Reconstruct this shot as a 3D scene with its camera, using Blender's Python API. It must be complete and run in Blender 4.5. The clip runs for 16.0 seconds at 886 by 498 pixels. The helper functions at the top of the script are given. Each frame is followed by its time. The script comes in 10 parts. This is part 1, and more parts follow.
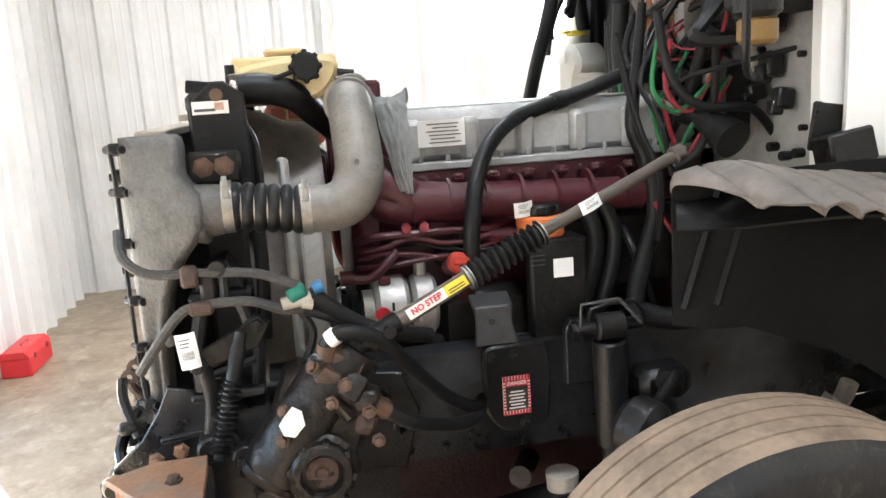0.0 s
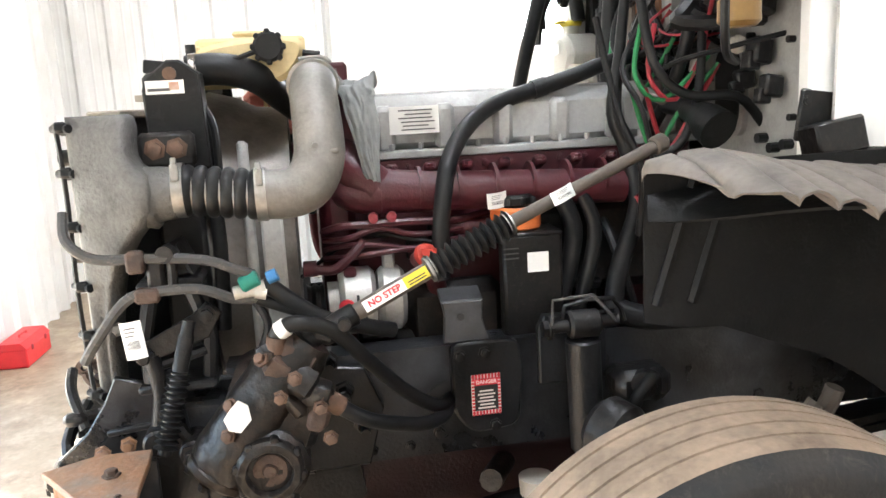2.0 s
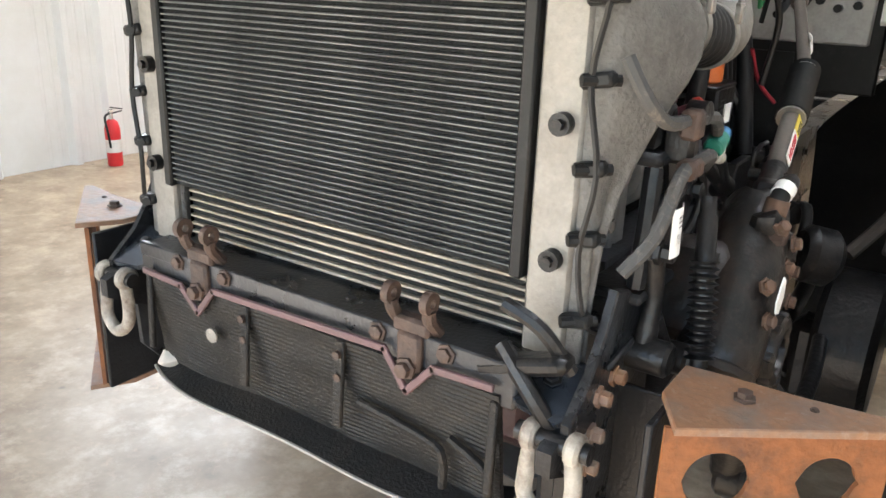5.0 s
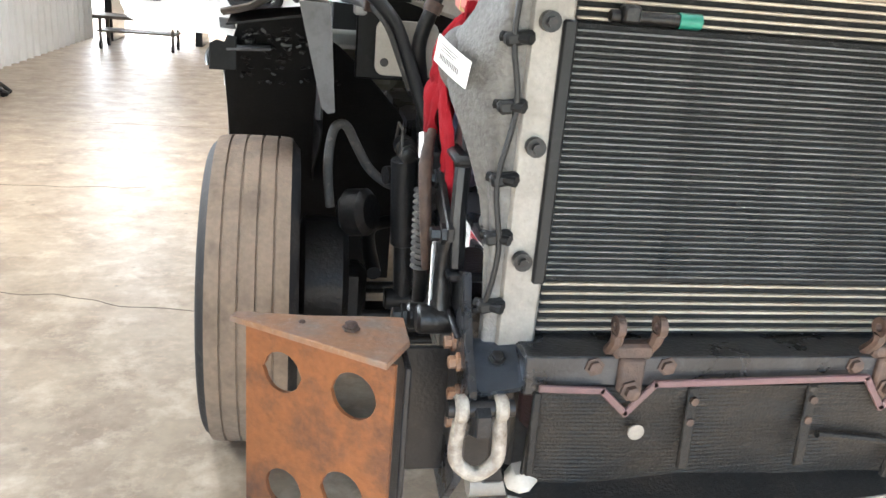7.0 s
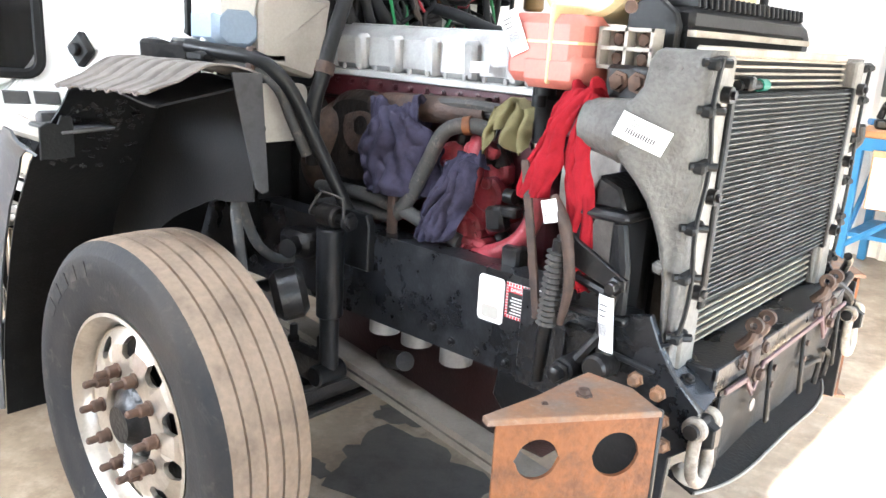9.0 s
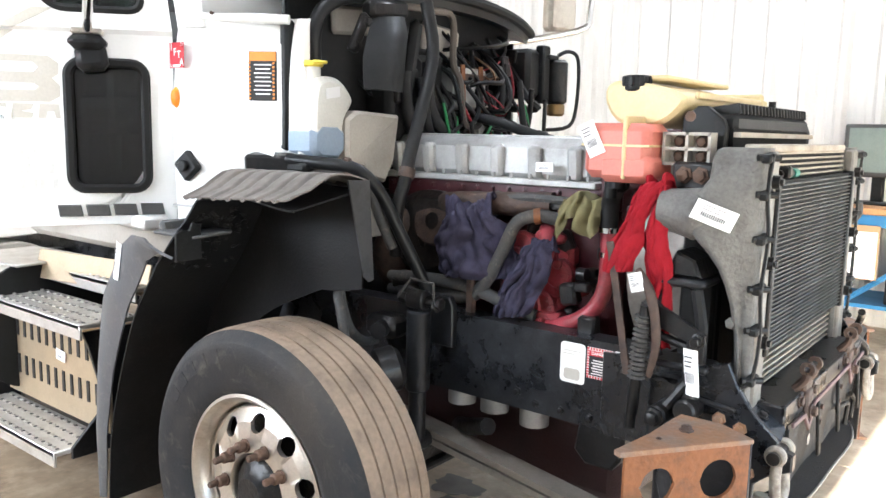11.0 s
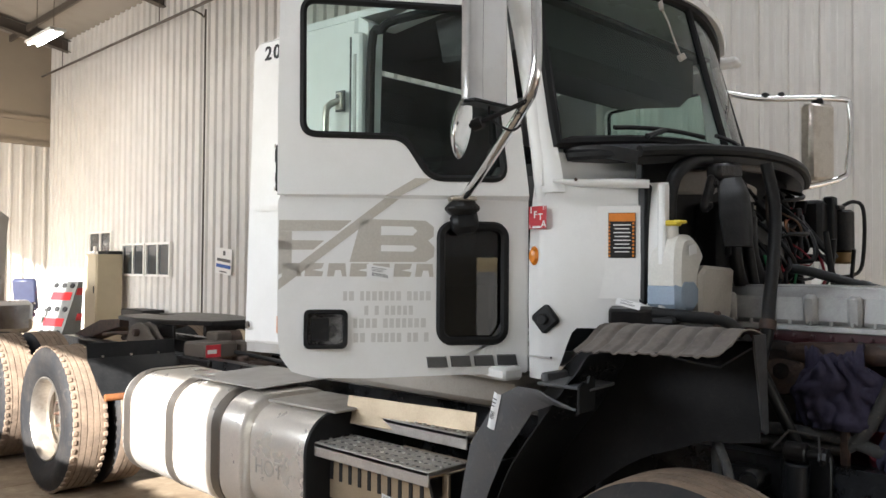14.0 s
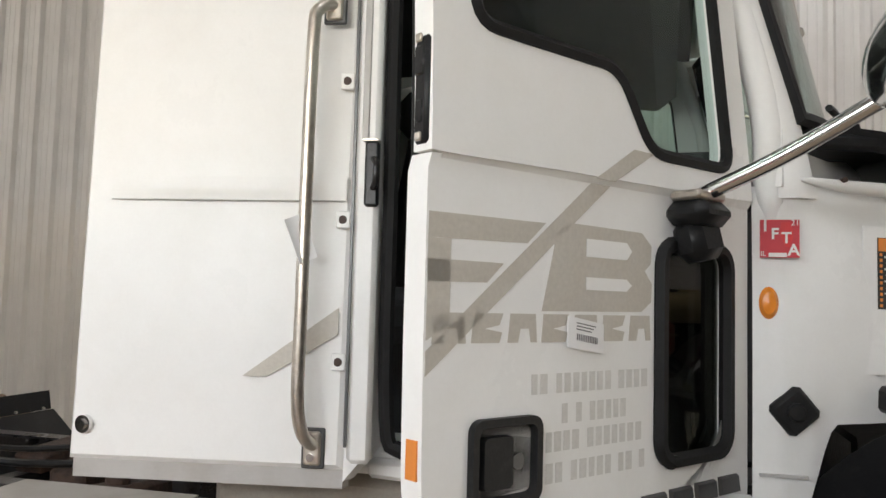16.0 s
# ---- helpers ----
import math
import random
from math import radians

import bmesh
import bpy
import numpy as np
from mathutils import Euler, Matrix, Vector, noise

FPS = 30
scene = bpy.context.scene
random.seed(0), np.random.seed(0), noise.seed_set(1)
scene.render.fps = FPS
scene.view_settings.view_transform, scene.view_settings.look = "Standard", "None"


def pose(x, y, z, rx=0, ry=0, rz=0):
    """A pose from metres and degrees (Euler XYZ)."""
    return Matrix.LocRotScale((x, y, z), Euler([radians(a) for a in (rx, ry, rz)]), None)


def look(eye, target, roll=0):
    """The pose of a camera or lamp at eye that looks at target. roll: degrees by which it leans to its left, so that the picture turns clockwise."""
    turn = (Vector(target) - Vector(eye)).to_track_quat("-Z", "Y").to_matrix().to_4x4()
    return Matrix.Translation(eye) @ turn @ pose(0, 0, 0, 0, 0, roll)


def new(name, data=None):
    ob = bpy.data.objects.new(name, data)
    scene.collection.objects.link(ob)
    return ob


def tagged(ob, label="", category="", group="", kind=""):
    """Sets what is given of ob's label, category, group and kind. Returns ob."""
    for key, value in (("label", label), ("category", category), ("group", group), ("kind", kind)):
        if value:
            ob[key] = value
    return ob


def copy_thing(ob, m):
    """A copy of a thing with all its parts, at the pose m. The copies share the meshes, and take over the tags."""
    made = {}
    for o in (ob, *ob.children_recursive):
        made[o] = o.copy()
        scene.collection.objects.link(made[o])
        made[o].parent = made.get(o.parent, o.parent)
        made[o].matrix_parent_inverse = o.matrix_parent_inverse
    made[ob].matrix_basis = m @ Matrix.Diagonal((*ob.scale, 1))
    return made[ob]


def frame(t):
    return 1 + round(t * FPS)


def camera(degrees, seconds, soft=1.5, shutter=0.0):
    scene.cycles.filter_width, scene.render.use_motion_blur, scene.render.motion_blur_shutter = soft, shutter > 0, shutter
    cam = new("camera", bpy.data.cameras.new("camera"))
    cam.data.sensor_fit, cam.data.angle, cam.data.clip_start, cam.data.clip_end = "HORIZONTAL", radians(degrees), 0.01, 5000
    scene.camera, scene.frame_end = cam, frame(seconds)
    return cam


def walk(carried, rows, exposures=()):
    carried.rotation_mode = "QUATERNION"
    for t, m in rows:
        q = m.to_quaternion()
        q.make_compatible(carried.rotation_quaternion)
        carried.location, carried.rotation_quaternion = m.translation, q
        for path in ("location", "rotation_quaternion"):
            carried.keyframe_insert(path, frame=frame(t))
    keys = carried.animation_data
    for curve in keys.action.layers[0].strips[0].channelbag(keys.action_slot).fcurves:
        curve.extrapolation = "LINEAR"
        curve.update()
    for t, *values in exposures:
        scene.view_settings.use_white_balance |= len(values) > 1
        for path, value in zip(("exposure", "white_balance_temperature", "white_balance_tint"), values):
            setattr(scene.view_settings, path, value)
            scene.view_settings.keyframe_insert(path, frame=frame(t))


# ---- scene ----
cam = camera(58.4, 16.0)
PATH = [
    (0, (-2.285, -0.217, 1.6), (-0.358, -0.595, 1.218), -3.7),
    (0.5, (-2.217, -0.317, 1.588), (-0.289, -0.685, 1.206), -3.5),
    (1, (-2.183, -0.409, 1.562), (-0.252, -0.769, 1.19), -3.5),
    (1.5, (-2.184, -0.421, 1.552), (-0.251, -0.773, 1.179), -3.3),
    (2, (-2.231, -0.35, 1.552), (-0.294, -0.68, 1.178), -3.0),
    (2.5, (-2.408, -0.041, 1.551), (-0.467, -0.339, 1.171), -2.9),
    (3, (-2.361, 0.282, 1.505), (-0.461, -0.159, 1.065), -2.5),
    (3.2, (-2.253, 0.399, 1.482), (-0.406, -0.183, 0.985), -2.3),
    (5.3, (-0.705, 1.29, 1.462), (0.178, -0.38, 0.806), 2.4),
    (5.5, (-0.528, 1.391, 1.461), (0.233, -0.339, 0.808), 2.6),
    (6, (-0.108, 1.491, 1.463), (0.324, -0.349, 0.809), 3.1),
    (6.5, (0.435, 1.436, 1.502), (0.414, -0.447, 0.831), 4.8),
    (7, (0.857, 1.403, 1.524), (0.502, -0.455, 0.876), 4.8),
    (7.5, (1.265, 1.193, 1.473), (0.555, -0.575, 0.866), 4.5),
    (8, (1.601, 0.995, 1.494), (0.582, -0.622, 0.903), 4.0),
    (8.5, (1.867, 0.862, 1.542), (0.571, -0.545, 0.958), 3.4),
    (8.7, (1.937, 0.782, 1.549), (0.539, -0.526, 0.972), 3.4),
    (10.8, (2.478, 0.717, 1.566), (0.913, -0.495, 1.282), 1.3),
    (11, (2.528, 0.697, 1.575), (0.972, -0.525, 1.284), 1.2),
    (11.3, (2.625, 0.591, 1.588), (1.075, -0.643, 1.311), 2.5),
    (11.5, (2.739, 0.593, 1.602), (1.236, -0.689, 1.289), 0.8),
    (12, (3.021, 0.539, 1.637), (1.592, -0.824, 1.315), 0.1),
    (12.5, (3.374, 0.688, 1.66), (1.993, -0.757, 1.584), 0.1),
    (13, (3.51, 0.699, 1.671), (2.138, -0.756, 1.71), 0.1),
    (13.5, (3.432, 0.524, 1.635), (2.072, -0.941, 1.686), -0.1),
    (14, (3.266, 0.063, 1.631), (1.841, -1.339, 1.677), 0.4),
    (14.5, (3.187, -0.494, 1.627), (1.649, -1.771, 1.665), 0.8),
    (15, (3.012, -1.024, 1.528), (1.417, -2.222, 1.67), 0.7),
    (15.5, (2.884, -1.579, 1.598), (1.093, -2.458, 1.73), 1.3),
    (16, (2.795, -2.002, 1.656), (0.877, -2.553, 1.794), 1.5),
]
EXPOSURES = [(0.0, 4.25, 6050, 10), (0.6, 4.55, 6050, 10), (1.5, 4.6, 6100, 10), (2.0, 4.55, 6100, 10), (3.0, 3.75, 5900, 10), (5.3, 3.82, 6050, 10), (6.0, 3.86, 6000, 10), (7.0, 4.1, 5850, 9), (8.5, 4.74, 5750, 10), (11.0, 4.15, 5850, 10), (11.7, 3.75, 5850, 10), (12.5, 2.85, 6000, 10), (14.0, 2.45, 6100, 11), (14.5, 2.5, 6200, 11), (15.0, 2.25, 6350, 11), (15.5, 2.45, 6400, 12), (16.0, 2.35, 6400, 12)]
walk(cam, [(t, look(eye, target, roll)) for t, eye, target, roll in PATH], EXPOSURES)

# ---- light ----
world = bpy.data.worlds.new("sky")
scene.world = world
world.use_nodes = True
_wn = world.node_tree.nodes
_sky = _wn.new("ShaderNodeTexSky")
_sky.sky_type, _sky.sun_disc = "NISHITA", False
SUN_EL, SUN_TRAVEL = 24.0, Vector((-0.88, -0.475, 0.0)).normalized()
_sky.sun_elevation = radians(SUN_EL)
_sky.sun_rotation = math.atan2(-SUN_TRAVEL.x, -SUN_TRAVEL.y)
world.node_tree.links.new(_sky.outputs[0], _wn["Background"].inputs[0])
_wn["Background"].inputs[1].default_value = 0.072

_sun = bpy.data.lights.new("sun", "SUN")
_sun.energy, _sun.angle, _sun.color = 5.0, radians(0.6), (1.0, 0.94, 0.85)
sun = new("sun", _sun)
_d = SUN_TRAVEL * math.cos(radians(SUN_EL)) + Vector((0, 0, -math.sin(radians(SUN_EL))))
sun.matrix_world = look((8, 8, 8), Vector((8, 8, 8)) + _d)


def area_lamp(name, eye, target, sx, sy, watts, color=(1, 1, 1)):
    li = bpy.data.lights.new(name, "AREA")
    li.shape, li.size, li.size_y, li.energy, li.color = "RECTANGLE", sx, sy, watts, color
    ob = new(name, li)
    ob.matrix_world = look(eye, target)
    return ob


# daylight lamps: front opening, then an unseen window band and side door
area_lamp("daylight_front_door", (-0.13, 1.80, 0.88), (-0.13, -3, 1.0), 4.8, 1.5, 0.4, (0.98, 1.0, 1.04))
# added fill; it reaches past the unseen windows to brighten the door
area_lamp("daylight_high_windows", (4.46, -2.9, 2.43), (0, -2.0, 1.0), 4.6, 0.75, 21, (1.0, 0.99, 0.96))
area_lamp("daylight_side_door", (4.45, -17.5, 2.1), (-5, -16.5, 0.8), 6.4, 4.0, 108, (1.0, 0.95, 0.88))
# the pair at y -0.8 is unseen, added to brighten the truck
LAMPS = [(x, y) for y in (-0.8, -6.4, -12.0, -17.7) for x in (-2.7, 2.5)]
for _x, _y in LAMPS:
    area_lamp("ceiling_lamp_light", (_x, _y, 6.36), (_x, _y, 0), 0.5, 1.4, (11.4 if _x < 0 else 8.0) if _y > -6 else 3.8, (0.97, 1.0, 1.04) if _y > -6 else (1.0, 0.96, 0.9))

# ---- materials ----


def lin(c):
    return tuple(c) if len(c) == 4 else (*c, 1.0)


def mat(name, color, rough=0.5, metal=0.0, dirt=None, dirt_amount=0.35, scale=6.0, grain=120.0, bump=0.15, vary=0.12, spec=0.5,
        alpha=1.0, transmission=0.0, island=0.0, ior=1.45, coat=0.0, grime=0.0):
    """A paint, metal or rubber with two scales of variation, dirt of its own colour and fine relief."""
    m = bpy.data.materials.new(name)
    m.use_nodes = True
    nt = m.node_tree
    N, L = nt.nodes, nt.links
    b = N["Principled BSDF"]
    tc = N.new("ShaderNodeTexCoord")
    n1, n2 = N.new("ShaderNodeTexNoise"), N.new("ShaderNodeTexNoise")
    n1.inputs["Scale"].default_value, n1.inputs["Detail"].default_value, n1.inputs["Roughness"].default_value = scale, 6, 0.65
    n2.inputs["Scale"].default_value, n2.inputs["Detail"].default_value = grain, 3
    for n in (n1, n2):
        L.new(tc.outputs["Object"], n.inputs["Vector"])
    ramp = N.new("ShaderNodeMapRange")
    ramp.inputs[1].default_value, ramp.inputs[2].default_value = 0.45, 0.72
    L.new(n1.outputs["Fac"], ramp.inputs[0])
    mix = N.new("ShaderNodeMix")
    mix.data_type = "RGBA"
    mul = N.new("ShaderNodeMath")
    mul.operation = "MULTIPLY"
    mul.inputs[1].default_value = dirt_amount
    L.new(ramp.outputs[0], mul.inputs[0])
    L.new(mul.outputs[0], mix.inputs["Factor"])
    mix.inputs["A"].default_value = lin(color)
    mix.inputs["B"].default_value = lin(dirt or [c * 0.55 for c in color[:3]])
    base = mix.outputs["Result"]
    if grime:
        # small dusty specks and smears, finer than the stains
        n3, r3, g3 = N.new("ShaderNodeTexNoise"), N.new("ShaderNodeMapRange"), N.new("ShaderNodeMix")
        n3.inputs["Scale"].default_value, n3.inputs["Detail"].default_value, n3.inputs["Roughness"].default_value = scale * 5.3, 8, 0.72
        n3.inputs["Distortion"].default_value = 0.6
        L.new(tc.outputs["Object"], n3.inputs["Vector"])
        r3.inputs[1].default_value, r3.inputs[2].default_value, r3.inputs[4].default_value = 0.54, 0.74, grime
        L.new(n3.outputs["Fac"], r3.inputs[0])
        g3.data_type = "RGBA"
        L.new(r3.outputs[0], g3.inputs["Factor"])
        L.new(base, g3.inputs["A"])
        g3.inputs["B"].default_value = lin([min(c * 2.6, 0.6) for c in (dirt or color)[:3]])
        base = g3.outputs["Result"]
    hsv = N.new("ShaderNodeHueSaturation")
    val = N.new("ShaderNodeMapRange")
    val.inputs[3].default_value, val.inputs[4].default_value = 1 - vary, 1 + vary
    L.new(n2.outputs["Fac"], val.inputs[0])
    L.new(base, hsv.inputs["Color"])
    if island:
        info, add = N.new("ShaderNodeObjectInfo"), N.new("ShaderNodeMath")
        rr = N.new("ShaderNodeMapRange")
        rr.inputs[3].default_value, rr.inputs[4].default_value = 1 - island, 1 + island
        L.new(info.outputs["Random"], rr.inputs[0])
        add.operation = "MULTIPLY"
        L.new(rr.outputs[0], add.inputs[0])
        L.new(val.outputs[0], add.inputs[1])
        L.new(add.outputs[0], hsv.inputs["Value"])
    else:
        L.new(val.outputs[0], hsv.inputs["Value"])
    L.new(hsv.outputs[0], b.inputs["Base Color"])
    rg = N.new("ShaderNodeMapRange")
    rg.inputs[3].default_value, rg.inputs[4].default_value = max(rough - 0.08, 0.02), min(rough + 0.15, 1)
    L.new(n1.outputs["Fac"], rg.inputs[0])
    L.new(rg.outputs[0], b.inputs["Roughness"])
    b.inputs["Metallic"].default_value = metal
    b.inputs["Specular IOR Level"].default_value = spec
    b.inputs["Alpha"].default_value = alpha
    b.inputs["Transmission Weight"].default_value = transmission
    b.inputs["IOR"].default_value = ior
    b.inputs["Coat Weight"].default_value = coat
    if bump:
        bp = N.new("ShaderNodeBump")
        bp.inputs["Strength"].default_value, bp.inputs["Distance"].default_value = bump, 0.004
        L.new(n2.outputs["Fac"], bp.inputs["Height"])
        L.new(bp.outputs[0], b.inputs["Normal"])
    return m


DUST = (0.23, 0.185, 0.14)
white_paint = mat("white_paint", (0.80, 0.80, 0.78), 0.26, dirt=(0.62, 0.6, 0.55), dirt_amount=0.25, scale=2.5, bump=0.02, vary=0.02, spec=0.3, ior=1.33)
grey_paint = mat("grey_lower_paint", (0.45, 0.44, 0.42), 0.35, dirt=DUST, scale=4, bump=0.03, vary=0.03)
black_plastic = mat("black_plastic", (0.0085, 0.0088, 0.0093), 0.40, dirt=(0.025, 0.0245, 0.024), dirt_amount=0.5, scale=5, bump=0.15, spec=0.28, grime=0.22)
liner_plastic = mat("liner_plastic", (0.0085, 0.0087, 0.0092), 0.45, dirt=(0.018, 0.0172, 0.0165), dirt_amount=0.6, scale=8, bump=0.25, spec=0.16, grime=0.22)
flap_plastic = mat("dusty_grey_plastic", (0.145, 0.126, 0.110), 0.6, dirt=(0.07, 0.062, 0.055), dirt_amount=0.75, scale=9, bump=0.3, grain=70, vary=0.18, grime=0.3)
fender_grey = mat("fender_grey_plastic", (0.085, 0.087, 0.092), 0.42, dirt=(0.115, 0.105, 0.095), dirt_amount=0.6, scale=5, bump=0.2, spec=0.4, grime=0.3)
frame_black = mat("frame_black", (0.008, 0.0084, 0.0095), 0.30, dirt=(0.024, 0.024, 0.0255), dirt_amount=0.6, scale=6, bump=0.3, spec=0.36, grime=0.25)
rail_paint = mat("worn_rail_paint", (0.009, 0.0095, 0.011), 0.25, dirt=(0.062, 0.064, 0.069), dirt_amount=0.7, scale=3.4, bump=0.3, spec=0.5, grime=0.16)
column_grey_tab = mat("worn_grey_tab", (0.075, 0.076, 0.08), 0.35, metal=0.3, dirt=(0.035, 0.034, 0.034), dirt_amount=0.7, scale=14, bump=0.2, grime=0.2)
greasy_black = mat("greasy_black", (0.008, 0.0079, 0.0083), 0.30, dirt=(0.030, 0.024, 0.020), dirt_amount=0.45, scale=14, bump=0.6, grain=60, spec=0.36, grime=0.32)
rubber = mat("hose_rubber", (0.009, 0.0092, 0.0098), 0.38, dirt=(0.024, 0.0232, 0.0225), dirt_amount=0.45, scale=9, bump=0.12, spec=0.3, grime=0.2)
grey_hose = mat("dusty_hose", (0.06, 0.06, 0.06), 0.6, dirt=(0.091, 0.078, 0.065), dirt_amount=0.6, scale=9, bump=0.2, spec=0.22, grime=0.6)
tyre_rubber = mat("tyre_rubber", (0.020, 0.0205, 0.022), 0.6, dirt=(0.062, 0.052, 0.043), dirt_amount=0.6, scale=3.2, bump=0.25, spec=0.25, grime=0.35)
tread_rubber = mat("dusty_tread_rubber", (0.235, 0.172, 0.122), 0.85, dirt=(0.095, 0.071, 0.053), dirt_amount=0.8, scale=6, bump=0.6, grain=60, vary=0.25, grime=0.35)
rim_alu = mat("rim_aluminium", (0.58, 0.54, 0.48), 0.3, metal=0.9, dirt=(0.26, 0.20, 0.15), dirt_amount=0.75, scale=7, bump=0.15, grime=0.15)
polished = mat("polished_aluminium", (0.76, 0.72, 0.66), 0.26, metal=0.55, dirt=(0.5, 0.45, 0.38), dirt_amount=0.4, scale=4, bump=0.03, grime=0.15)
strap_steel = mat("dark_steel_strap", (0.20, 0.18, 0.16), 0.3, metal=0.8, dirt=DUST, scale=8)
chrome = mat("chrome", (0.78, 0.78, 0.78), 0.07, metal=1.0, dirt=(0.45, 0.42, 0.4), dirt_amount=0.3, scale=9, bump=0.0, vary=0.02)
ring_steel = mat("dull_clamp_steel", (0.34, 0.33, 0.31), 0.38, metal=0.85, dirt=(0.16, 0.14, 0.12), dirt_amount=0.6, scale=20, bump=0.1, grime=0.2)
cast_alu = mat("cast_aluminium", (0.125, 0.120, 0.113), 0.55, metal=0.25, dirt=(0.055, 0.051, 0.047), dirt_amount=0.7, scale=13, bump=0.9, grain=110, vary=0.3, grime=0.3)
elbow_alu = mat("bare_cast_aluminium", (0.225, 0.213, 0.195), 0.5, metal=0.4, dirt=(0.12, 0.108, 0.094), dirt_amount=0.7, scale=9, bump=0.4, vary=0.16, grime=0.25)
alternator_alu = mat("alternator_aluminium", (0.42, 0.41, 0.39), 0.45, metal=0.6, dirt=(0.2, 0.18, 0.16), dirt_amount=0.5, scale=20, bump=0.3)
fin_alu = mat("fin_aluminium", (0.40, 0.36, 0.30), 0.45, metal=0.5, dirt=(0.22, 0.17, 0.12), dirt_amount=0.7, scale=10, bump=0.4, island=0.15)
fin_dark = mat("dark_fins", (0.011, 0.0115, 0.012), 0.65, dirt=(0.021, 0.021, 0.020), dirt_amount=0.6, scale=14, bump=0.8, grain=260, spec=0.2, grime=0.5)
cond_tube = mat("condenser_tube", (0.14, 0.145, 0.145), 0.38, metal=0.55, dirt=(0.038, 0.039, 0.040), dirt_amount=0.8, scale=6, bump=0.4, island=0.2, spec=0.3)
rust = mat("rusty_steel", (0.185, 0.066, 0.019), 0.68, dirt=(0.030, 0.021, 0.018), dirt_amount=1.0, scale=7, bump=0.8, grain=60, vary=0.3, grime=0.2)
# black gloss; the bluish base stands in for reflected sky
gloss_black = mat("gloss_black_with_sky_tint", (0.085, 0.098, 0.12), 0.13, metal=0.75, dirt=(0.03, 0.032, 0.036), dirt_amount=0.6, scale=14, bump=0.15, grime=0.3)
spring_steel = mat("dusty_spring_steel", (0.24, 0.215, 0.185), 0.55, metal=0.2, dirt=(0.10, 0.085, 0.07), dirt_amount=0.6, scale=7, bump=0.3, grime=0.25)
nut_rust = mat("rusty_nut", (0.11, 0.062, 0.04), 0.7, dirt=(0.05, 0.034, 0.027), dirt_amount=0.85, scale=22, bump=0.7, grain=60, vary=0.2)
rust_dark = mat("dark_rust", (0.062, 0.037, 0.027), 0.62, dirt=(0.018, 0.016, 0.015), dirt_amount=0.85, scale=22, bump=0.9, grain=60, vary=0.25, grime=0.3)
rust_top = mat("rubbed_rusty_steel", (0.21, 0.108, 0.056), 0.55, dirt=(0.14, 0.128, 0.118), dirt_amount=0.8, scale=12, bump=0.5, grain=70, vary=0.22, grime=0.3)
engine_red = mat("engine_red_paint", (0.064, 0.0115, 0.0165), 0.34, dirt=(0.024, 0.011, 0.012), dirt_amount=0.7, scale=9, bump=0.3, grime=0.3)
# darker than engine_red, for the oil pan only
pan_red = mat("dark_red_pan", (0.028, 0.010, 0.011), 0.4, dirt=(0.012, 0.010, 0.010), dirt_amount=0.7, scale=9, bump=0.5, grime=0.25)
pump_red = mat("bright_red_paint", (0.28, 0.038, 0.05), 0.35, dirt=(0.09, 0.025, 0.022), dirt_amount=0.85, scale=14, bump=0.5, grime=0.3)
cap_red = mat("orange_red_plastic", (0.44, 0.045, 0.03), 0.45, dirt=(0.25, 0.04, 0.03), dirt_amount=0.4, scale=12)
caked = mat("caked_grease", (0.008, 0.0076, 0.0074), 0.34, dirt=(0.045, 0.027, 0.018), dirt_amount=0.5, scale=20, bump=0.9, grain=45, vary=0.3, spec=0.4, grime=0.3)
orange = mat("orange_paint", (0.62, 0.16, 0.04), 0.5, dirt=(0.3, 0.1, 0.05), scale=12)
cover_silver = mat("silver_cover_paint", (0.40, 0.40, 0.39), 0.42, metal=0.25, dirt=(0.16, 0.15, 0.14), dirt_amount=0.65, scale=6, bump=0.2, grime=0.3)
shroud_grey = mat("greasy_shroud", (0.22, 0.20, 0.18), 0.35, metal=0.3, dirt=(0.07, 0.058, 0.048), dirt_amount=0.8, scale=6, bump=0.3, grime=0.4)
tank_yellow = mat("yellowed_plastic", (0.62, 0.50, 0.27), 0.42, dirt=(0.46, 0.34, 0.17), dirt_amount=0.5, scale=6, bump=0.08)
tank_pink = mat("pink_fluid_plastic", (0.52, 0.155, 0.12), 0.4, dirt=(0.42, 0.2, 0.15), dirt_amount=0.5, scale=6, bump=0.08)
bottle_white = mat("milky_plastic", (0.66, 0.65, 0.60), 0.4, dirt=(0.5, 0.47, 0.4), dirt_amount=0.4, scale=6, bump=0.05)
bottle_blue = mat("blue_fluid_plastic", (0.26, 0.33, 0.42), 0.35, dirt=(0.35, 0.38, 0.42), dirt_amount=0.4, scale=6, bump=0.05)
beige_plastic = mat("beige_plastic", (0.42, 0.39, 0.34), 0.5, dirt=DUST, scale=6)
panel_beige = mat("brushed_step_panel", (0.47, 0.38, 0.26), 0.35, metal=0.5, dirt=(0.3, 0.23, 0.16), dirt_amount=0.4, scale=5, bump=0.1)
tread_alu = mat("step_tread_aluminium", (0.55, 0.53, 0.49), 0.4, metal=0.6, dirt=(0.3, 0.26, 0.22), dirt_amount=0.5, scale=9, bump=0.2, grime=0.3)
trim_maroon = mat("maroon_trim", (0.095, 0.050, 0.054), 0.5, dirt=(0.06, 0.045, 0.04), dirt_amount=0.7, scale=16, grime=0.3)
screen_black = mat("muddy_black_screen", (0.0085, 0.0085, 0.0085), 0.5, dirt=(0.022, 0.018, 0.014), dirt_amount=0.7, scale=10, bump=0.8, grain=150, vary=0.3, spec=0.25, grime=0.45)
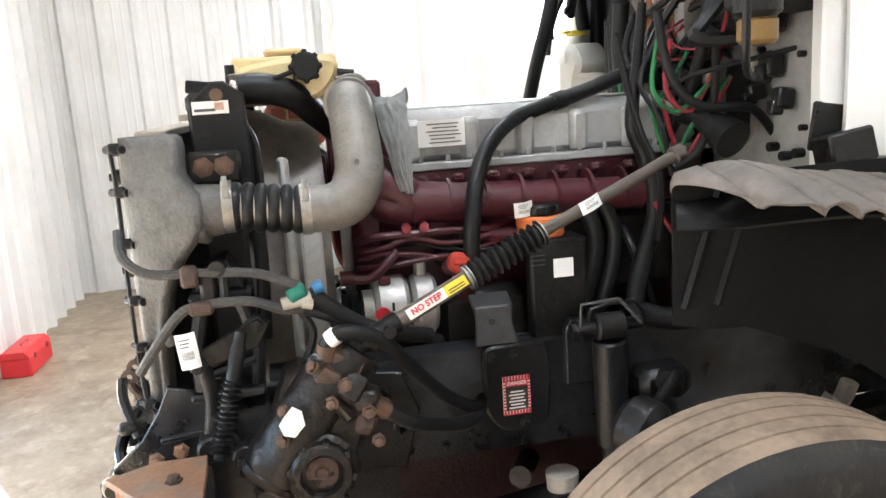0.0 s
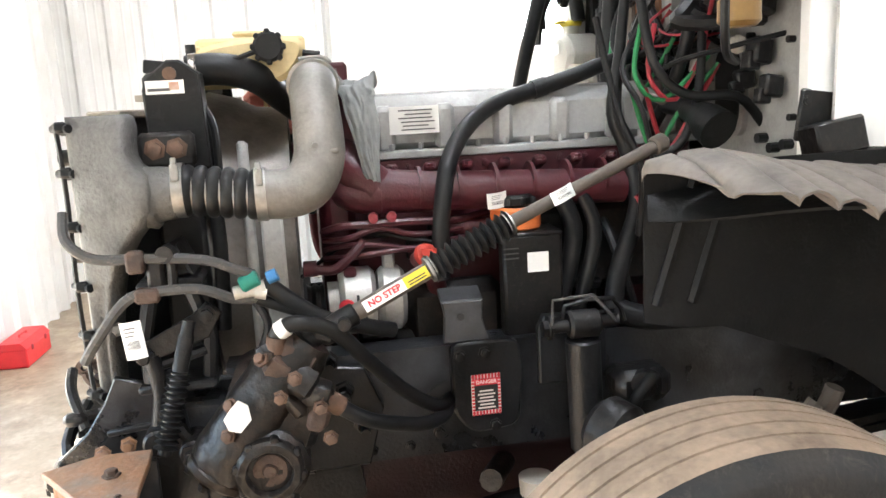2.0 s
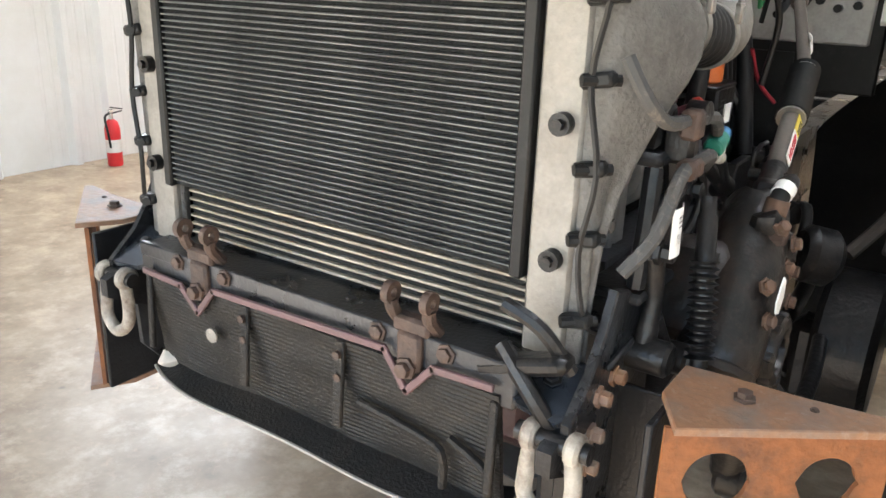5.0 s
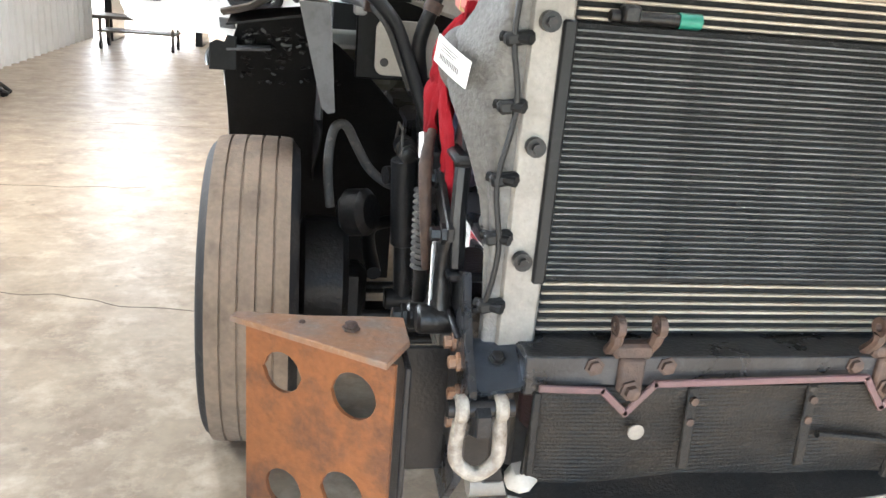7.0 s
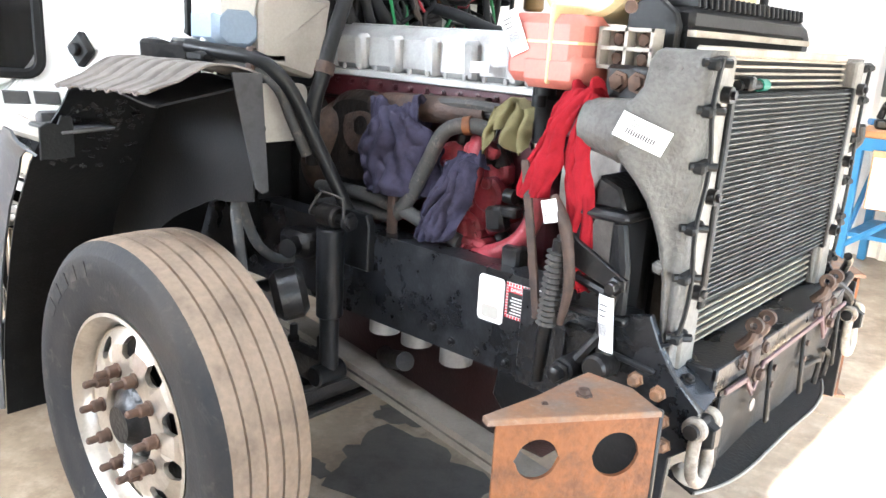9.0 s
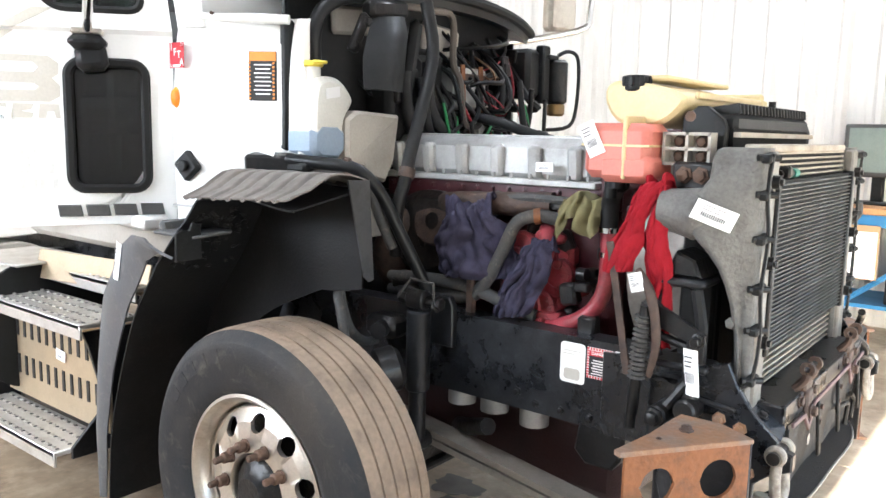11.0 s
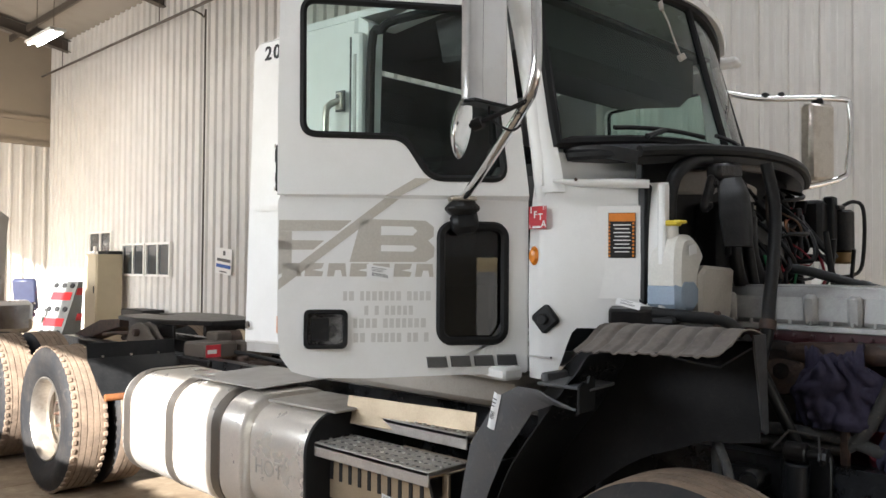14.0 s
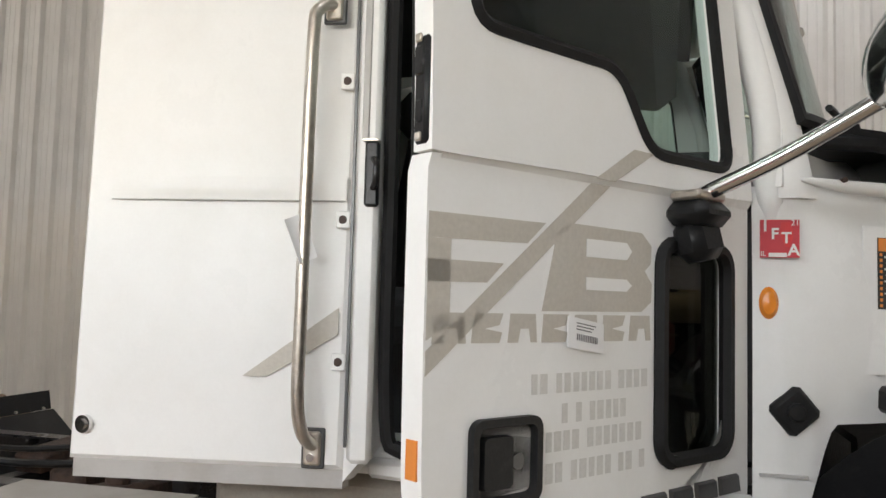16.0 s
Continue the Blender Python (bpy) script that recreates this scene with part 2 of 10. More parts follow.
hook_white = mat("worn_white_hook", (0.29, 0.265, 0.225), 0.6, dirt=(0.075, 0.047, 0.032), dirt_amount=0.9, scale=20, bump=0.5, vary=0.2, grime=0.2)
paper = mat("white_paper", (0.80, 0.80, 0.79), 0.7, dirt=(0.7, 0.7, 0.69), dirt_amount=0.3, scale=10, bump=0.03, vary=0.02)
ink = mat("black_ink", (0.03, 0.03, 0.035), 0.6, bump=0, vary=0.02)
sticker_red = mat("red_sticker", (0.55, 0.03, 0.045), 0.4, bump=0, vary=0.03)
sticker_white = mat("white_sticker", (0.74, 0.73, 0.70), 0.4, dirt=(0.6, 0.58, 0.53), scale=14, bump=0, vary=0.03)
rubbed_label = mat("rubbed_orange_print", (0.42, 0.24, 0.16), 0.5, dirt=(0.6, 0.5, 0.45), dirt_amount=0.7, scale=30, bump=0, vary=0.05)
sticker_yellow = mat("yellow_sticker", (0.70, 0.55, 0.05), 0.4, bump=0, vary=0.03)
sticker_blue = mat("blue_sticker", (0.012, 0.085, 0.36), 0.4, bump=0, vary=0.03)
# also fills holes and slots, where black stands for the shade inside
sticker_and_hole_black = mat("black_sticker_and_holes", (0.02, 0.02, 0.02), 0.4, bump=0, vary=0.03)
sticker_orange = mat("orange_sticker", (0.75, 0.25, 0.04), 0.4, bump=0, vary=0.03)
amber = mat("amber_lens", (0.75, 0.24, 0.02), 0.2, bump=0, vary=0.03)
ghost = mat("faded_lettering", (0.49, 0.46, 0.40), 0.55, dirt=(0.52, 0.5, 0.46), dirt_amount=0.6, scale=14, bump=0.1)
ghost_light = mat("faint_lettering", (0.58, 0.57, 0.54), 0.5, dirt=(0.66, 0.65, 0.62), dirt_amount=0.6, scale=14, bump=0.05)
seal = mat("rubber_seal", (0.012, 0.012, 0.012), 0.55, dirt=(0.026, 0.026, 0.026), scale=8, spec=0.22)
badge_grey = mat("badge_grey", (0.10, 0.10, 0.10), 0.35, metal=0.6, bump=0)
wire_green = mat("green_wire", (0.025, 0.21, 0.07), 0.5, dirt=(0.02, 0.07, 0.03), dirt_amount=0.6, scale=20, bump=0)
wire_red = mat("red_wire", (0.33, 0.025, 0.04), 0.5, dirt=(0.1, 0.02, 0.02), dirt_amount=0.6, scale=20, bump=0)
wire_brown = mat("brown_wire", (0.16, 0.09, 0.05), 0.5, bump=0)
conn_blue = mat("blue_connector", (0.04, 0.15, 0.32), 0.4, bump=0)
conn_teal = mat("teal_connector", (0.02, 0.16, 0.115), 0.4, bump=0)
seat_grey = mat("seat_fabric", (0.06, 0.062, 0.065), 0.85, dirt=(0.04, 0.04, 0.04), scale=9, bump=0.3)
dash_grey = mat("dash_plastic", (0.05, 0.052, 0.052), 0.6, bump=0.15)


def cloth(name, c, c2):
    return mat(name, c, 0.92, dirt=c2, dirt_amount=0.7, scale=18, bump=0.5, grain=500, vary=0.15, spec=0.2)


rag_red = cloth("red_cloth", (0.27, 0.010, 0.018), (0.15, 0.006, 0.010))
rag_purple = cloth("purple_cloth", (0.048, 0.044, 0.074), (0.013, 0.012, 0.020))
rag_grey = cloth("grey_cloth", (0.27, 0.28, 0.28), (0.15, 0.155, 0.16))
rag_olive = cloth("olive_cloth", (0.17, 0.15, 0.075), (0.09, 0.08, 0.04))

# the building
wall_paint = mat("wall_sheet_paint", (0.72, 0.715, 0.70), 0.45, dirt=(0.52, 0.49, 0.43), dirt_amount=0.4, scale=1.6, bump=0.05, vary=0.03)
wall_grey = mat("wall_sheet_grey", (0.66, 0.64, 0.605), 0.42, dirt=(0.48, 0.46, 0.43), dirt_amount=0.35, scale=1.4, bump=0.05, vary=0.03)
jamb_cream = mat("jamb_cream", (0.50, 0.46, 0.38), 0.55, dirt=(0.16, 0.13, 0.10), dirt_amount=0.55, scale=2.4, bump=0.1, grime=0.3)
upper_wall = mat("upper_wall_liner", (0.31, 0.26, 0.20), 0.7, dirt=(0.25, 0.21, 0.17), scale=1.2, bump=0.1)
roof_liner = mat("roof_liner", (0.30, 0.275, 0.24), 0.7, dirt=(0.20, 0.175, 0.145), scale=1.0, bump=0.1)
steel_beam = mat("steel_beam", (0.09, 0.075, 0.062), 0.6, dirt=(0.14, 0.11, 0.09), scale=3)
column_grey = mat("column_grey", (0.22, 0.23, 0.225), 0.55, dirt=(0.14, 0.12, 0.1), scale=4)
cardboard = mat("cardboard", (0.36, 0.245, 0.14), 0.85, dirt=(0.28, 0.19, 0.11), scale=6)
creeper_red = mat("red_creeper_plastic", (0.60, 0.03, 0.05), 0.4, dirt=(0.4, 0.03, 0.04), scale=9)
tool_red = mat("tool_red", (0.62, 0.025, 0.03), 0.35, dirt=(0.4, 0.02, 0.02), scale=8)
bar_red = mat("dull_red_paint", (0.30, 0.03, 0.045), 0.5, dirt=(0.16, 0.03, 0.03), scale=12)
bench_wood = mat("bench_wood", (0.42, 0.21, 0.09), 0.55, dirt=(0.24, 0.12, 0.06), dirt_amount=0.7, scale=7, bump=0.2)
bench_blue = mat("bench_blue", (0.03, 0.16, 0.34), 0.45, dirt=(0.05, 0.1, 0.16), scale=8)
screen_face = mat("monitor_screen", (0.20, 0.24, 0.22), 0.2, bump=0)
locker_beige = mat("locker_beige", (0.42, 0.36, 0.25), 0.5, dirt=(0.33, 0.28, 0.2), scale=4)
leather_blue = mat("dark_blue_leather", (0.035, 0.04, 0.075), 0.35, bump=0.1)
green_paint = mat("dark_green_paint", (0.02, 0.05, 0.042), 0.45, dirt=(0.04, 0.045, 0.04), scale=4)
hull_white = mat("hood_fibreglass", (0.52, 0.48, 0.42), 0.35, dirt=(0.42, 0.38, 0.33), scale=2, bump=0.03)
outside_ground = mat("outside_gravel", (0.32, 0.29, 0.24), 0.9, scale=0.5, bump=0.4)


def glass_mat(name, color, rough=0.02):
    m = bpy.data.materials.new(name)
    m.use_nodes = True
    N, L = m.node_tree.nodes, m.node_tree.links
    N.remove(N["Principled BSDF"])
    tr, gl, mx, fr = N.new("ShaderNodeBsdfTransparent"), N.new("ShaderNodeBsdfGlossy"), N.new("ShaderNodeMixShader"), N.new("ShaderNodeLayerWeight")
    tr.inputs[0].default_value = lin(color)
    gl.inputs["Roughness"].default_value = rough
    fr.inputs["Blend"].default_value = 0.5
    pw, ad = N.new("ShaderNodeMath"), N.new("ShaderNodeMath")
    pw.operation, ad.operation = "POWER", "MULTIPLY_ADD"
    pw.inputs[1].default_value, ad.inputs[1].default_value, ad.inputs[2].default_value = 5.0, 0.95, 0.04
    L.new(fr.outputs["Facing"], pw.inputs[0])
    L.new(pw.outputs[0], ad.inputs[0])
    L.new(ad.outputs[0], mx.inputs[0])
    L.new(tr.outputs[0], mx.inputs[1])
    L.new(gl.outputs[0], mx.inputs[2])
    L.new(mx.outputs[0], N["Material Output"].inputs[0])
    return m


cab_glass = glass_mat("tinted_glass", (0.60, 0.73, 0.69))
dark_glass = glass_mat("smoked_glass", (0.20, 0.21, 0.20))


def glow_mat(name, color, strength):
    m = bpy.data.materials.new(name)
    m.use_nodes = True
    b = m.node_tree.nodes["Principled BSDF"]
    b.inputs["Base Color"].default_value = lin(color)
    b.inputs["Emission Color"].default_value = lin(color)
    b.inputs["Emission Strength"].default_value = strength
    return m


tube_glow = glow_mat("lamp_glow", (1.0, 0.97, 0.9), 4.0)


def floor_mat():
    m = mat("sealed_concrete", (0.29, 0.225, 0.155), 0.36, dirt=(0.17, 0.12, 0.08), dirt_amount=0.9, scale=3.6, grain=22, bump=0.14, vary=0.24, grime=0.55, spec=0.38)
    N, L = m.node_tree.nodes, m.node_tree.links
    b = N["Principled BSDF"]
    old = b.inputs["Base Color"].links[0].from_socket
    tc = next(n for n in N if n.type == "TEX_COORD")
    n3 = N.new("ShaderNodeTexNoise")
    n3.inputs["Scale"].default_value, n3.inputs["Detail"].default_value, n3.inputs["Roughness"].default_value = 5.0, 9, 0.72
    L.new(tc.outputs["Object"], n3.inputs["Vector"])
    r3 = N.new("ShaderNodeMapRange")
    r3.inputs[1].default_value, r3.inputs[2].default_value = 0.50, 0.70
    L.new(n3.outputs["Fac"], r3.inputs[0])
    pale = N.new("ShaderNodeMix")
    pale.data_type = "RGBA"
    L.new(r3.outputs[0], pale.inputs["Factor"])
    L.new(old, pale.inputs["A"])
    pale.inputs["B"].default_value = (0.44, 0.355, 0.26, 1)
    n4 = N.new("ShaderNodeTexVoronoi")
    n4.inputs["Scale"].default_value = 4.1
    L.new(tc.outputs["Object"], n4.inputs["Vector"])
    spot = N.new("ShaderNodeMapRange")
    spot.inputs[1].default_value, spot.inputs[2].default_value, spot.inputs[3].default_value, spot.inputs[4].default_value = 0.02, 0.07, 0.75, 0.0
    L.new(n4.outputs["Distance"], spot.inputs[0])
    dark = N.new("ShaderNodeMix")
    dark.data_type = "RGBA"
    L.new(spot.outputs[0], dark.inputs["Factor"])
    L.new(pale.outputs["Result"], dark.inputs["A"])
    dark.inputs["B"].default_value = (0.07, 0.055, 0.042, 1)
    L.new(dark.outputs["Result"], b.inputs["Base Color"])
    return m


concrete = floor_mat()

# ---- mesh helpers ----


class G:
    """Vertices and faces gathered for one mesh."""

    def __init__(self):
        self.v, self.f, self.marks, self.extra = [], [], [], []

    def add(self, vs, fs):
        o = len(self.v)
        self.v += [Vector(p) for p in vs]
        self.f += [tuple(i + o for i in f) for f in fs]
        return self

    def box(self, c, s, r=(0, 0, 0), ch=0.0):
        """A box of full size s about c, turned by r degrees, with chamfered edges."""
        h = [q / 2 for q in s]
        ch = min(ch, min(h) * 0.9)
        m = pose(*c, *r)
        if not ch:
            vs = [m @ Vector((x * h[0], y * h[1], z * h[2])) for x in (-1, 1) for y in (-1, 1) for z in (-1, 1)]
            return self.add(vs, [(0, 1, 3, 2), (4, 6, 7, 5), (0, 4, 5, 1), (2, 3, 7, 6), (0, 2, 6, 4), (1, 5, 7, 3)])
        vs, ix = [], {}
        for sg in ((x, y, z) for x in (-1, 1) for y in (-1, 1) for z in (-1, 1)):
            for a in range(3):
                ix[(sg, a)] = len(vs)
                vs.append(m @ Vector([sg[k] * (h[k] if k == a else h[k] - ch) for k in range(3)]))
        fs = []
        for a in range(3):
            b, c2 = (a + 1) % 3, (a + 2) % 3
            for s1 in (-1, 1):
                def sig(u, w):
                    t = [0, 0, 0]
                    t[a], t[b], t[c2] = s1, u, w
                    return tuple(t)
                fs.append(tuple(ix[(sig(u, w), a)] for u, w in ((-1, -1), (1, -1), (1, 1), (-1, 1))))
                for u in (-1, 1):
                    fs.append((ix[(sig(u, -1), a)], ix[(sig(u, 1), a)], ix[(sig(u, 1), b)], ix[(sig(u, -1), b)]))
        for sg in ((x, y, z) for x in (-1, 1) for y in (-1, 1) for z in (-1, 1)):
            fs.append(tuple(ix[(sg, a)] for a in range(3)))
        return self.add(vs, fs)

    def rings(self, rs, closed=True, caps=True):
        """Joins rings of points, each with the same count."""
        n = len(rs[0])
        vs = [p for r in rs for p in r]
        fs = []
        for i in range(len(rs) - 1):
            for j in range(n if closed else n - 1):
                k = (j + 1) % n
                fs.append((i * n + j, i * n + k, (i + 1) * n + k, (i + 1) * n + j))
        if caps and closed:
            fs += [tuple(range(n - 1, -1, -1)), tuple(range((len(rs) - 1) * n, len(rs) * n))]
        return self.add(vs, fs)

    def tube(self, pts, r, seg=10, caps=True, smooth=4):
        """A round tube along points, rounded between them. r: one radius, or one for each point."""
        pts = [Vector(p) for p in pts]
        rr = [r] * len(pts) if isinstance(r, (int, float)) else list(r)
        if smooth > 1 and len(pts) > 2:
            q, qr = [], []
            for i in range(len(pts) - 1):
                a, b, c, d = pts[max(i - 1, 0)], pts[i], pts[i + 1], pts[min(i + 2, len(pts) - 1)]
                for k in range(smooth):
                    t = k / smooth
                    q.append(0.5 * ((2 * b) + (c - a) * t + (2 * a - 5 * b + 4 * c - d) * t * t + (3 * b - a - 3 * c + d) * t ** 3))
                    qr.append(rr[i] + (rr[i + 1] - rr[i]) * t)
            pts, rr = q + [pts[-1]], qr + [rr[-1]]
        rings, n = [], None
        for i, p in enumerate(pts):
            d = (pts[min(i + 1, len(pts) - 1)] - pts[max(i - 1, 0)])
            d = d.normalized() if d.length > 1e-9 else Vector((0, 0, 1))
            if n is None:
                n = d.orthogonal().normalized()
            n = (n - d * n.dot(d))
            n = n.normalized() if n.length > 1e-6 else d.orthogonal().normalized()
            e = d.cross(n)
            rings.append([p + (n * math.cos(6.28318 * k / seg) + e * math.sin(6.28318 * k / seg)) * rr[i] for k in range(seg)])
        return self.rings(rings, True, caps)

    def cyl(self, a, b, r, seg=16, r2=None, ch=0.0):
        a, b = Vector(a), Vector(b)
        r2 = r if r2 is None else r2
        if ch:
            d = (b - a).normalized() * ch
            return self.tube([a, a + d, b - d, b], [r - ch, r, r2, r2 - ch], seg, True, 1)
        return self.tube([a, b], [r, r2], seg, True, 1)

    def lathe(self, prof, m, seg=32, caps=False):
        """Turns (radius, height) points about the local z of m."""
        rs = [[m @ Vector((r * math.cos(6.28318 * k / seg), r * math.sin(6.28318 * k / seg), z)) for k in range(seg)] for r, z in prof]
        return self.rings(rs, True, caps)

    def bolt(self, p, d, r=0.012, h=0.012):
        """A washer-headed bolt, kept as a piece of its own."""
        p, d = Vector(p), Vector(d).normalized()
        self.extra.append(G().tube([p, p + d * h * 0.3, p + d * h * 0.36, p + d * h * 0.92, p + d * h], [r * 1.45, r * 1.45, r, r, r * 0.8], 6, True, 1))
        return self

    def mark(self):
        """What follows, up to the next mark, is a piece of its own."""
        self.marks.append((len(self.v), len(self.f)))
        return self

    def split(self):
        """The pieces between the marks; the first one is what came before them."""
        cuts = [(0, 0)] + self.marks + [(len(self.v), len(self.f))]
        out = []
        for (v0, f0), (v1, f1) in zip(cuts, cuts[1:]):
            h = G()
            h.v, h.f = self.v[v0:v1], [tuple(i - v0 for i in f) for f in self.f[f0:f1]]
            out.append(h)
        return out

    def prism(self, poly, axis, a, b, ch=0.0):
        """Extrudes a polygon, given in the other two axes in order, along axis from a to b, with chamfered outer face at b."""
        i = "xyz".index(axis)

        def at(p, d):
            q = list(p)
            q.insert(i, d)
            return Vector(q)
        rs = [[at(p, a) for p in poly]]
        if ch:
            cx, cy = sum(p[0] for p in poly) / len(poly), sum(p[1] for p in poly) / len(poly)
            s = 1 if b > a else -1
            ins = inset(poly, ch)
            rs += [[at(p, b - s * ch) for p in poly], [at(p, b) for p in ins]]
        else:
            rs += [[at(p, b) for p in poly]]
        return self.rings(rs)

    def sheet(self, fn, nu, nv, thick=0.0):
        """A surface fn(u, v) for u, v from 0 to 1, given a thickness along its normal."""
        ps = [[Vector(fn(i / nu, j / nv)) for j in range(nv + 1)] for i in range(nu + 1)]

        def layer(off):
            out = []
            for i in range(nu + 1):
                for j in range(nv + 1):
                    if off:
                        du = ps[min(i + 1, nu)][j] - ps[max(i - 1, 0)][j]
                        dv = ps[i][min(j + 1, nv)] - ps[i][max(j - 1, 0)]
                        nrm = du.cross(dv)
                        nrm = nrm.normalized() if nrm.length > 1e-12 else Vector((0, 0, 1))
                        out.append(ps[i][j] + nrm * off)
                    else:
                        out.append(ps[i][j].copy())
            return out
        w = nv + 1
        q = [(i * w + j, (i + 1) * w + j, (i + 1) * w + j + 1, i * w + j + 1) for i in range(nu) for j in range(nv)]
        if not thick:
            return self.add(layer(0), q)
        o = (nu + 1) * w
        fs = q + [tuple(k + o for k in reversed(f)) for f in q]
        rim = [(i * w, (i + 1) * w) for i in range(nu)] + [((i + 1) * w + nv, i * w + nv) for i in range(nu)]
        rim += [(j + 1, j) for j in range(nv)] + [(nu * w + j, nu * w + j + 1) for j in range(nv)]
        fs += [(a, b, b + o, a + o) for a, b in rim]
        return self.add(layer(0) + layer(-thick), fs)

    def mesh(self, name, material, base=(0, 0, 0), angle=38):
        me = bpy.data.meshes.new(name)
        b = Vector(base)
        me.from_pydata([p - b for p in self.v], [], self.f)
        bm = bmesh.new()
        bm.from_mesh(me)
        bmesh.ops.recalc_face_normals(bm, faces=bm.faces)
        for f in bm.faces:
            f.smooth = True
        bm.to_mesh(me)
        bm.free()
        me.set_sharp_from_angle(angle=radians(angle))
        me.materials.append(material)
        return me


def inset(poly, d):
    """The polygon moved inwards by d."""
    n = len(poly)
    area = sum(poly[i][0] * poly[(i + 1) % n][1] - poly[(i + 1) % n][0] * poly[i][1] for i in range(n))
    s = 1 if area > 0 else -1
    out = []
    for i in range(n):
        p, q, r = Vector(poly[i - 1]), Vector(poly[i]), Vector(poly[(i + 1) % n])
        a, b = (q - p), (r - q)
        a, b = a.normalized() if a.length else Vector((1, 0)), b.normalized() if b.length else Vector((1, 0))
        na, nb = Vector((-a.y, a.x)) * s, Vector((-b.y, b.x)) * s
        k = na + nb
        k = k / max(k.dot(k) / 2, 0.4) if k.length > 1e-6 else na
        out.append(tuple(q + k * d))
    return out


def rounded(x0, y0, x1, y1, r, n=5):
    """A rectangle with round corners, anticlockwise."""
    out = []
    for cx, cy, a0 in ((x1 - r, y0 + r, -90), (x1 - r, y1 - r, 0), (x0 + r, y1 - r, 90), (x0 + r, y0 + r, 180)):
        out += [(cx + r * math.cos(radians(a0 + 90 * k / n)), cy + r * math.sin(radians(a0 + 90 * k / n))) for k in range(n + 1)]
    return out


def smooth_poly(pts, n=4):
    """A closed polygon with rounded corners (Chaikin)."""
    for _ in range(n):
        q = []
        for i in range(len(pts)):
            a, b = Vector(pts[i]), Vector(pts[(i + 1) % len(pts)])
            q += [tuple(a * 0.75 + b * 0.25), tuple(a * 0.25 + b * 0.75)]
        pts = q
    return pts


def soft(pts, r, n=5):
    """A closed polygon whose corners are rounded to about r."""
    out = []
    for i in range(len(pts)):
        a, b, c = Vector(pts[i - 1]), Vector(pts[i]), Vector(pts[(i + 1) % len(pts)])
        p = b + (a - b).normalized() * min(r, (a - b).length * 0.45)
        q = b + (c - b).normalized() * min(r, (c - b).length * 0.45)
        out += [tuple(p * (1 - t) ** 2 + b * 2 * t * (1 - t) + q * t * t) for t in [k / n for k in range(n + 1)]]
    return out


BASE = {}


def thing(name, base, label, category, group="", kind=""):
    """An Empty at a thing's base; its parts are given in world places."""
    ob = new(name)
    ob.empty_display_size = 0.1
    ob.location = base
    BASE[ob] = Vector(base)
    return tagged(ob, label, category, group, kind)


def part(name, g, material, parent, label="", angle=38, weld=False):
    """One mesh under a thing or a part; marked pieces become meshes of their own."""
    b = BASE[parent]
    if g.marks or g.extra:
        body, *rest = g.split()
        made = [part(name, h, material, parent, label, angle) for h in [body] + rest if h.v]
        made += [part("bolt" if made else name, h, material, parent, "" if made else label, angle) for h in g.extra]
        return made[0]
    if weld:
        me = g.mesh(name, material, b, angle)
        bm = bmesh.new()
        bm.from_mesh(me)
        bmesh.ops.remove_doubles(bm, verts=bm.verts, dist=0.0002)
        bm.to_mesh(me)
        bm.free()
        ob = new(name, me)
        ob.parent = parent
        BASE[ob] = b
        return tagged(ob, label)
    ob = new(name, g.mesh(name, material, b, angle))
    ob.parent = parent
    BASE[ob] = b
    return tagged(ob, label)


def single(name, g, material, label, category, base=None, group="", kind="", angle=38):
    """A thing of one mesh, with its origin at its base."""
    if base is None:
        base = Vector((sum(p.x for p in g.v) / len(g.v), sum(p.y for p in g.v) / len(g.v), min(p.z for p in g.v)))
    ob = new(name, g.mesh(name, material, base, angle))
    ob.location = base
    BASE[ob] = Vector(base)
    return tagged(ob, label, category, group, kind)


def roughen(g, amount, scale):
    """Moves the points about, for a lumpy casting."""
    for p in g.v:
        p += noise.noise_vector(p * scale) * amount
    return g


def mirror_x(g):
    h = G()
    h.v, h.f = [Vector((-p.x, p.y, p.z)) for p in g.v], list(g.f)
    return h

# ---- the building ----


def rib_profile(a, b, pitch=0.305, depth=0.05):
    """Points (along, out) of a ribbed sheet from a to b."""
    pts, k = [(a, 0.0)], math.ceil((a + 0.03) / pitch)
    while k * pitch < b - 0.06:
        c = k * pitch
        for dx, d in ((-0.055, 0), (-0.022, depth), (0.022, depth), (0.055, 0), (0.10, 0), (0.107, 0.004), (0.118, 0.004), (0.125, 0), (0.18, 0), (0.187, 0.004), (0.198, 0.004), (0.205, 0)):
            if a < c + dx < b:
                pts.append((c + dx, d))
        k += 1
    pts.append((b, 0.0))
    return pts


def sheet_wall(name, axis, at, inward, pieces, material, thick=0.16):
    """A wall of ribbed steel sheet. pieces: (from, to, bottom, top) along the axis; inward: the sign of the side that shows."""
    g = G()
    for a, b, z0, z1 in pieces:
        prof = [(s, d * inward) for s, d in rib_profile(a, b)] + [(b, -thick * inward), (a, -thick * inward)]
        pt = (lambda s, d, z: (at + d, s, z)) if axis == "y" else (lambda s, d, z: (s, at + d, z))
        g.rings([[pt(s, d, z0) for s, d in prof], [pt(s, d, z1) for s, d in prof]])
    ob = new(name, g.mesh(name, material, (0, 0, 0), 20))
    return tagged(ob, "", "wall", "", "structure")


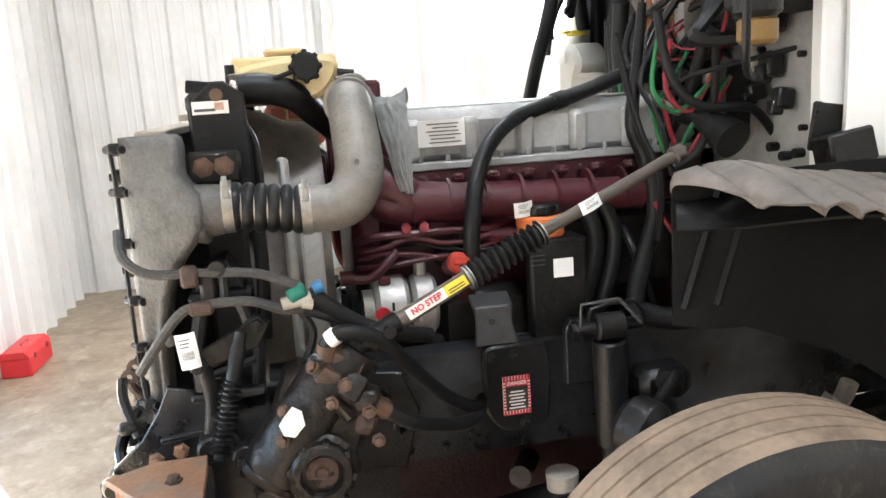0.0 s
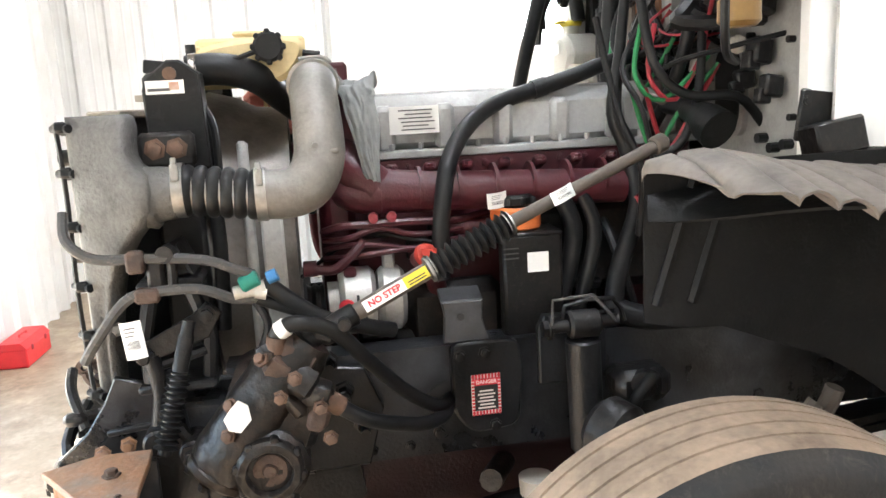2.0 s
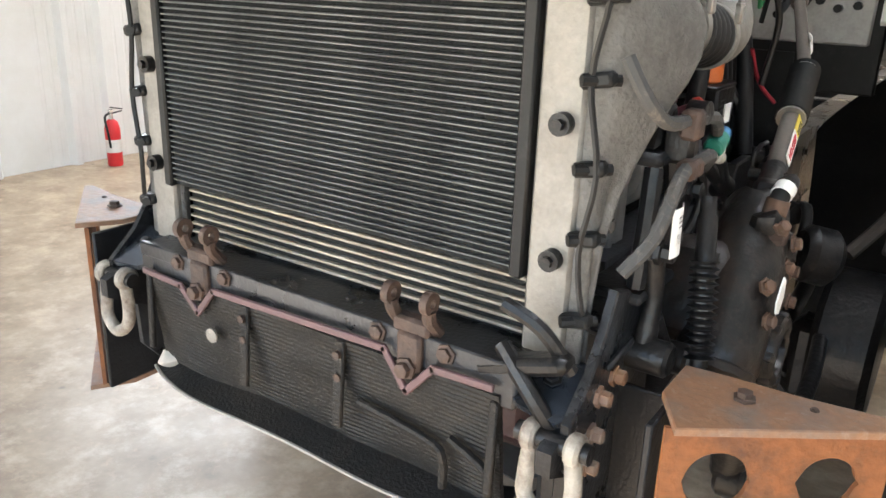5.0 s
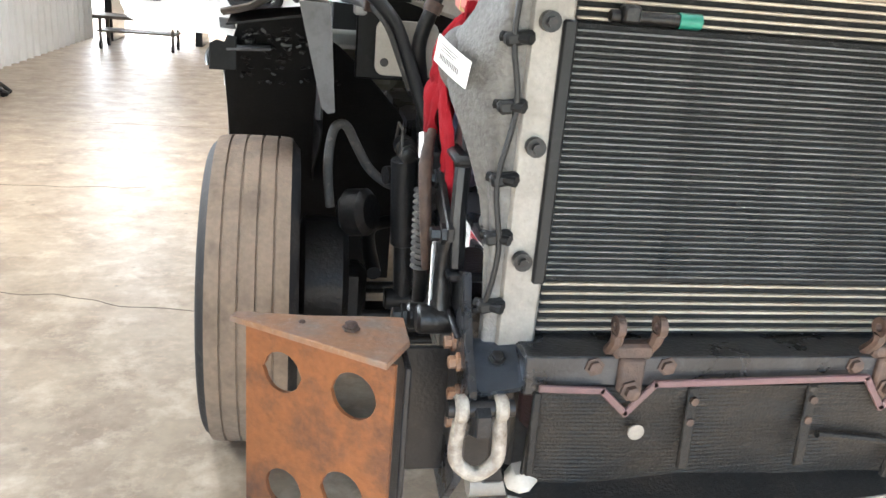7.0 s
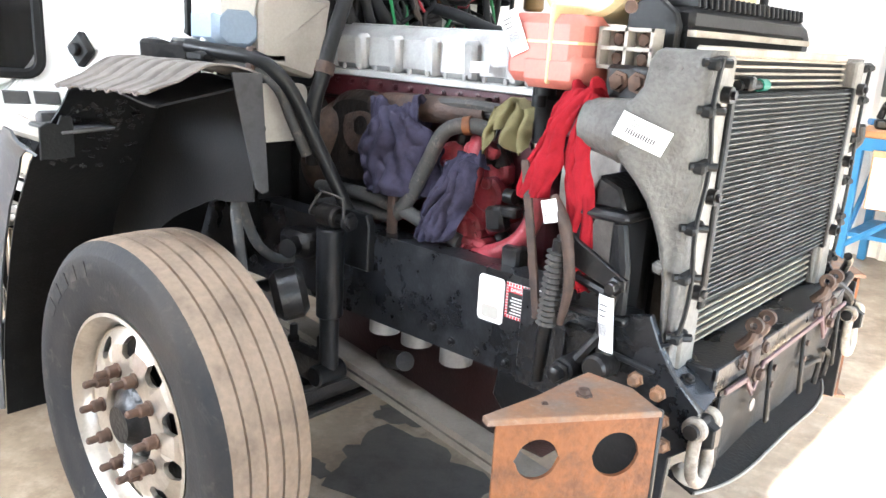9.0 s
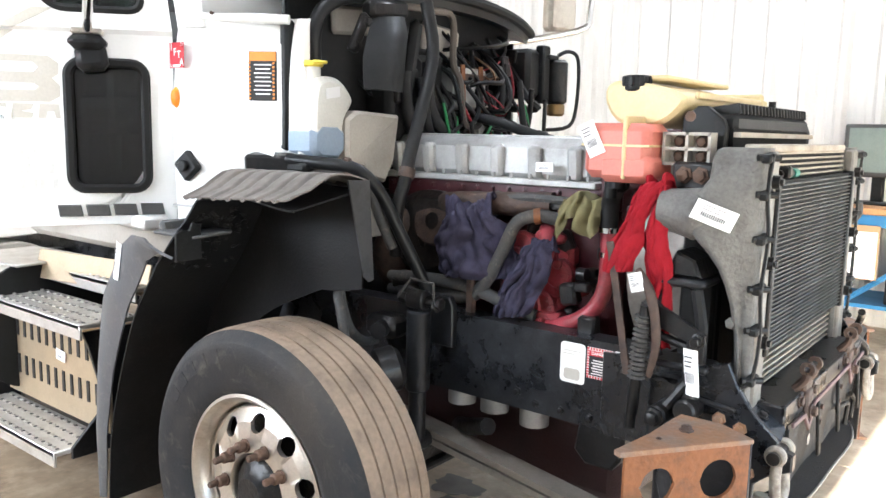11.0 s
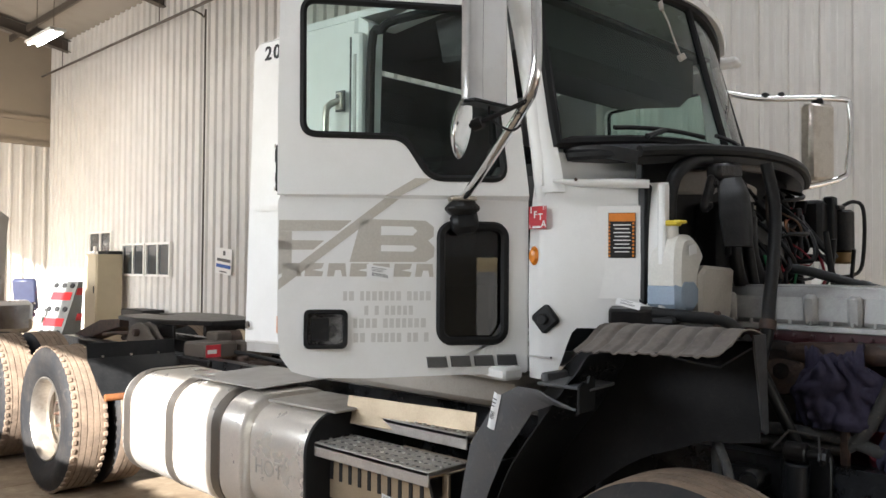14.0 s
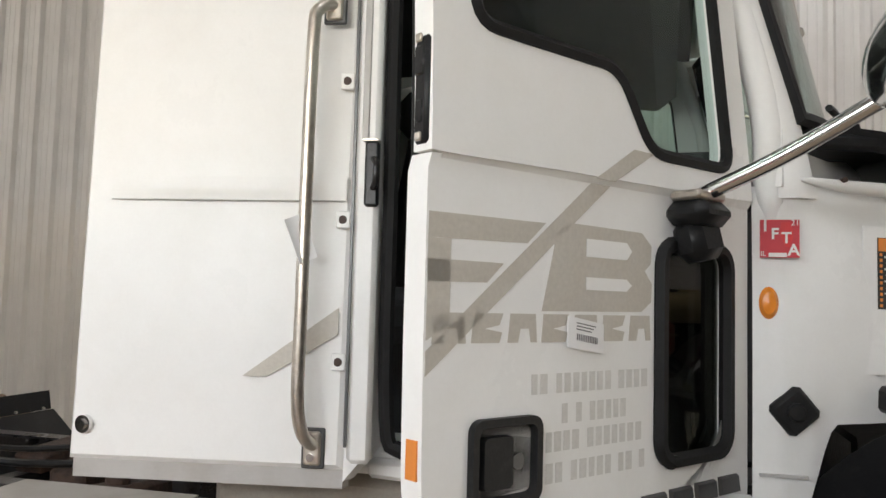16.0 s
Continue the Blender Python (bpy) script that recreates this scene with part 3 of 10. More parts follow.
EAVE = 7.8
XL, XR, XR2, YF, YB = -5.0, 4.62, 5.42, 1.69, -24.0
# DOOR_H is an unseen lintel, set low to keep sun off the truck
JAMB, DOOR_H = 2.34, 1.72
# unseen openings in this wall let the sun onto tank and far wall
tagged(sheet_wall("wall_east", "y", XR, -1, [(YB, -20.6, 0, EAVE + 0.6), (-20.6, -14.2, 6.4, EAVE + 0.6), (-14.2, -6.0, 0, EAVE + 0.6), (-6.0, -1.78, 0, 2.02), (-6.0, -1.78, 2.85, EAVE + 0.6), (-1.78, -0.75, 0, EAVE + 0.6)], wall_paint),
       "white ribbed steel side wall with openings")
tagged(sheet_wall("wall_jog", "x", -0.75, 1, [(XR - 0.16, XR2, 0, EAVE + 0.6)], wall_paint), "short white ribbed steel return wall")
tagged(sheet_wall("wall_east_front", "y", XR2, -1, [(-0.91, YF, 0, EAVE + 0.6)], wall_paint), "white ribbed steel wall behind the truck")
tagged(sheet_wall("wall_north", "x", YF, -1, [(XL, -2.6, 0, EAVE + 1.2), (-2.6, JAMB + 0.3, DOOR_H, EAVE + 1.2), (JAMB + 0.3, XR2, 0, EAVE + 1.2)], wall_paint), "white ribbed front wall with a low unseen lintel")
_g = G().box((JAMB + 0.155, YF - 0.012, DOOR_H / 2), (0.31, 0.035, DOOR_H), ch=0.008).box((JAMB + 0.155, YF - 0.014, 0.09), (0.32, 0.045, 0.18), ch=0.012)
tagged(single("door_jamb", _g, jamb_cream, "cream door jamb with a scuffed dirty foot", "jamb"), kind="structure")
tagged(sheet_wall("wall_west", "y", XL, 1, [(YB, YF, 0, EAVE + 0.2)], wall_grey), "light grey ribbed steel side wall")
_w = sheet_wall("wall_south", "x", YB, 1, [(XL, XR, 0, 5.0)], wall_grey)
tagged(_w, "light ribbed steel back wall with a door")
_g = G()
_g.box(((XL + XR) / 2, YB - 0.06, 7.0), (XR - XL, 0.16, 4.0)).box(((XL + XR) / 2, YB + 0.05, 5.05), (XR - XL, 0.12, 0.1)).box(((XL + XR) / 2, YB + 0.05, 5.75), (XR - XL, 0.14, 0.12))
tagged(single("wall_upper_south", _g, upper_wall, "tan upper wall liner with girts", "wall"), kind="structure")

# floor: slabs with open joints
floor = tagged(new("floor", G().box((0.5, -10.8, -0.07), (11.6, 27.0, 0.1)).mesh("floor", mat("joint_dirt", (0.05, 0.04, 0.03), 0.9))), "stained tan concrete floor with joints", "floor", "", "structure")
BASE[floor] = Vector((0, 0, 0))
_ys = [YB - 0.1, -18.6, -12.45, -6.3, YF + 0.1]
_xs = [XL - 0.1, -1.6, XR2 + 0.1]
for _i in range(2):
    for _j in range(4):
        _s = G().box(((_xs[_i] + _xs[_i + 1]) / 2, (_ys[_j] + _ys[_j + 1]) / 2, -0.02), (_xs[_i + 1] - _xs[_i] - 0.008, _ys[_j + 1] - _ys[_j] - 0.008, 0.04), ch=0.003)
        part("slab", _s, concrete, floor)
_crack = G()
random.seed(4)
for _x0, _y0, _dx, _dy in ((1.3, -2.0, 1.6, -0.45), (1.9, -4.1, 1.8, 0.1)):
    _pts = [(_x0 + _dx * k / 14 + random.uniform(-0.02, 0.02), _y0 + _dy * k / 14 + random.uniform(-0.03, 0.03), 0.0) for k in range(15)]
    _crack.tube(_pts, 0.0022, 4, True, 2)
part("floor_crack", _crack, mat("crack_dirt", (0.08, 0.065, 0.05), 0.9), floor)

# roof with rafters and purlins
_g = G()
RIDGE = 8.9
for s0, s1 in ((XL - 0.2, 0.6), (0.6, XR2 + 0.2)):
    z0, z1 = (EAVE, RIDGE) if s0 < 0 else (RIDGE, EAVE)
    _g.rings([[(s0, YB - 0.2, z0), (s1, YB - 0.2, z1), (s1, YB - 0.2, z1 + 0.12), (s0, YB - 0.2, z0 + 0.12)], [(s0, YF + 0.2, z0), (s1, YF + 0.2, z1), (s1, YF + 0.2, z1 + 0.12), (s0, YF + 0.2, z0 + 0.12)]])
ceiling = tagged(new("ceiling", _g.mesh("ceiling", roof_liner)), "pale insulated roof lining", "ceiling", "", "structure")


def roof_z(x):
    return EAVE + (RIDGE - EAVE) * (1 - abs(x - 0.6) / 5.6)


_g = G()
for y in (-22.6, -17.0, -11.2, -5.4, 0.4):
    for a, b in ((XL, 0.6), (0.6, 5.9)):
        za, zb = roof_z(a) - 0.32, roof_z(b) - 0.32
        for dz, w, h in ((0.0, 0.2, 0.02), (0.15, 0.02, 0.3), (0.3, 0.2, 0.02)):
            _g.rings([[(a, y - w / 2, za + dz - h / 2), (a, y + w / 2, za + dz - h / 2), (a, y + w / 2, za + dz + h / 2), (a, y - w / 2, za + dz + h / 2)],
                      [(b, y - w / 2, zb + dz - h / 2), (b, y + w / 2, zb + dz - h / 2), (b, y + w / 2, zb + dz + h / 2), (b, y - w / 2, zb + dz + h / 2)]])
tagged(single("roof_rafters", _g, steel_beam, "dark steel roof rafters", "beam"), kind="structure")
_g = G()
for x in (-3.9, -2.6, -1.3, 0.0, 1.3, 2.6, 3.9):
    _g.box((x, -10.8, roof_z(x) - 0.1), (0.06, 26.6, 0.16))
tagged(single("roof_purlins", _g, steel_beam, "steel roof purlins", "beam"), kind="structure")
_g = G()
_g.tube([(-4.6, -23.5, 6.9), (-4.6, 2.0, 6.9)], 0.03, 8, True, 1).tube([(-1.2, -23.5, 7.2), (-1.2, 2.0, 7.2)], 0.05, 8, True, 1)
_g.tube([(-4.6, -15.0, 6.9), (-4.9, -15.0, 6.8), (-4.94, -15.0, 6.4), (-4.94, -15.0, 0.3)], 0.02, 6)
for k in range(5):
    _g.cyl((-1.2, -22 + 5.6 * k, 7.2), (-1.2, -22 + 5.6 * k, 8.5), 0.012, 6)
    _g.cyl((-4.6, -22 + 5.6 * k, 6.9), (-4.6, -22 + 5.6 * k, 8.0), 0.012, 6)
tagged(single("ceiling_pipes", _g, steel_beam, "dark pipes and conduit hung under the roof", "pipe"), kind="structure")

# ceiling lamps
_lamp = thing("ceiling_lamp", (LAMPS[0][0], LAMPS[0][1], 6.4), "long white fluorescent lamp hung from the roof", "lamp", "ceiling lamps")
_x, _y = LAMPS[0]
part("housing", G().box((_x, _y, 6.47), (0.34, 1.5, 0.07), ch=0.02), sticker_white, _lamp)
part("tube", G().cyl((_x - 0.09, _y - 0.7, 6.415), (_x - 0.09, _y + 0.7, 6.415), 0.02, 10), tube_glow, _lamp)
part("tube", G().cyl((_x + 0.09, _y - 0.7, 6.415), (_x + 0.09, _y + 0.7, 6.415), 0.02, 10), tube_glow, _lamp)
part("hanger", G().cyl((_x, _y - 0.5, 6.5), (_x, _y - 0.5, 8.56), 0.008, 6).cyl((_x, _y + 0.5, 6.5), (_x, _y + 0.5, 8.56), 0.008, 6), steel_beam, _lamp)
for x, y in LAMPS[1:]:
    copy_thing(_lamp, pose(x, y, 6.4))

# outside, seen as brightness through the openings
tagged(new("ground", G().box((0, 0, -0.3), (600, 600, 0.3)).mesh("ground", outside_ground)), "pale gravel yard outside", "ground", "", "structure")

# column, cartons and flat creepers along the side wall
_g = G()
_cx, _cy = 4.52, -5.9
_g.box((_cx, _cy - 0.12, 3.9), (0.22, 0.015, 7.8)).box((_cx, _cy + 0.12, 3.9), (0.22, 0.015, 7.8)).box((_cx, _cy, 3.9), (0.012, 0.24, 7.8)).box((_cx, _cy, 0.01), (0.3, 0.36, 0.02))
tagged(single("column", _g, column_grey, "grey steel column at the wall", "column"), kind="structure")


def carton(x, y, w, d, h, r, label, flaps=False, z=0.0):
    g = G().box((x, y, z + h / 2), (w, d, h), (0, 0, r), 0.006)
    ob = thing("cardboard_box", (x, y, z), label, "box")
    part("body", g, cardboard, ob)
    if flaps:
        m = pose(x, y, z + h, 0, 0, r)
        for sx in (-1, 1):
            f = G()
            p = [m @ Vector(q) for q in ((sx * w / 2, -d / 2, 0), (sx * w / 2, d / 2, 0), (sx * (w / 2 + 0.14), d / 2, -0.1), (sx * (w / 2 + 0.14), -d / 2, -0.1))]
            f.add(p + [q + Vector((0, 0, 0.006)) for q in p], [(0, 1, 2, 3), (4, 7, 6, 5), (0, 4, 5, 1), (1, 5, 6, 2), (2, 6, 7, 3), (3, 7, 4, 0)])
            part("flap", f, cardboard, ob)
        # black slab on the side stands in for the shaded inside
        part("dark_opening", G().box((x - w / 2 - 0.002, y + 0.02, z + h * 0.72), (0.004, d * 0.7, h * 0.28)), sticker_and_hole_black, ob)
    return ob


carton(4.35, -5.4, 0.24, 0.3, 0.42, 4, "small brown cardboard box beside the column")
carton(4.28, -6.75, 0.5, 0.5, 0.45, 8, "brown cardboard box under another one")
carton(4.28, -6.78, 0.44, 0.46, 0.5, -6, "open brown cardboard box with flaps spread", True, 0.45)
_g = G().box((4.35, -6.28, 0.52), (0.05, 0.5, 1.05), (0, 9, 6), 0.008)
for k in range(3):
    _g.box((4.315, -6.28, 0.25 + 0.28 * k), (0.03, 0.44, 0.03), (0, 9, 6), 0.004)
single("leaning_panel", _g, black_plastic, "dark flat panel leaning by the column", "panel")
_g = G()
random.seed(9)
for k in range(7):
    a = k * 0.9
    _g.tube([(4.05 + 0.2 * math.cos(a), -7.45 + 0.22 * math.sin(a), 0.03), (4.05 + 0.1 * math.cos(a + 1), -7.45 + 0.12 * math.sin(a + 1), 0.10 + 0.02 * (k % 3)), (4.05 + 0.22 * math.cos(a + 2), -7.45 + 0.2 * math.sin(a + 2), 0.03)], 0.028, 8)
single("coiled_hose", _g, rubber, "pile of black hose on the floor", "hose")


def creeper(x, y, r):
    """A moulded mechanic's creeper on castors."""
    ob = thing("creeper", (x, y, 0), "red moulded plastic mechanic's creeper on castors", "creeper", "creepers on the floor")
    m = pose(x, y, 0.085, 0, 0, r) @ Matrix.Diagonal((0.85, 0.9, 0.7, 1))

    def body(u, v):
        a, b = (u - 0.5) * 1.02, (v - 0.5)
        wid = 0.46 if abs(a) > 0.36 else (0.40 + 0.06 * math.cos(a * 9))
        h = 0.02 + 0.05 * abs(2 * b) ** 2.5 + (0.05 if a < -0.36 else 0.0) * 1.0 - (0.015 if abs(b) < 0.32 and -0.3 < a < 0.42 else 0)
        return m @ Vector((a, b * wid, h))

    def skirt(side):
        def f(u, v):
            p = body(u, 0.5 + 0.5 * side)
            a = (u - 0.5) * 1.02
            deep = 0.115 - 0.065 * max(0.0, math.cos(a * 8.5)) ** 2 * (abs(a) < 0.37)
            return p + m.to_3x3() @ Vector((0, side * 0.03 * v, -deep * v))
        return f
    g = G().sheet(body, 24, 14, 0.012)
    part("tray", g, creeper_red, ob)
    for side in (-1, 1):
        part("skirt", G().sheet(skirt(side), 36, 4, 0.008), creeper_red, ob)
    part("headrest", G().box(m @ Vector((-0.42, 0, 0.075)), (0.12, 0.27, 0.016), (0, 8, r), 0.009), creeper_red, ob)
    for sx in (-0.4, 0, 0.4):
        for sy in (-0.17, 0.17):
            p = m @ Vector((sx, sy, -0.07))
            q = m @ Vector((sx, sy, 0.01))
            w = part("castor", G().cyl(p + Vector((-0.015, 0, 0)), p + Vector((0.015, 0, 0)), 0.04, 14, ch=0.006).cyl(p, q, 0.012, 8), rubber, ob)
    # grip slots are black strips, their depth shaded by colour alone
    for sy in (-0.14, 0.14):
        part("grip_slot", G().box(m @ Vector((0.12, sy, 0.036)), (0.26, 0.03, 0.006), (0, 0, r), 0.002), sticker_and_hole_black, ob)
    return ob


creeper(4.2, -3.78, 104)
creeper(4.1, -4.72, 84)

# fire extinguisher on the floor by the wall
_ob = thing("fire_extinguisher", (4.38, -2.3, 0), "red fire extinguisher standing on the floor", "extinguisher")
_m = pose(4.38, -2.3, 0)
part("cylinder", G().lathe([(0.0, 0.0), (0.07, 0.0), (0.075, 0.02), (0.075, 0.38), (0.06, 0.44), (0.03, 0.47), (0.0, 0.47)], _m, 20), tool_red, _ob)
part("label", G().lathe([(0.0765, 0.14), (0.0765, 0.27)], _m, 20), sticker_white, _ob)
part("valve", G().cyl((4.38, -2.3, 0.46), (4.38, -2.3, 0.53), 0.02, 10).box((4.38, -2.3, 0.55), (0.03, 0.05, 0.04), ch=0.006), chrome, _ob)
part("lever", G().box((4.37, -2.36, 0.575), (0.02, 0.14, 0.012), (12, 0, 0), 0.003).box((4.37, -2.36, 0.535), (0.02, 0.12, 0.012), (-6, 0, 0), 0.003), sticker_and_hole_black, _ob)
part("hose", G().tube([(4.38, -2.28, 0.53), (4.33, -2.2, 0.5), (4.30, -2.2, 0.35), (4.31, -2.22, 0.2)], 0.012, 8), rubber, _ob)

_ob.scale = (0.74, 0.74, 0.74)

# red steel toolbox by the front wall
_ob = thing("toolbox", (3.21, 1.555, 0), "long red steel toolbox with a sloped lid on the floor", "toolbox")
_m = pose(3.21, 1.555, 0.0, 0, 0, -2)
part("body", G().box((3.21, 1.555, 0.06), (0.43, 0.185, 0.12), (0, 0, -2), 0.008), tool_red, _ob)
part("lid", G().rings([[_m @ Vector((x, y, z)) for y, z in ((-0.096, 0.122), (0.096, 0.122), (0.075, 0.165), (-0.06, 0.165))] for x in (-0.218, 0.218)]), tool_red, _ob)
part("handle", G().tube([_m @ Vector(p) for p in ((-0.06, 0, 0.162), (-0.06, 0, 0.178), (0.06, 0, 0.178), (0.06, 0, 0.162))], 0.006, 8, True, 1), tool_red, _ob)
for q in (-0.12, 0.12):
    part("latch", G().box(_m @ Vector((q, -0.097, 0.115)), (0.025, 0.008, 0.035), (0, 0, -2), 0.002), bar_red, _ob)

# bent red bar against the wall
single("jack_handle", G().tube([(5.20, 1.08, 0.04), (5.22, 0.86, 0.09), (5.26, 0.62, 0.22), (5.26, 0.42, 0.23), (5.24, 0.24, 0.10), (5.22, 0.18, 0.03)], 0.03, 10, True, 3).cyl((5.19, 1.15, 0.05), (5.20, 1.02, 0.06), 0.048, 12), bar_red, "bent dull red steel tow bar on the floor", "bar")

# work bench with a monitor, on the far side of the truck
_ob = thing("work_bench", (-3.9, 1.2, 0), "blue steel work bench with a worn wooden top", "bench")
part("top", G().box((-3.9, 1.1, 0.93), (0.8, 2.2, 0.05), ch=0.008), bench_wood, _ob)
part("apron", G().box((-3.52, 1.1, 0.86), (0.03, 2.1, 0.09)).box((-4.28, 1.1, 0.86), (0.03, 2.1, 0.09)), bench_blue, _ob)
for x in (-3.55, -4.25):
    for y in (0.08, 2.1):
        part("leg", G().box((x, y, 0.39), (0.06, 0.06, 1.02), ch=0.006), bench_blue, _ob)
for y in (0.08, 2.1):
    part("brace", G().tube([(-3.55, y, 0.1), (-4.25, y, 0.8)], 0.02, 6, True, 1), bench_blue, _ob)
part("brace", G().tube([(-3.55, 0.1, 0.12), (-3.55, 1.0, 0.84)], 0.022, 6, True, 1), bench_blue, _ob)
part("shelf", G().box((-3.9, 1.1, 0.2), (0.7, 2.0, 0.03)), bench_blue, _ob)
_ob = thing("monitor", (-3.95, 0.62, 0.955), "grey flat monitor on the bench", "monitor")
part("bezel", G().box((-3.95, 0.62, 1.38), (0.05, 0.56, 0.42), (0, 0, -12), 0.012), badge_grey, _ob)
part("screen", G().box((-3.918, 0.627, 1.385), (0.008, 0.50, 0.35), (0, 0, -12)), screen_face, _ob)
part("stand", G().box((-3.98, 0.62, 1.07), (0.05, 0.09, 0.24), (0, 0, -12), 0.01).box((-3.95, 0.62, 0.968), (0.2, 0.26, 0.025), (0, 0, -12), 0.008), black_plastic, _ob)
_ob = thing("desk_phone", (-3.75, 0.45, 0.955), "black scanner handset in its cradle on the bench", "scanner")
part("base", G().box((-3.75, 0.45, 0.99), (0.12, 0.1, 0.07), (0, 0, 20), 0.015), black_plastic, _ob)
part("handset", G().tube([(-3.77, 0.42, 1.03), (-3.75, 0.45, 1.12), (-3.68, 0.48, 1.14)], 0.025, 8), black_plastic, _ob)
random.seed(21)
for k in range(16):
    x, y = -3.62 - random.random() * 0.5, 0.2 + random.random() * 1.6
    if abs(x + 3.95) < 0.2 and abs(y - 0.62) < 0.2 or abs(x + 3.75) < 0.12 and abs(y - 0.45) < 0.12:
        continue
    s = random.uniform(0.04, 0.1)
    mt = random.choice((orange, black_plastic, chrome, sticker_white, conn_blue))
    if k % 2:
        single("hand_tool", G().tube([(x, y, 0.968), (x + s, y + s, 0.97), (x + 1.8 * s, y + 1.2 * s, 0.968)], 0.012, 8), mt, "small hand tool lying on the bench", "tool", group="tools on the bench")
    else:
        single("small_part", G().box((x, y, 0.955 + s * 0.3), (s * 1.3, s, s * 0.6), (0, 0, k * 33), 0.006), mt, "small loose part lying on the bench", "part", group="parts on the bench")
_ob = thing("clipboard", (-3.46, 0.6, 0.42), "clipboard with white forms hung from the bench", "clipboard")
part("board", G().box((-3.492, 0.62, 0.62), (0.006, 0.26, 0.42), (0, 4, 5), 0.002), cardboard, _ob)
part("sheet", G().box((-3.486, 0.62, 0.6), (0.004, 0.23, 0.36), (0, 4, 5)), paper, _ob)
part("clip", G().box((-3.484, 0.62, 0.81), (0.012, 0.1, 0.03), (0, 4, 5), 0.003), chrome, _ob)
single("floor_speaker", G().box((-3.75, 0.95, 0.45), (0.3, 0.32, 0.46), (0, 0, 3), 0.012).cyl((-3.595, 0.95, 0.5), (-3.59, 0.95, 0.5), 0.11, 18), black_plastic, "black cabinet on the bench shelf", "cabinet")

for _q in scene.collection.all_objects:
    if _q.parent is None and -4.4 < _q.location.x < -3.4 and 0.0 < _q.location.y < 2.4 and _q.location.z < 1.3:
        _q.location += Vector((-0.62, -0.82 if _q.name.startswith("work_bench") else -1.12, 0.12))
# papers taped to the wall behind the engine
for k, (y, z) in enumerate(((-3.2, 1.38), (-2.75, 1.40), (-1.9, 1.36))):
    single("wall_notice", G().box((XL + 0.034, y, z), (0.004, 0.24, 0.3), (0, 0, 0)), paper, "white notice sheet taped to the wall", "notice", group="notices on the wall")

# the far end: door, windows, locker, chair, ramp, trolley
_ob = tagged(thing("door_1", (-3.2, YB, 0), "pale steel door in the back wall", "door"), kind="structure")
part("leaf", G().box((-3.3, YB + 0.06, 1.02), (0.9, 0.05, 2.04), ch=0.01), wall_paint, _ob)
part("frame", G().box((-2.82, YB + 0.06, 1.05), (0.07, 0.1, 2.1)).box((-3.78, YB + 0.06, 1.05), (0.07, 0.1, 2.1)).box((-3.3, YB + 0.06, 2.1), (1.03, 0.1, 0.07)), rust, _ob)
part("door_handle", G().cyl((-2.95, YB + 0.09, 1.0), (-2.95, YB + 0.14, 1.0), 0.015, 10).box((-3.0, YB + 0.14, 1.0), (0.12, 0.015, 0.02), ch=0.004), chrome, _ob)


def wall_window(name, y0, y1, z0, z1, panes):
    ob = tagged(thing(name, (XL, y0, z0), "white framed sliding window in the wall", "window"), kind="structure")
    g = G()
    for y in [y0 + (y1 - y0) * k / panes for k in range(panes + 1)]:
        g.box((XL + 0.05, y, (z0 + z1) / 2), (0.08, 0.05, z1 - z0 + 0.05))
    for z in (z0, z1):
        g.box((XL + 0.05, (y0 + y1) / 2, z), (0.085, y1 - y0 + 0.06, 0.05))
    part("window_frame", g, sticker_white, ob)
    for k in range(panes):
        part("pane", G().box((XL + 0.045, y0 + (y1 - y0) * (k + 0.5) / panes, (z0 + z1) / 2), (0.012, (y1 - y0) / panes - 0.05, z1 - z0 - 0.05)), mat("window_pane_dark", (0.05, 0.055, 0.06), 0.08, bump=0), ob)
    return ob


wall_window("window_1", -18.81, -17.67, 1.40, 2.12, 2)
wall_window("window_2", -17.55, -16.41, 1.40, 2.12, 2)
wall_window("window_3", -20.8, -19.5, 1.95, 2.45, 2)

_ob = thing("locker", (-4.5, -18.85, 0), "tall beige steel cabinet with clutter on top", "cabinet")
part("body", G().box((-4.5, -18.85, 0.94), (0.6, 0.68, 1.88), ch=0.012), locker_beige, _ob)
part("door", G().box((-4.19, -18.85, 0.94), (0.02, 0.64, 1.80), ch=0.006), locker_beige, _ob)
part("handle", G().box((-4.165, -18.6, 1.05), (0.03, 0.02, 0.16), ch=0.004), badge_grey, _ob)
single("tool_case", G().box((-4.6, -18.75, 1.92), (0.38, 0.44, 0.08), (0, 0, 12), 0.015), black_plastic, "black case lying on the cabinet", "case")
single("spray_can", G().cyl((-4.32, -18.95, 1.88), (-4.32, -18.95, 2.07), 0.033, 12, ch=0.008), sticker_white, "white spray can on the cabinet", "can")
_ob = thing("office_chair", (-2.55, -19.0, 0), "dark blue leather office chair on castors", "chair")
part("seat", G().box((-2.55, -19.0, 0.52), (0.55, 0.55, 0.12), ch=0.04), leather_blue, _ob)
part("backrest", G().box((-2.75, -19.22, 0.95), (0.5, 0.14, 0.75), (-16, 0, -35), 0.05), leather_blue, _ob)
part("armrest", G().tube([(-2.3, -19.15, 0.5), (-2.25, -19.15, 0.75), (-2.35, -18.85, 0.75), (-2.38, -18.85, 0.55)], 0.025, 8), black_plastic, _ob)
part("armrest", G().tube([(-2.8, -18.95, 0.5), (-2.85, -18.95, 0.75), (-2.72, -18.7, 0.75), (-2.72, -18.72, 0.55)], 0.025, 8), black_plastic, _ob)
part("column", G().cyl((-2.55, -19.0, 0.12), (-2.55, -19.0, 0.48), 0.03, 10), black_plastic, _ob)
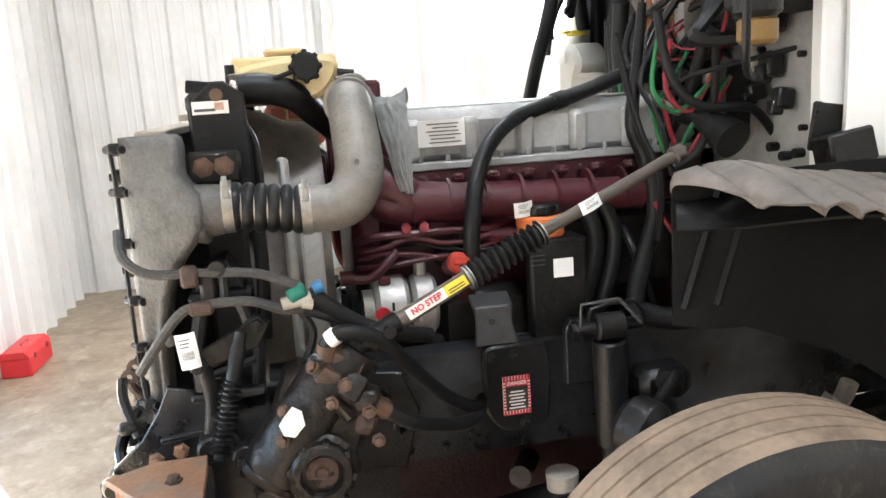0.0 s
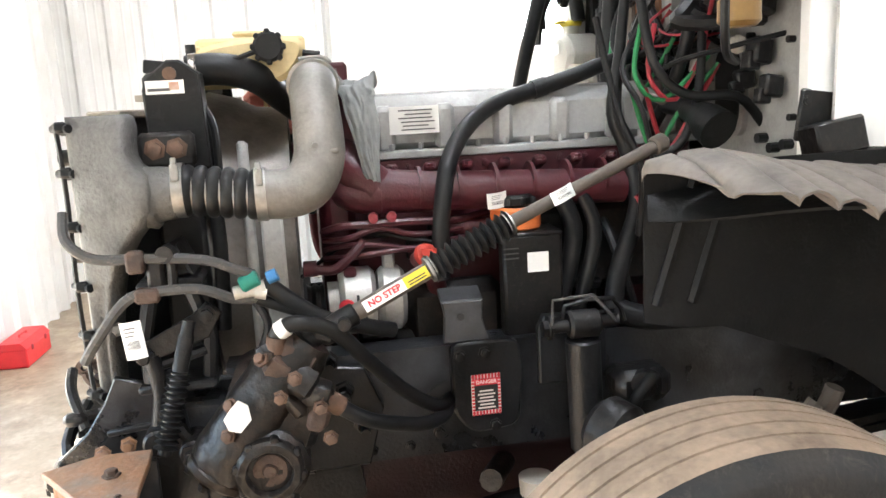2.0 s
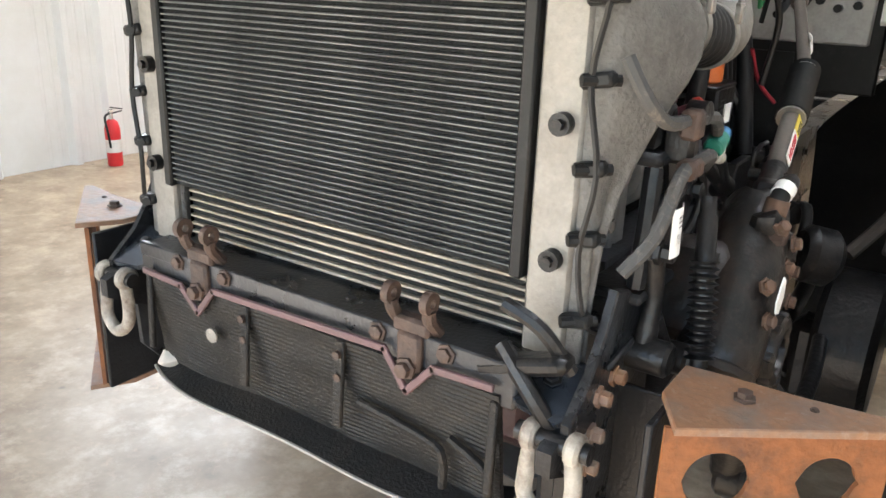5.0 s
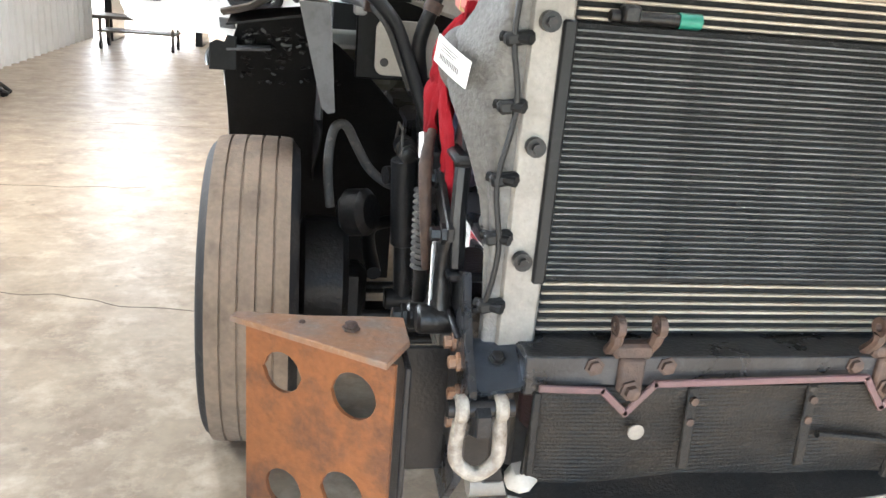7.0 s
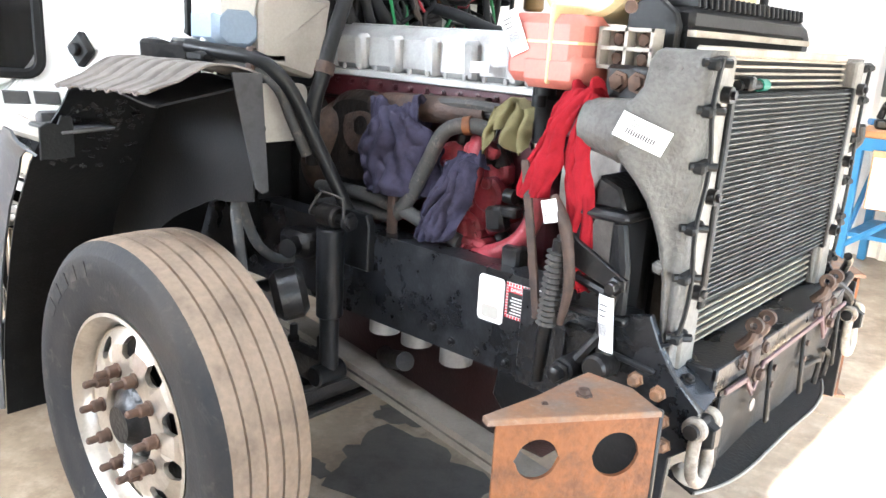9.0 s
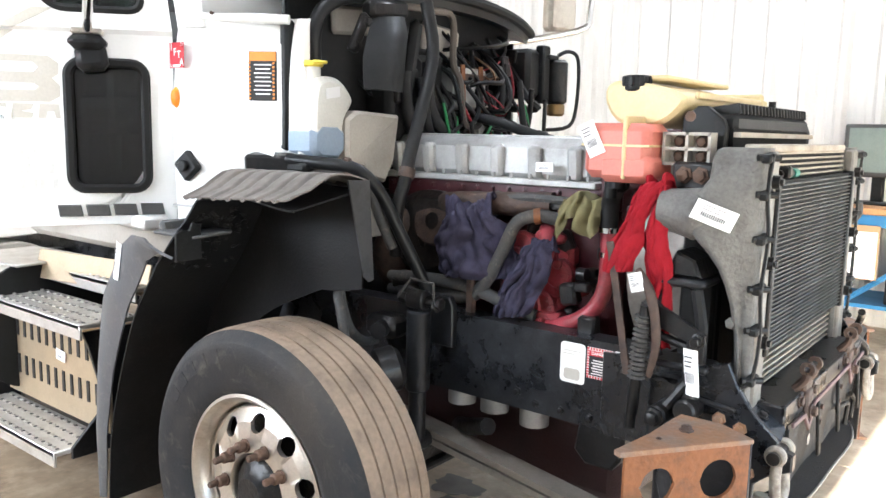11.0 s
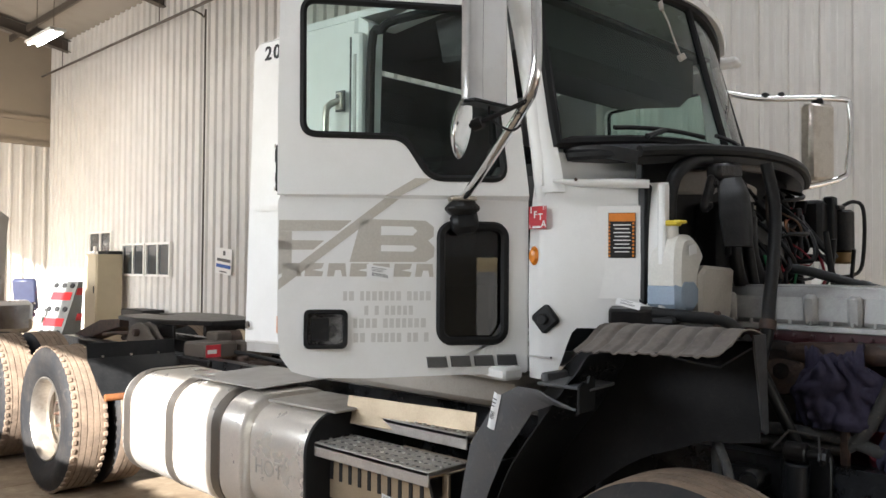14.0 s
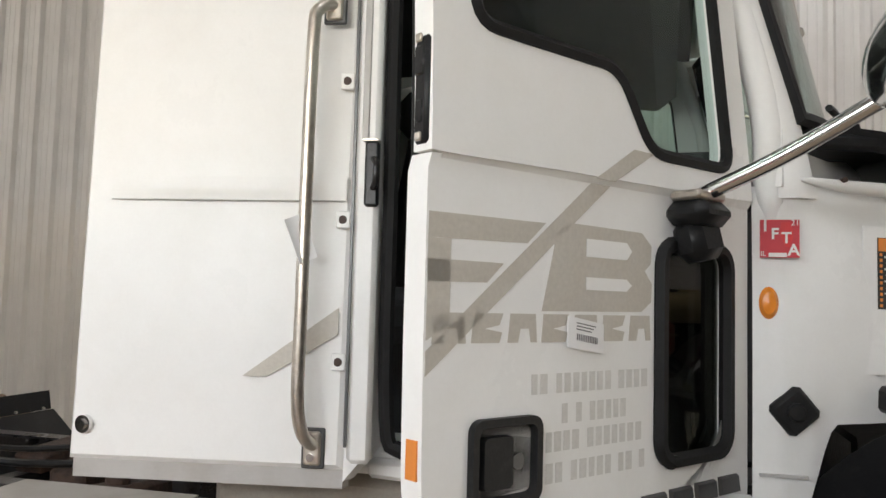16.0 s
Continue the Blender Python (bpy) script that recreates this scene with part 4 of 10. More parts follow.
for k in range(5):
    a = radians(72 * k)
    part("foot", G().tube([(-2.55, -19.0, 0.14), (-2.55 + 0.3 * math.cos(a), -19.0 + 0.3 * math.sin(a), 0.09)], 0.02, 8, True, 1).cyl((-2.55 + 0.3 * math.cos(a), -19.02 + 0.3 * math.sin(a), 0.035), (-2.55 + 0.3 * math.cos(a), -18.98 + 0.3 * math.sin(a), 0.035), 0.035, 10), black_plastic, _ob)
_ob.location.x -= 0.15
_ob = thing("wheel_ramp", (-3.3, -18.6, 0), "grey plastic ramp with red stripes stood on end", "ramp")
_o, _wu, _nb = Vector((-3.02, -18.9, 0)), Vector((-0.42, 0.907, 0)), Vector((-0.907, -0.42, 0))


def on_ramp(a, h, out=0.0):
    """A place on the leaning face of the ramp, lifted off it by out."""
    return _o + _wu * (0.72 * a) + _nb * (0.50 * h - out) + Vector((0, 0, 1.25 * h + 0.4 * out))


g = G().rings([[_o + _wu * w + _nb * n + Vector((0, 0, z)) for n, z in ((0, 0), (0.5, 1.25), (0.64, 1.25), (0.58, 0))] for w in (0.0, 0.72)])
part("body", g, column_grey, _ob)
for h0, h1 in ((0.2, 0.34), (0.66, 0.80)):
    part("stripe", G().rings([[on_ramp(q, h, o) for q, h in ((0.12, h0), (0.9, h0), (0.9, h1), (0.12, h1))] for o in (0.0, 0.012)]), tool_red, _ob)
    part("side_stripe", G().rings([[_o + _wu * (0.72 + o) + _nb * n + Vector((0, 0, z)) for n, z in ((0.42, h0 * 1.25 + 0.12), (0.60, h0 * 1.25 + 0.12), (0.61, h1 * 1.25 + 0.1), (0.47, h1 * 1.25 + 0.1))] for o in (0.0, 0.01)]), tool_red, _ob)
# cups are black discs; the shade of the hollows is painted
for h in (0.09, 0.5, 0.92):
    for q in (0.18, 0.5, 0.82):
        part("cup", G().cyl(on_ramp(q, h), on_ramp(q, h, 0.02), 0.062, 14), sticker_and_hole_black, _ob)
single("battery_charger", G().box((-4.65, -17.1, 0.50), (0.5, 1.1, 0.3), ch=0.02).box((-4.65, -17.1, 0.175), (0.4, 0.9, 0.35)), black_plastic, "black charger with red trim on a stand", "charger")
_ob = thing("wall_sign", (XL + 0.1, -14.16, 1.4), "white sign with grey writing hung on the wall", "sign")
part("board", G().box((XL + 0.05, -14.16, 1.72), (0.012, 0.62, 0.52), (-6, 0, 0), 0.003), sticker_white, _ob)
part("band", G().box((XL + 0.06, -14.16, 1.62), (0.006, 0.54, 0.07), (-6, 0, 0)), sticker_blue, _ob)
part("bars", G().box((XL + 0.06, -14.15, 1.74), (0.006, 0.5, 0.06), (-6, 0, 0)), badge_grey, _ob)
part("mark", G().box((XL + 0.06, -14.13, 1.88), (0.006, 0.08, 0.09), (-6, 0, 0)), badge_grey, _ob)
part("footer", G().box((XL + 0.06, -14.17, 1.51), (0.006, 0.26, 0.025), (-6, 0, 0)), badge_grey, _ob)
single("wall_cable", G().tube([(XL + 0.04, -12.95, 1.12), (XL + 0.07, -12.83, 1.17), (XL + 0.06, -12.78, 1.10), (XL + 0.05, -12.84, 0.92), (XL + 0.05, -12.9, 0.70)], 0.012, 8), rubber, "black cable hung on the wall", "cable")

# parked second truck behind, only its nose is seen
_ob = thing("parked_truck", (1.0, -12.3, 0), "white bonneted truck with a chrome bumper parked behind", "truck")


def _nose(u, v):
    a = (u - 0.5) * 2.0
    y = -12.0 + 0.95 * v - 0.75 * v * abs(a) ** 2.4
    z = 1.2 + 1.35 * (1 - v ** 2.2) * (1 - 0.22 * abs(a) ** 3) + 0.05 * math.sin(6 * v)
    return (0.75 + a * (1.12 - 0.12 * v), y - 0.0, z)


part("hood", G().sheet(_nose, 20, 14, 0.03), hull_white, _ob)
part("front_panel", G().box((0.75, -11.75, 1.3), (1.9, 0.5, 0.5), ch=0.1), hull_white, _ob)
part("bumper", G().box((0.75, -11.2, 0.95), (2.3, 0.3, 0.42), ch=0.06), chrome, _ob)
part("fog_lamp", G().cyl((1.55, -11.04, 1.0), (1.55, -11.06, 1.0), 0.12, 18), sticker_and_hole_black, _ob)
part("air_dam", G().box((0.75, -11.5, 0.42), (2.2, 0.5, 0.64), ch=0.05), black_plastic, _ob)
part("body", G().box((0.75, -13.6, 1.25), (1.6, 3.2, 1.2), ch=0.1).box((0.75, -14.6, 2.0), (2.2, 1.8, 1.7), ch=0.15), hull_white, _ob)
part("mirror", G().tube([(1.75, -12.2, 2.3), (1.8, -12.1, 2.6)], 0.02, 6, True, 1).box((1.8, -12.1, 2.68), (0.14, 0.1, 0.12), ch=0.02), black_plastic, _ob)
for x in (-0.15, 1.65):
    part("wheel", G().cyl((x - 0.15, -13.1, 0.5), (x + 0.15, -13.1, 0.5), 0.5, 28, ch=0.04), tyre_rubber, _ob)

# green skip body and trolley by the side wall
_ob = thing("equipment_body", (3.5, -14.0, 0), "dark green steel truck body on stands near the wall", "equipment")
part("box", G().box((3.45, -14.2, 1.75), (1.9, 1.6, 1.3), ch=0.03), green_paint, _ob)
part("sill", G().box((3.45, -13.38, 1.1), (1.9, 0.06, 0.16)), frame_black, _ob)
for x in (2.7, 4.2):
    part("stand", G().box((x, -14.1, 0.55), (0.12, 1.0, 1.1)), frame_black, _ob)
_ob = thing("trolley", (3.5, -12.6, 0), "steel trolley on castors loaded with parts", "trolley")
part("deck", G().box((3.5, -12.6, 0.5), (1.3, 0.7, 0.05), ch=0.01).box((3.5, -12.6, 0.28), (1.2, 0.6, 0.03)), steel_beam, _ob)
for x in (2.95, 4.05):
    for y in (-12.88, -12.32):
        part("leg", G().box((x, y, 0.32), (0.04, 0.04, 0.4)), steel_beam, _ob)
        part("castor", G().cyl((x - 0.02, y, 0.07), (x + 0.02, y, 0.07), 0.07, 14), rubber, _ob)
single("carton_on_trolley", G().box((3.3, -12.6, 0.62), (0.4, 0.4, 0.19), (0, 0, 8), 0.006), cardboard, "cardboard carton on the trolley", "box")

# ---- the truck ----
truck = thing("truck", (0, 0, 0), "white conventional truck tractor with its hood removed, under repair", "truck")

# frame rails: C channels with bolts
for s in (1, -1):
    g = G()
    prof = [(0.45, 0.705), (0.45, 0.975), (0.36, 0.975), (0.36, 0.963), (0.438, 0.963), (0.438, 0.717), (0.36, 0.717), (0.36, 0.705)]
    g.rings([[(x * s, y, z) for x, z in prof] for y in (-0.14, -7.7)])
    rail = part("frame_rail", g, rail_paint, truck, "dusty black steel frame rail with scuffed paint")
    b = G()
    for k in range(13):
        b.bolt((0.45 * s, -0.62 - 0.42 * k, 0.76 + 0.14 * (k % 2)), (s, 0, 0), 0.011, 0.016)
    for y, z in ((-0.3, 0.735), (-0.36, 0.735), (-0.46, 0.735), (-0.55, 0.735)):
        b.bolt((0.45 * s, y, z), (s, 0, 0), 0.009, 0.014)
    part("bolt", b, greasy_black, rail)
    # front frame extension plate with its gusset
    ext = [(-0.10, 0.66), (-0.06, 0.937), (0.02, 1.0), (0.073, 1.015), (0.10, 0.96), (0.141, 0.90), (0.207, 0.843), (0.20, 0.76), (0.155, 0.718), (0.15, 0.62), (0.05, 0.50), (-0.06, 0.52)]
    g = G().prism(ext, "x", 0.546 * s, 0.562 * s, 0.003).box((0.505 * s, -0.06, 0.82), (0.1, 0.16, 0.24), ch=0.01).prism([(-0.32, 0.70), (-0.32, 0.95), (-0.02, 0.97), (0.0, 0.70)], "x", 0.452 * s, 0.466 * s, 0.003)
    plate = part("front_plate", g, rail_paint, truck, "black front frame plate with rusty bolts")
    b = G()
    for y, z in ((0.06, 0.868), (0.114, 0.854), (0.13, 0.797), (0.14, 0.745)):
        b.mark().bolt((0.562 * s, y, z), (s, 0, 0), 0.0125, 0.022)
    part("bolt", b, rust_top, plate)
    # stiffening rib
    part("rib", G().box((0.566 * s, 0.02, 0.905), (0.012, 0.16, 0.014), (-6, 0, 0), 0.004), frame_black, plate)
for y in (-0.25, -1.9, -3.6, -4.7, -6.2, -7.5):
    part("crossmember", G().box((0, y, 0.80), (0.86, 0.1, 0.16), ch=0.01), frame_black, truck)
for k in range(6):
    part("valve", G().box((0.12 - 0.16 * (k % 3), -4.0 - 0.32 * k, 0.9 + 0.02 * (k % 3)), (0.34, 0.16, 0.09), (0, 3 * (k % 3 - 1), 6 * (k % 2)), 0.02).cyl((0.2 - 0.16 * (k % 3), -4.0 - 0.32 * k, 0.92), (0.2 - 0.16 * (k % 3), -4.0 - 0.32 * k, 0.985), 0.045, 12, ch=0.01), rust_dark, truck, "rusty brake valve between the rails")
# coupling plate on its pivots, with the two rear ramps
fwp = part("fifth_wheel_plate", G().prism([(-0.45, -6.3), (-0.38, -5.8), (-0.2, -5.52), (0.14, -5.52), (0.32, -5.85), (0.40, -6.3), (0.36, -6.7), (0.06, -6.82), (0.04, -6.45), (-0.04, -6.45), (-0.06, -6.82), (-0.36, -6.7)], "z", 1.165, 1.20, 0.008), greasy_black, truck, "greasy black coupling plate on pivots")
part("plate_rib", G().box((-0.1, -5.62, 1.12), (0.5, 0.03, 0.09), ch=0.008), greasy_black, fwp)
part("plate_rib", G().box((0.30, -6.2, 1.11), (0.03, 0.8, 0.10), ch=0.008), greasy_black, fwp)
for s in (1, -1):
    part("ramp", G().prism([(-6.68, 1.165), (-6.68, 1.10), (-7.75, 0.88), (-7.8, 0.90), (-7.75, 0.96), (-7.1, 1.14)], "x", 0.14 * s, 0.36 * s, 0.008), rust_dark, fwp, "greasy rusted loading ramp")
    for x in (0.385, 0.455):
        part("pivot_lug", G().prism([(-6.27, 0.92), (-6.24, 1.08), (-6.17, 1.15), (-6.05, 1.18), (-5.93, 1.15), (-5.86, 1.09), (-5.74, 1.03), (-5.70, 0.92)], "x", x * s, (x + 0.025) * s, 0.006), steel_beam, fwp, "worn steel pivot lug")
    part("pivot_pin", G().cyl((0.34 * s, -6.05, 1.10), (0.52 * s, -6.05, 1.10), 0.03, 14, ch=0.006), rust_dark, fwp)
    part("slide_rail", G().box((0.42 * s, -6.1, 0.945), (0.12, 2.3, 0.05), ch=0.01), greasy_black, fwp)
part("release_bar", G().tube([(0.40, -6.3, 1.07), (0.50, -6.45, 1.07), (0.52, -6.6, 1.05)], 0.016, 10), rust_dark, fwp)
part("air_tank", G().lathe([(0.0, 0.0), (0.05, 0.006), (0.075, 0.03), (0.075, 0.34), (0.05, 0.365), (0.0, 0.37)], pose(0.08, -5.5, 1.05, 0, -90, 0), 20), rust_dark, truck, "dusty brown air cylinder")
part("tank_band", G().lathe([(0.077, -0.02), (0.08, -0.016), (0.08, 0.016), (0.077, 0.02)], pose(-0.1, -5.5, 1.05, 0, -90, 0), 20), panel_beige, truck)
_bx = part("valve_box", G().box((0.30, -5.24, 1.02), (0.28, 0.28, 0.115), (0, 0, 4), 0.015).box((0.20, -5.30, 1.10), (0.14, 0.14, 0.08), (0, 0, 4), 0.012), steel_beam, truck, "dusty grey valve box behind the cab")
part("warning_plate", G().box((0.36, -5.094, 1.02), (0.12, 0.006, 0.088), (0, 0, 4)), sticker_red, _bx, "small red warning plate")
part("bar", G().box((0.372, -5.089, 1.015), (0.075, 0.003, 0.028), (0, 0, 4)), sticker_white, _bx)
part("end_block", G().box((0.02, -5.22, 1.0), (0.16, 0.22, 0.13), (0, 0, -6), 0.02).box((-0.12, -5.22, 0.99), (0.08, 0.16, 0.10), (0, 0, 0), 0.02), steel_beam, _bx)
part("air_line", G().tube([(0.18, -5.1, 1.0), (0.10, -4.8, 0.97), (0.16, -4.45, 0.98), (0.05, -4.0, 1.0), (0.1, -3.7, 1.05)], 0.016, 8), rubber, truck, "dusty black air line")
part("air_line", G().tube([(-0.05, -5.1, 1.0), (-0.02, -4.7, 0.99), (-0.10, -4.3, 1.02), (-0.12, -3.7, 1.1)], 0.014, 8), rubber, truck, "dusty black air line")
part("catwalk_sheet", G().box((0.78, -3.78, 1.012), (0.54, 0.66, 0.006), (0, 1.2, 2), 0.002), grey_paint, truck, "dull bent sheet laid over the tank")

# ---- cooling pack ----
cac = part("charge_air_cooler", G().box((0, 0.058, 1.215), (0.83, 0.05, 0.66)), fin_dark, truck, "dusty charge air cooler with aluminium bars")
bar = G().box((0, 0.087, 0), (0.83, 0.012, 0.006), ch=0.002).mesh("bar", fin_alu)
bars = [0.892 + 0.0184 * k for k in range(8)] + [1.478 + 0.0152 * k for k in range(5)]
for z in bars:
    o = new("bar", bar)
    o.location = (0, 0, z)
    o.parent = cac
part("top_rail", G().box((0, 0.06, 1.552), (0.83, 0.07, 0.02), ch=0.004), fin_alu, cac)
part("bottom_rail", G().box((0, 0.06, 0.878), (0.83, 0.07, 0.02), ch=0.004), fin_alu, cac)
TANK = ((0.885, 0.072, 0.53), (0.98, 0.068, 0.53), (1.08, 0.062, 0.536), (1.16, 0.05, 0.55), (1.21, 0.038, 0.565), (1.25, 0.024, 0.578), (1.29, 0.0, 0.592), (1.325, -0.03, 0.604), (1.36, -0.052, 0.611), (1.40, -0.057, 0.612), (1.43, -0.05, 0.602), (1.452, -0.026, 0.588), (1.475, -0.014, 0.575), (1.525, -0.016, 0.556), (1.545, -0.012, 0.54), (1.553, 0.0, 0.53))
for s in (1, -1):
    rs = []
    for z, yb, xo in TANK:
        yf = 0.114
        ym = yb + (yf - yb) * 0.45
        rg = smooth_poly([(0.415, yf), (0.522, yf), (0.525 + 0.3 * (xo - 0.53), yf - 0.014), (xo - 0.02, ym), (xo, yb + 0.02), (xo - 0.02, yb), (0.43, yb)], 2)
        rs.append([Vector((x * s, y, z)) for x, y in rg])
    g = G().rings(rs)
    nx = 0.553 if s > 0 else 0.537
    ny = -0.125 if s > 0 else -0.09
    g.tube([(nx * s, 0.0, 1.375), (nx * s, -0.03, 1.383), (nx * s, ny + 0.04, 1.388), (nx * s, ny, 1.389)], [0.05, 0.068, 0.058, 0.053], 24)
    tank = part("side_tank", g, cast_alu, cac, "rough cast aluminium end tank", angle=60)
    # front flange, clips and cable
    part("flange", G().box((0.462 * s, 0.105, 1.215), (0.075, 0.03, 0.66), ch=0.006), elbow_alu, cac, "bare aluminium flange")
    g = G()
    for z in (0.97, 1.10, 1.205, 1.33, 1.44, 1.53):
        g.mark().box((0.515 * s, 0.118, z), (0.05, 0.026, 0.022), (0, 10, 0), 0.005).cyl((0.54 * s, 0.1, z), (0.50 * s, 0.14, z), 0.009, 8)
    part("clip", g, black_plastic, cac)
    g = G()
    for z in (1.06, 1.265, 1.47):
        g.mark().cyl((0.47 * s, 0.12, z), (0.47 * s, 0.138, z), 0.017, 14).cyl((0.47 * s, 0.138, z), (0.47 * s, 0.146, z), 0.009, 6)
    part("rubber_mount", g, greasy_black, cac)
    part("cable", G().tube([(0.52 * s, 0.13, 1.54), (0.525 * s, 0.125, 1.44), (0.51 * s, 0.13, 1.33), (0.53 * s, 0.128, 1.2), (0.515 * s, 0.13, 1.08), (0.53 * s, 0.12, 0.97), (0.55 * s, 0.08, 0.945)], 0.005, 6), rubber, cac)
    part("bolt", G().bolt((0.528 * s, 0.05, 1.515), (s, 0, 0.3), 0.011, 0.012).bolt((0.525 * s, 0.06, 1.11), (s, 0, 0), 0.011, 0.012), cast_alu, tank)

cond = part("condenser", G().box((0.012, 0.107, 1.245), (0.82, 0.018, 0.45)), fin_dark, truck, "black air conditioning condenser with fine fins")
tb = G().box((0, 0.118, 0), (0.82, 0.012, 0.0034), ch=0.0012).mesh("tube", cond_tube)
for k in range(38):
    o = new("tube", tb)
    o.location = (0.012, 0, 1.032 + 0.01155 * k)
    o.parent = cond
for s in (-0.41, 0.434):
    part("side_bar", G().box((s, 0.112, 1.245), (0.024, 0.034, 0.46), ch=0.004), black_plastic, cond)
part("fitting", G().cyl((0.36, 0.10, 1.485), (0.22, 0.10, 1.485), 0.011, 10).box((0.33, 0.11, 1.49), (0.03, 0.03, 0.03), ch=0.005), greasy_black, cond)
part("fitting_cap", G().cyl((0.24, 0.1, 1.485), (0.2, 0.1, 1.485), 0.014, 10), conn_teal, cond)

# radiator and its frame behind
rad = part("radiator", G().box((0, -0.06, 1.24), (0.74, 0.08, 0.72)), fin_dark, truck, "radiator with black side frames")
part("top_tank", G().box((0, -0.07, 1.615), (0.72, 0.11, 0.05), ch=0.012), black_plastic, rad)
g = G()
for k in range(22):
    g.box((-0.33 + 0.0315 * k, -0.07, 1.648), (0.012, 0.105, 0.03), (8, 0, 0), 0.003)
part("rib", g, black_plastic, rad)
part("bar", G().box((0, -0.01, 1.585), (0.74, 0.02, 0.014)), fin_alu, rad)
for s in (1, -1):
    top = [(-0.155, 1.43), (-0.035, 1.43), (-0.03, 1.60), (-0.04, 1.625), (-0.085, 1.66), (-0.11, 1.66), (-0.15, 1.63)]
    part("side_frame", G().prism(top, "x", 0.375 * s, (0.40 if s > 0 else 0.452) * s, 0.004).box((0.393 * s, -0.075, 1.2), (0.036, 0.1, 0.6), ch=0.01), black_plastic, rad)
    part("mount_plate", G().box((0.492 * s, -0.075, 1.475), (0.02, 0.115, 0.075), ch=0.012), greasy_black, rad)
    part("bolt", G().bolt((0.502 * s, -0.052, 1.478), (s, 0, 0), 0.016, 0.018).bolt((0.502 * s, -0.096, 1.478), (s, 0, 0), 0.016, 0.018).cyl((0.485 * s, -0.095, 1.63), (0.492 * s, -0.095, 1.63), 0.014, 12), nut_rust, rad)
part("paper_label", G().box((-0.454, -0.078, 1.604), (0.003, 0.078, 0.028)).box((-0.4545, -0.066, 1.604), (0.003, 0.02, 0.022)), sticker_white, rad, "small barcode label")
part("label_stripe", G().box((-0.4562, -0.097, 1.606), (0.002, 0.02, 0.016)), rubbed_label, rad)
part("label_bars", G().box((-0.4562, -0.066, 1.599), (0.002, 0.045, 0.006)), badge_grey, rad)
g = G().lathe([(0.37, -0.02), (0.39, 0.0), (0.37, 0.07), (0.345, 0.12), (0.34, 0.2), (0.33, 0.2), (0.335, 0.12), (0.35, 0.06)], pose(0, -0.12, 1.21, 90, 0, 0), 48)
part("fan_shroud", g, shroud_grey, rad, "greasy curved fan shroud")
g = G()
for k in range(9):
    a = radians(40 * k)
    m = pose(0, -0.27, 1.21, 0, 40 * k, 0)
    g.sheet(lambda u, v: m @ Vector((0.08 + 0.24 * u, -0.03 + 0.06 * v + 0.01 * math.sin(3 * u), -0.045 + 0.09 * v + 0.02 * u)), 6, 4, 0.006)
g.cyl((0, -0.3, 1.21), (0, -0.22, 1.21), 0.1, 20, ch=0.02)
part("fan", g, black_plastic, rad)
part("shroud_strut", G().box((-0.40, -0.22, 1.2), (0.05, 0.02, 0.56), (0, 0, 12), 0.006).box((-0.41, -0.27, 1.12), (0.02, 0.05, 0.4), (0, 0, 0), 0.006), cover_silver, rad, "bare metal strut")

# expansion tank along the top
g = G()
for x0, x1, z1 in ((-0.33, -0.05, 1.715), (-0.05, 0.43, 1.735)):
    prof = smooth_poly([(-0.13, 1.665), (-0.14, 1.695), (-0.30, z1), (-0.375, z1 - 0.01), (-0.375, 1.66), (-0.32, 1.60), (-0.2, 1.60)], 2)
    g.prism(prof, "x", (x0 + x1) / 2, x0, 0.012).prism(prof, "x", (x0 + x1) / 2, x1, 0.012)
g.box((0.15, -0.25, 1.738), (0.5, 0.1, 0.014), ch=0.006).box((0.05, -0.13, 1.69), (0.62, 0.012, 0.02), ch=0.004)
g.box((-0.2, -0.25, 1.66), (0.02, 0.26, 0.12), ch=0.008)
exp = part("expansion_tank", g, tank_yellow, truck, "yellowed plastic coolant expansion tank")
for x in (-0.325, 0.40):
    gg = G().cyl((x, -0.29, 1.70), (x, -0.29, 1.745), 0.038, 20, ch=0.006)
    for k in range(8):
        a = radians(45 * k)
        gg.box((x + 0.036 * math.cos(a), -0.29 + 0.036 * math.sin(a), 1.728), (0.014, 0.014, 0.03), (0, 0, 45 * k), 0.003)
    if x < 0:
        gg = G().cyl((-0.33, -0.295, 1.685), (-0.372, -0.295, 1.685), 0.034, 20, ch=0.006)
        for k in range(8):
            a = radians(45 * k)
            gg.box((-0.355, -0.295 + 0.033 * math.cos(a), 1.685 + 0.033 * math.sin(a)), (0.03, 0.013, 0.013), (45 * k, 0, 0), 0.003)
    part("cap", gg, black_plastic, exp, "black ribbed filler cap")
part("cap_strap", G().tube([(-0.36, -0.28, 1.68), (-0.37, -0.2, 1.655), (-0.36, -0.13, 1.65)], 0.006, 6), rubber, exp)
part("nipple", G().cyl((-0.3, -0.12, 1.66), (-0.3, -0.12, 1.70), 0.012, 10).cyl((-0.33, -0.37, 1.67), (-0.33, -0.41, 1.665), 0.008, 8), black_plastic, exp)

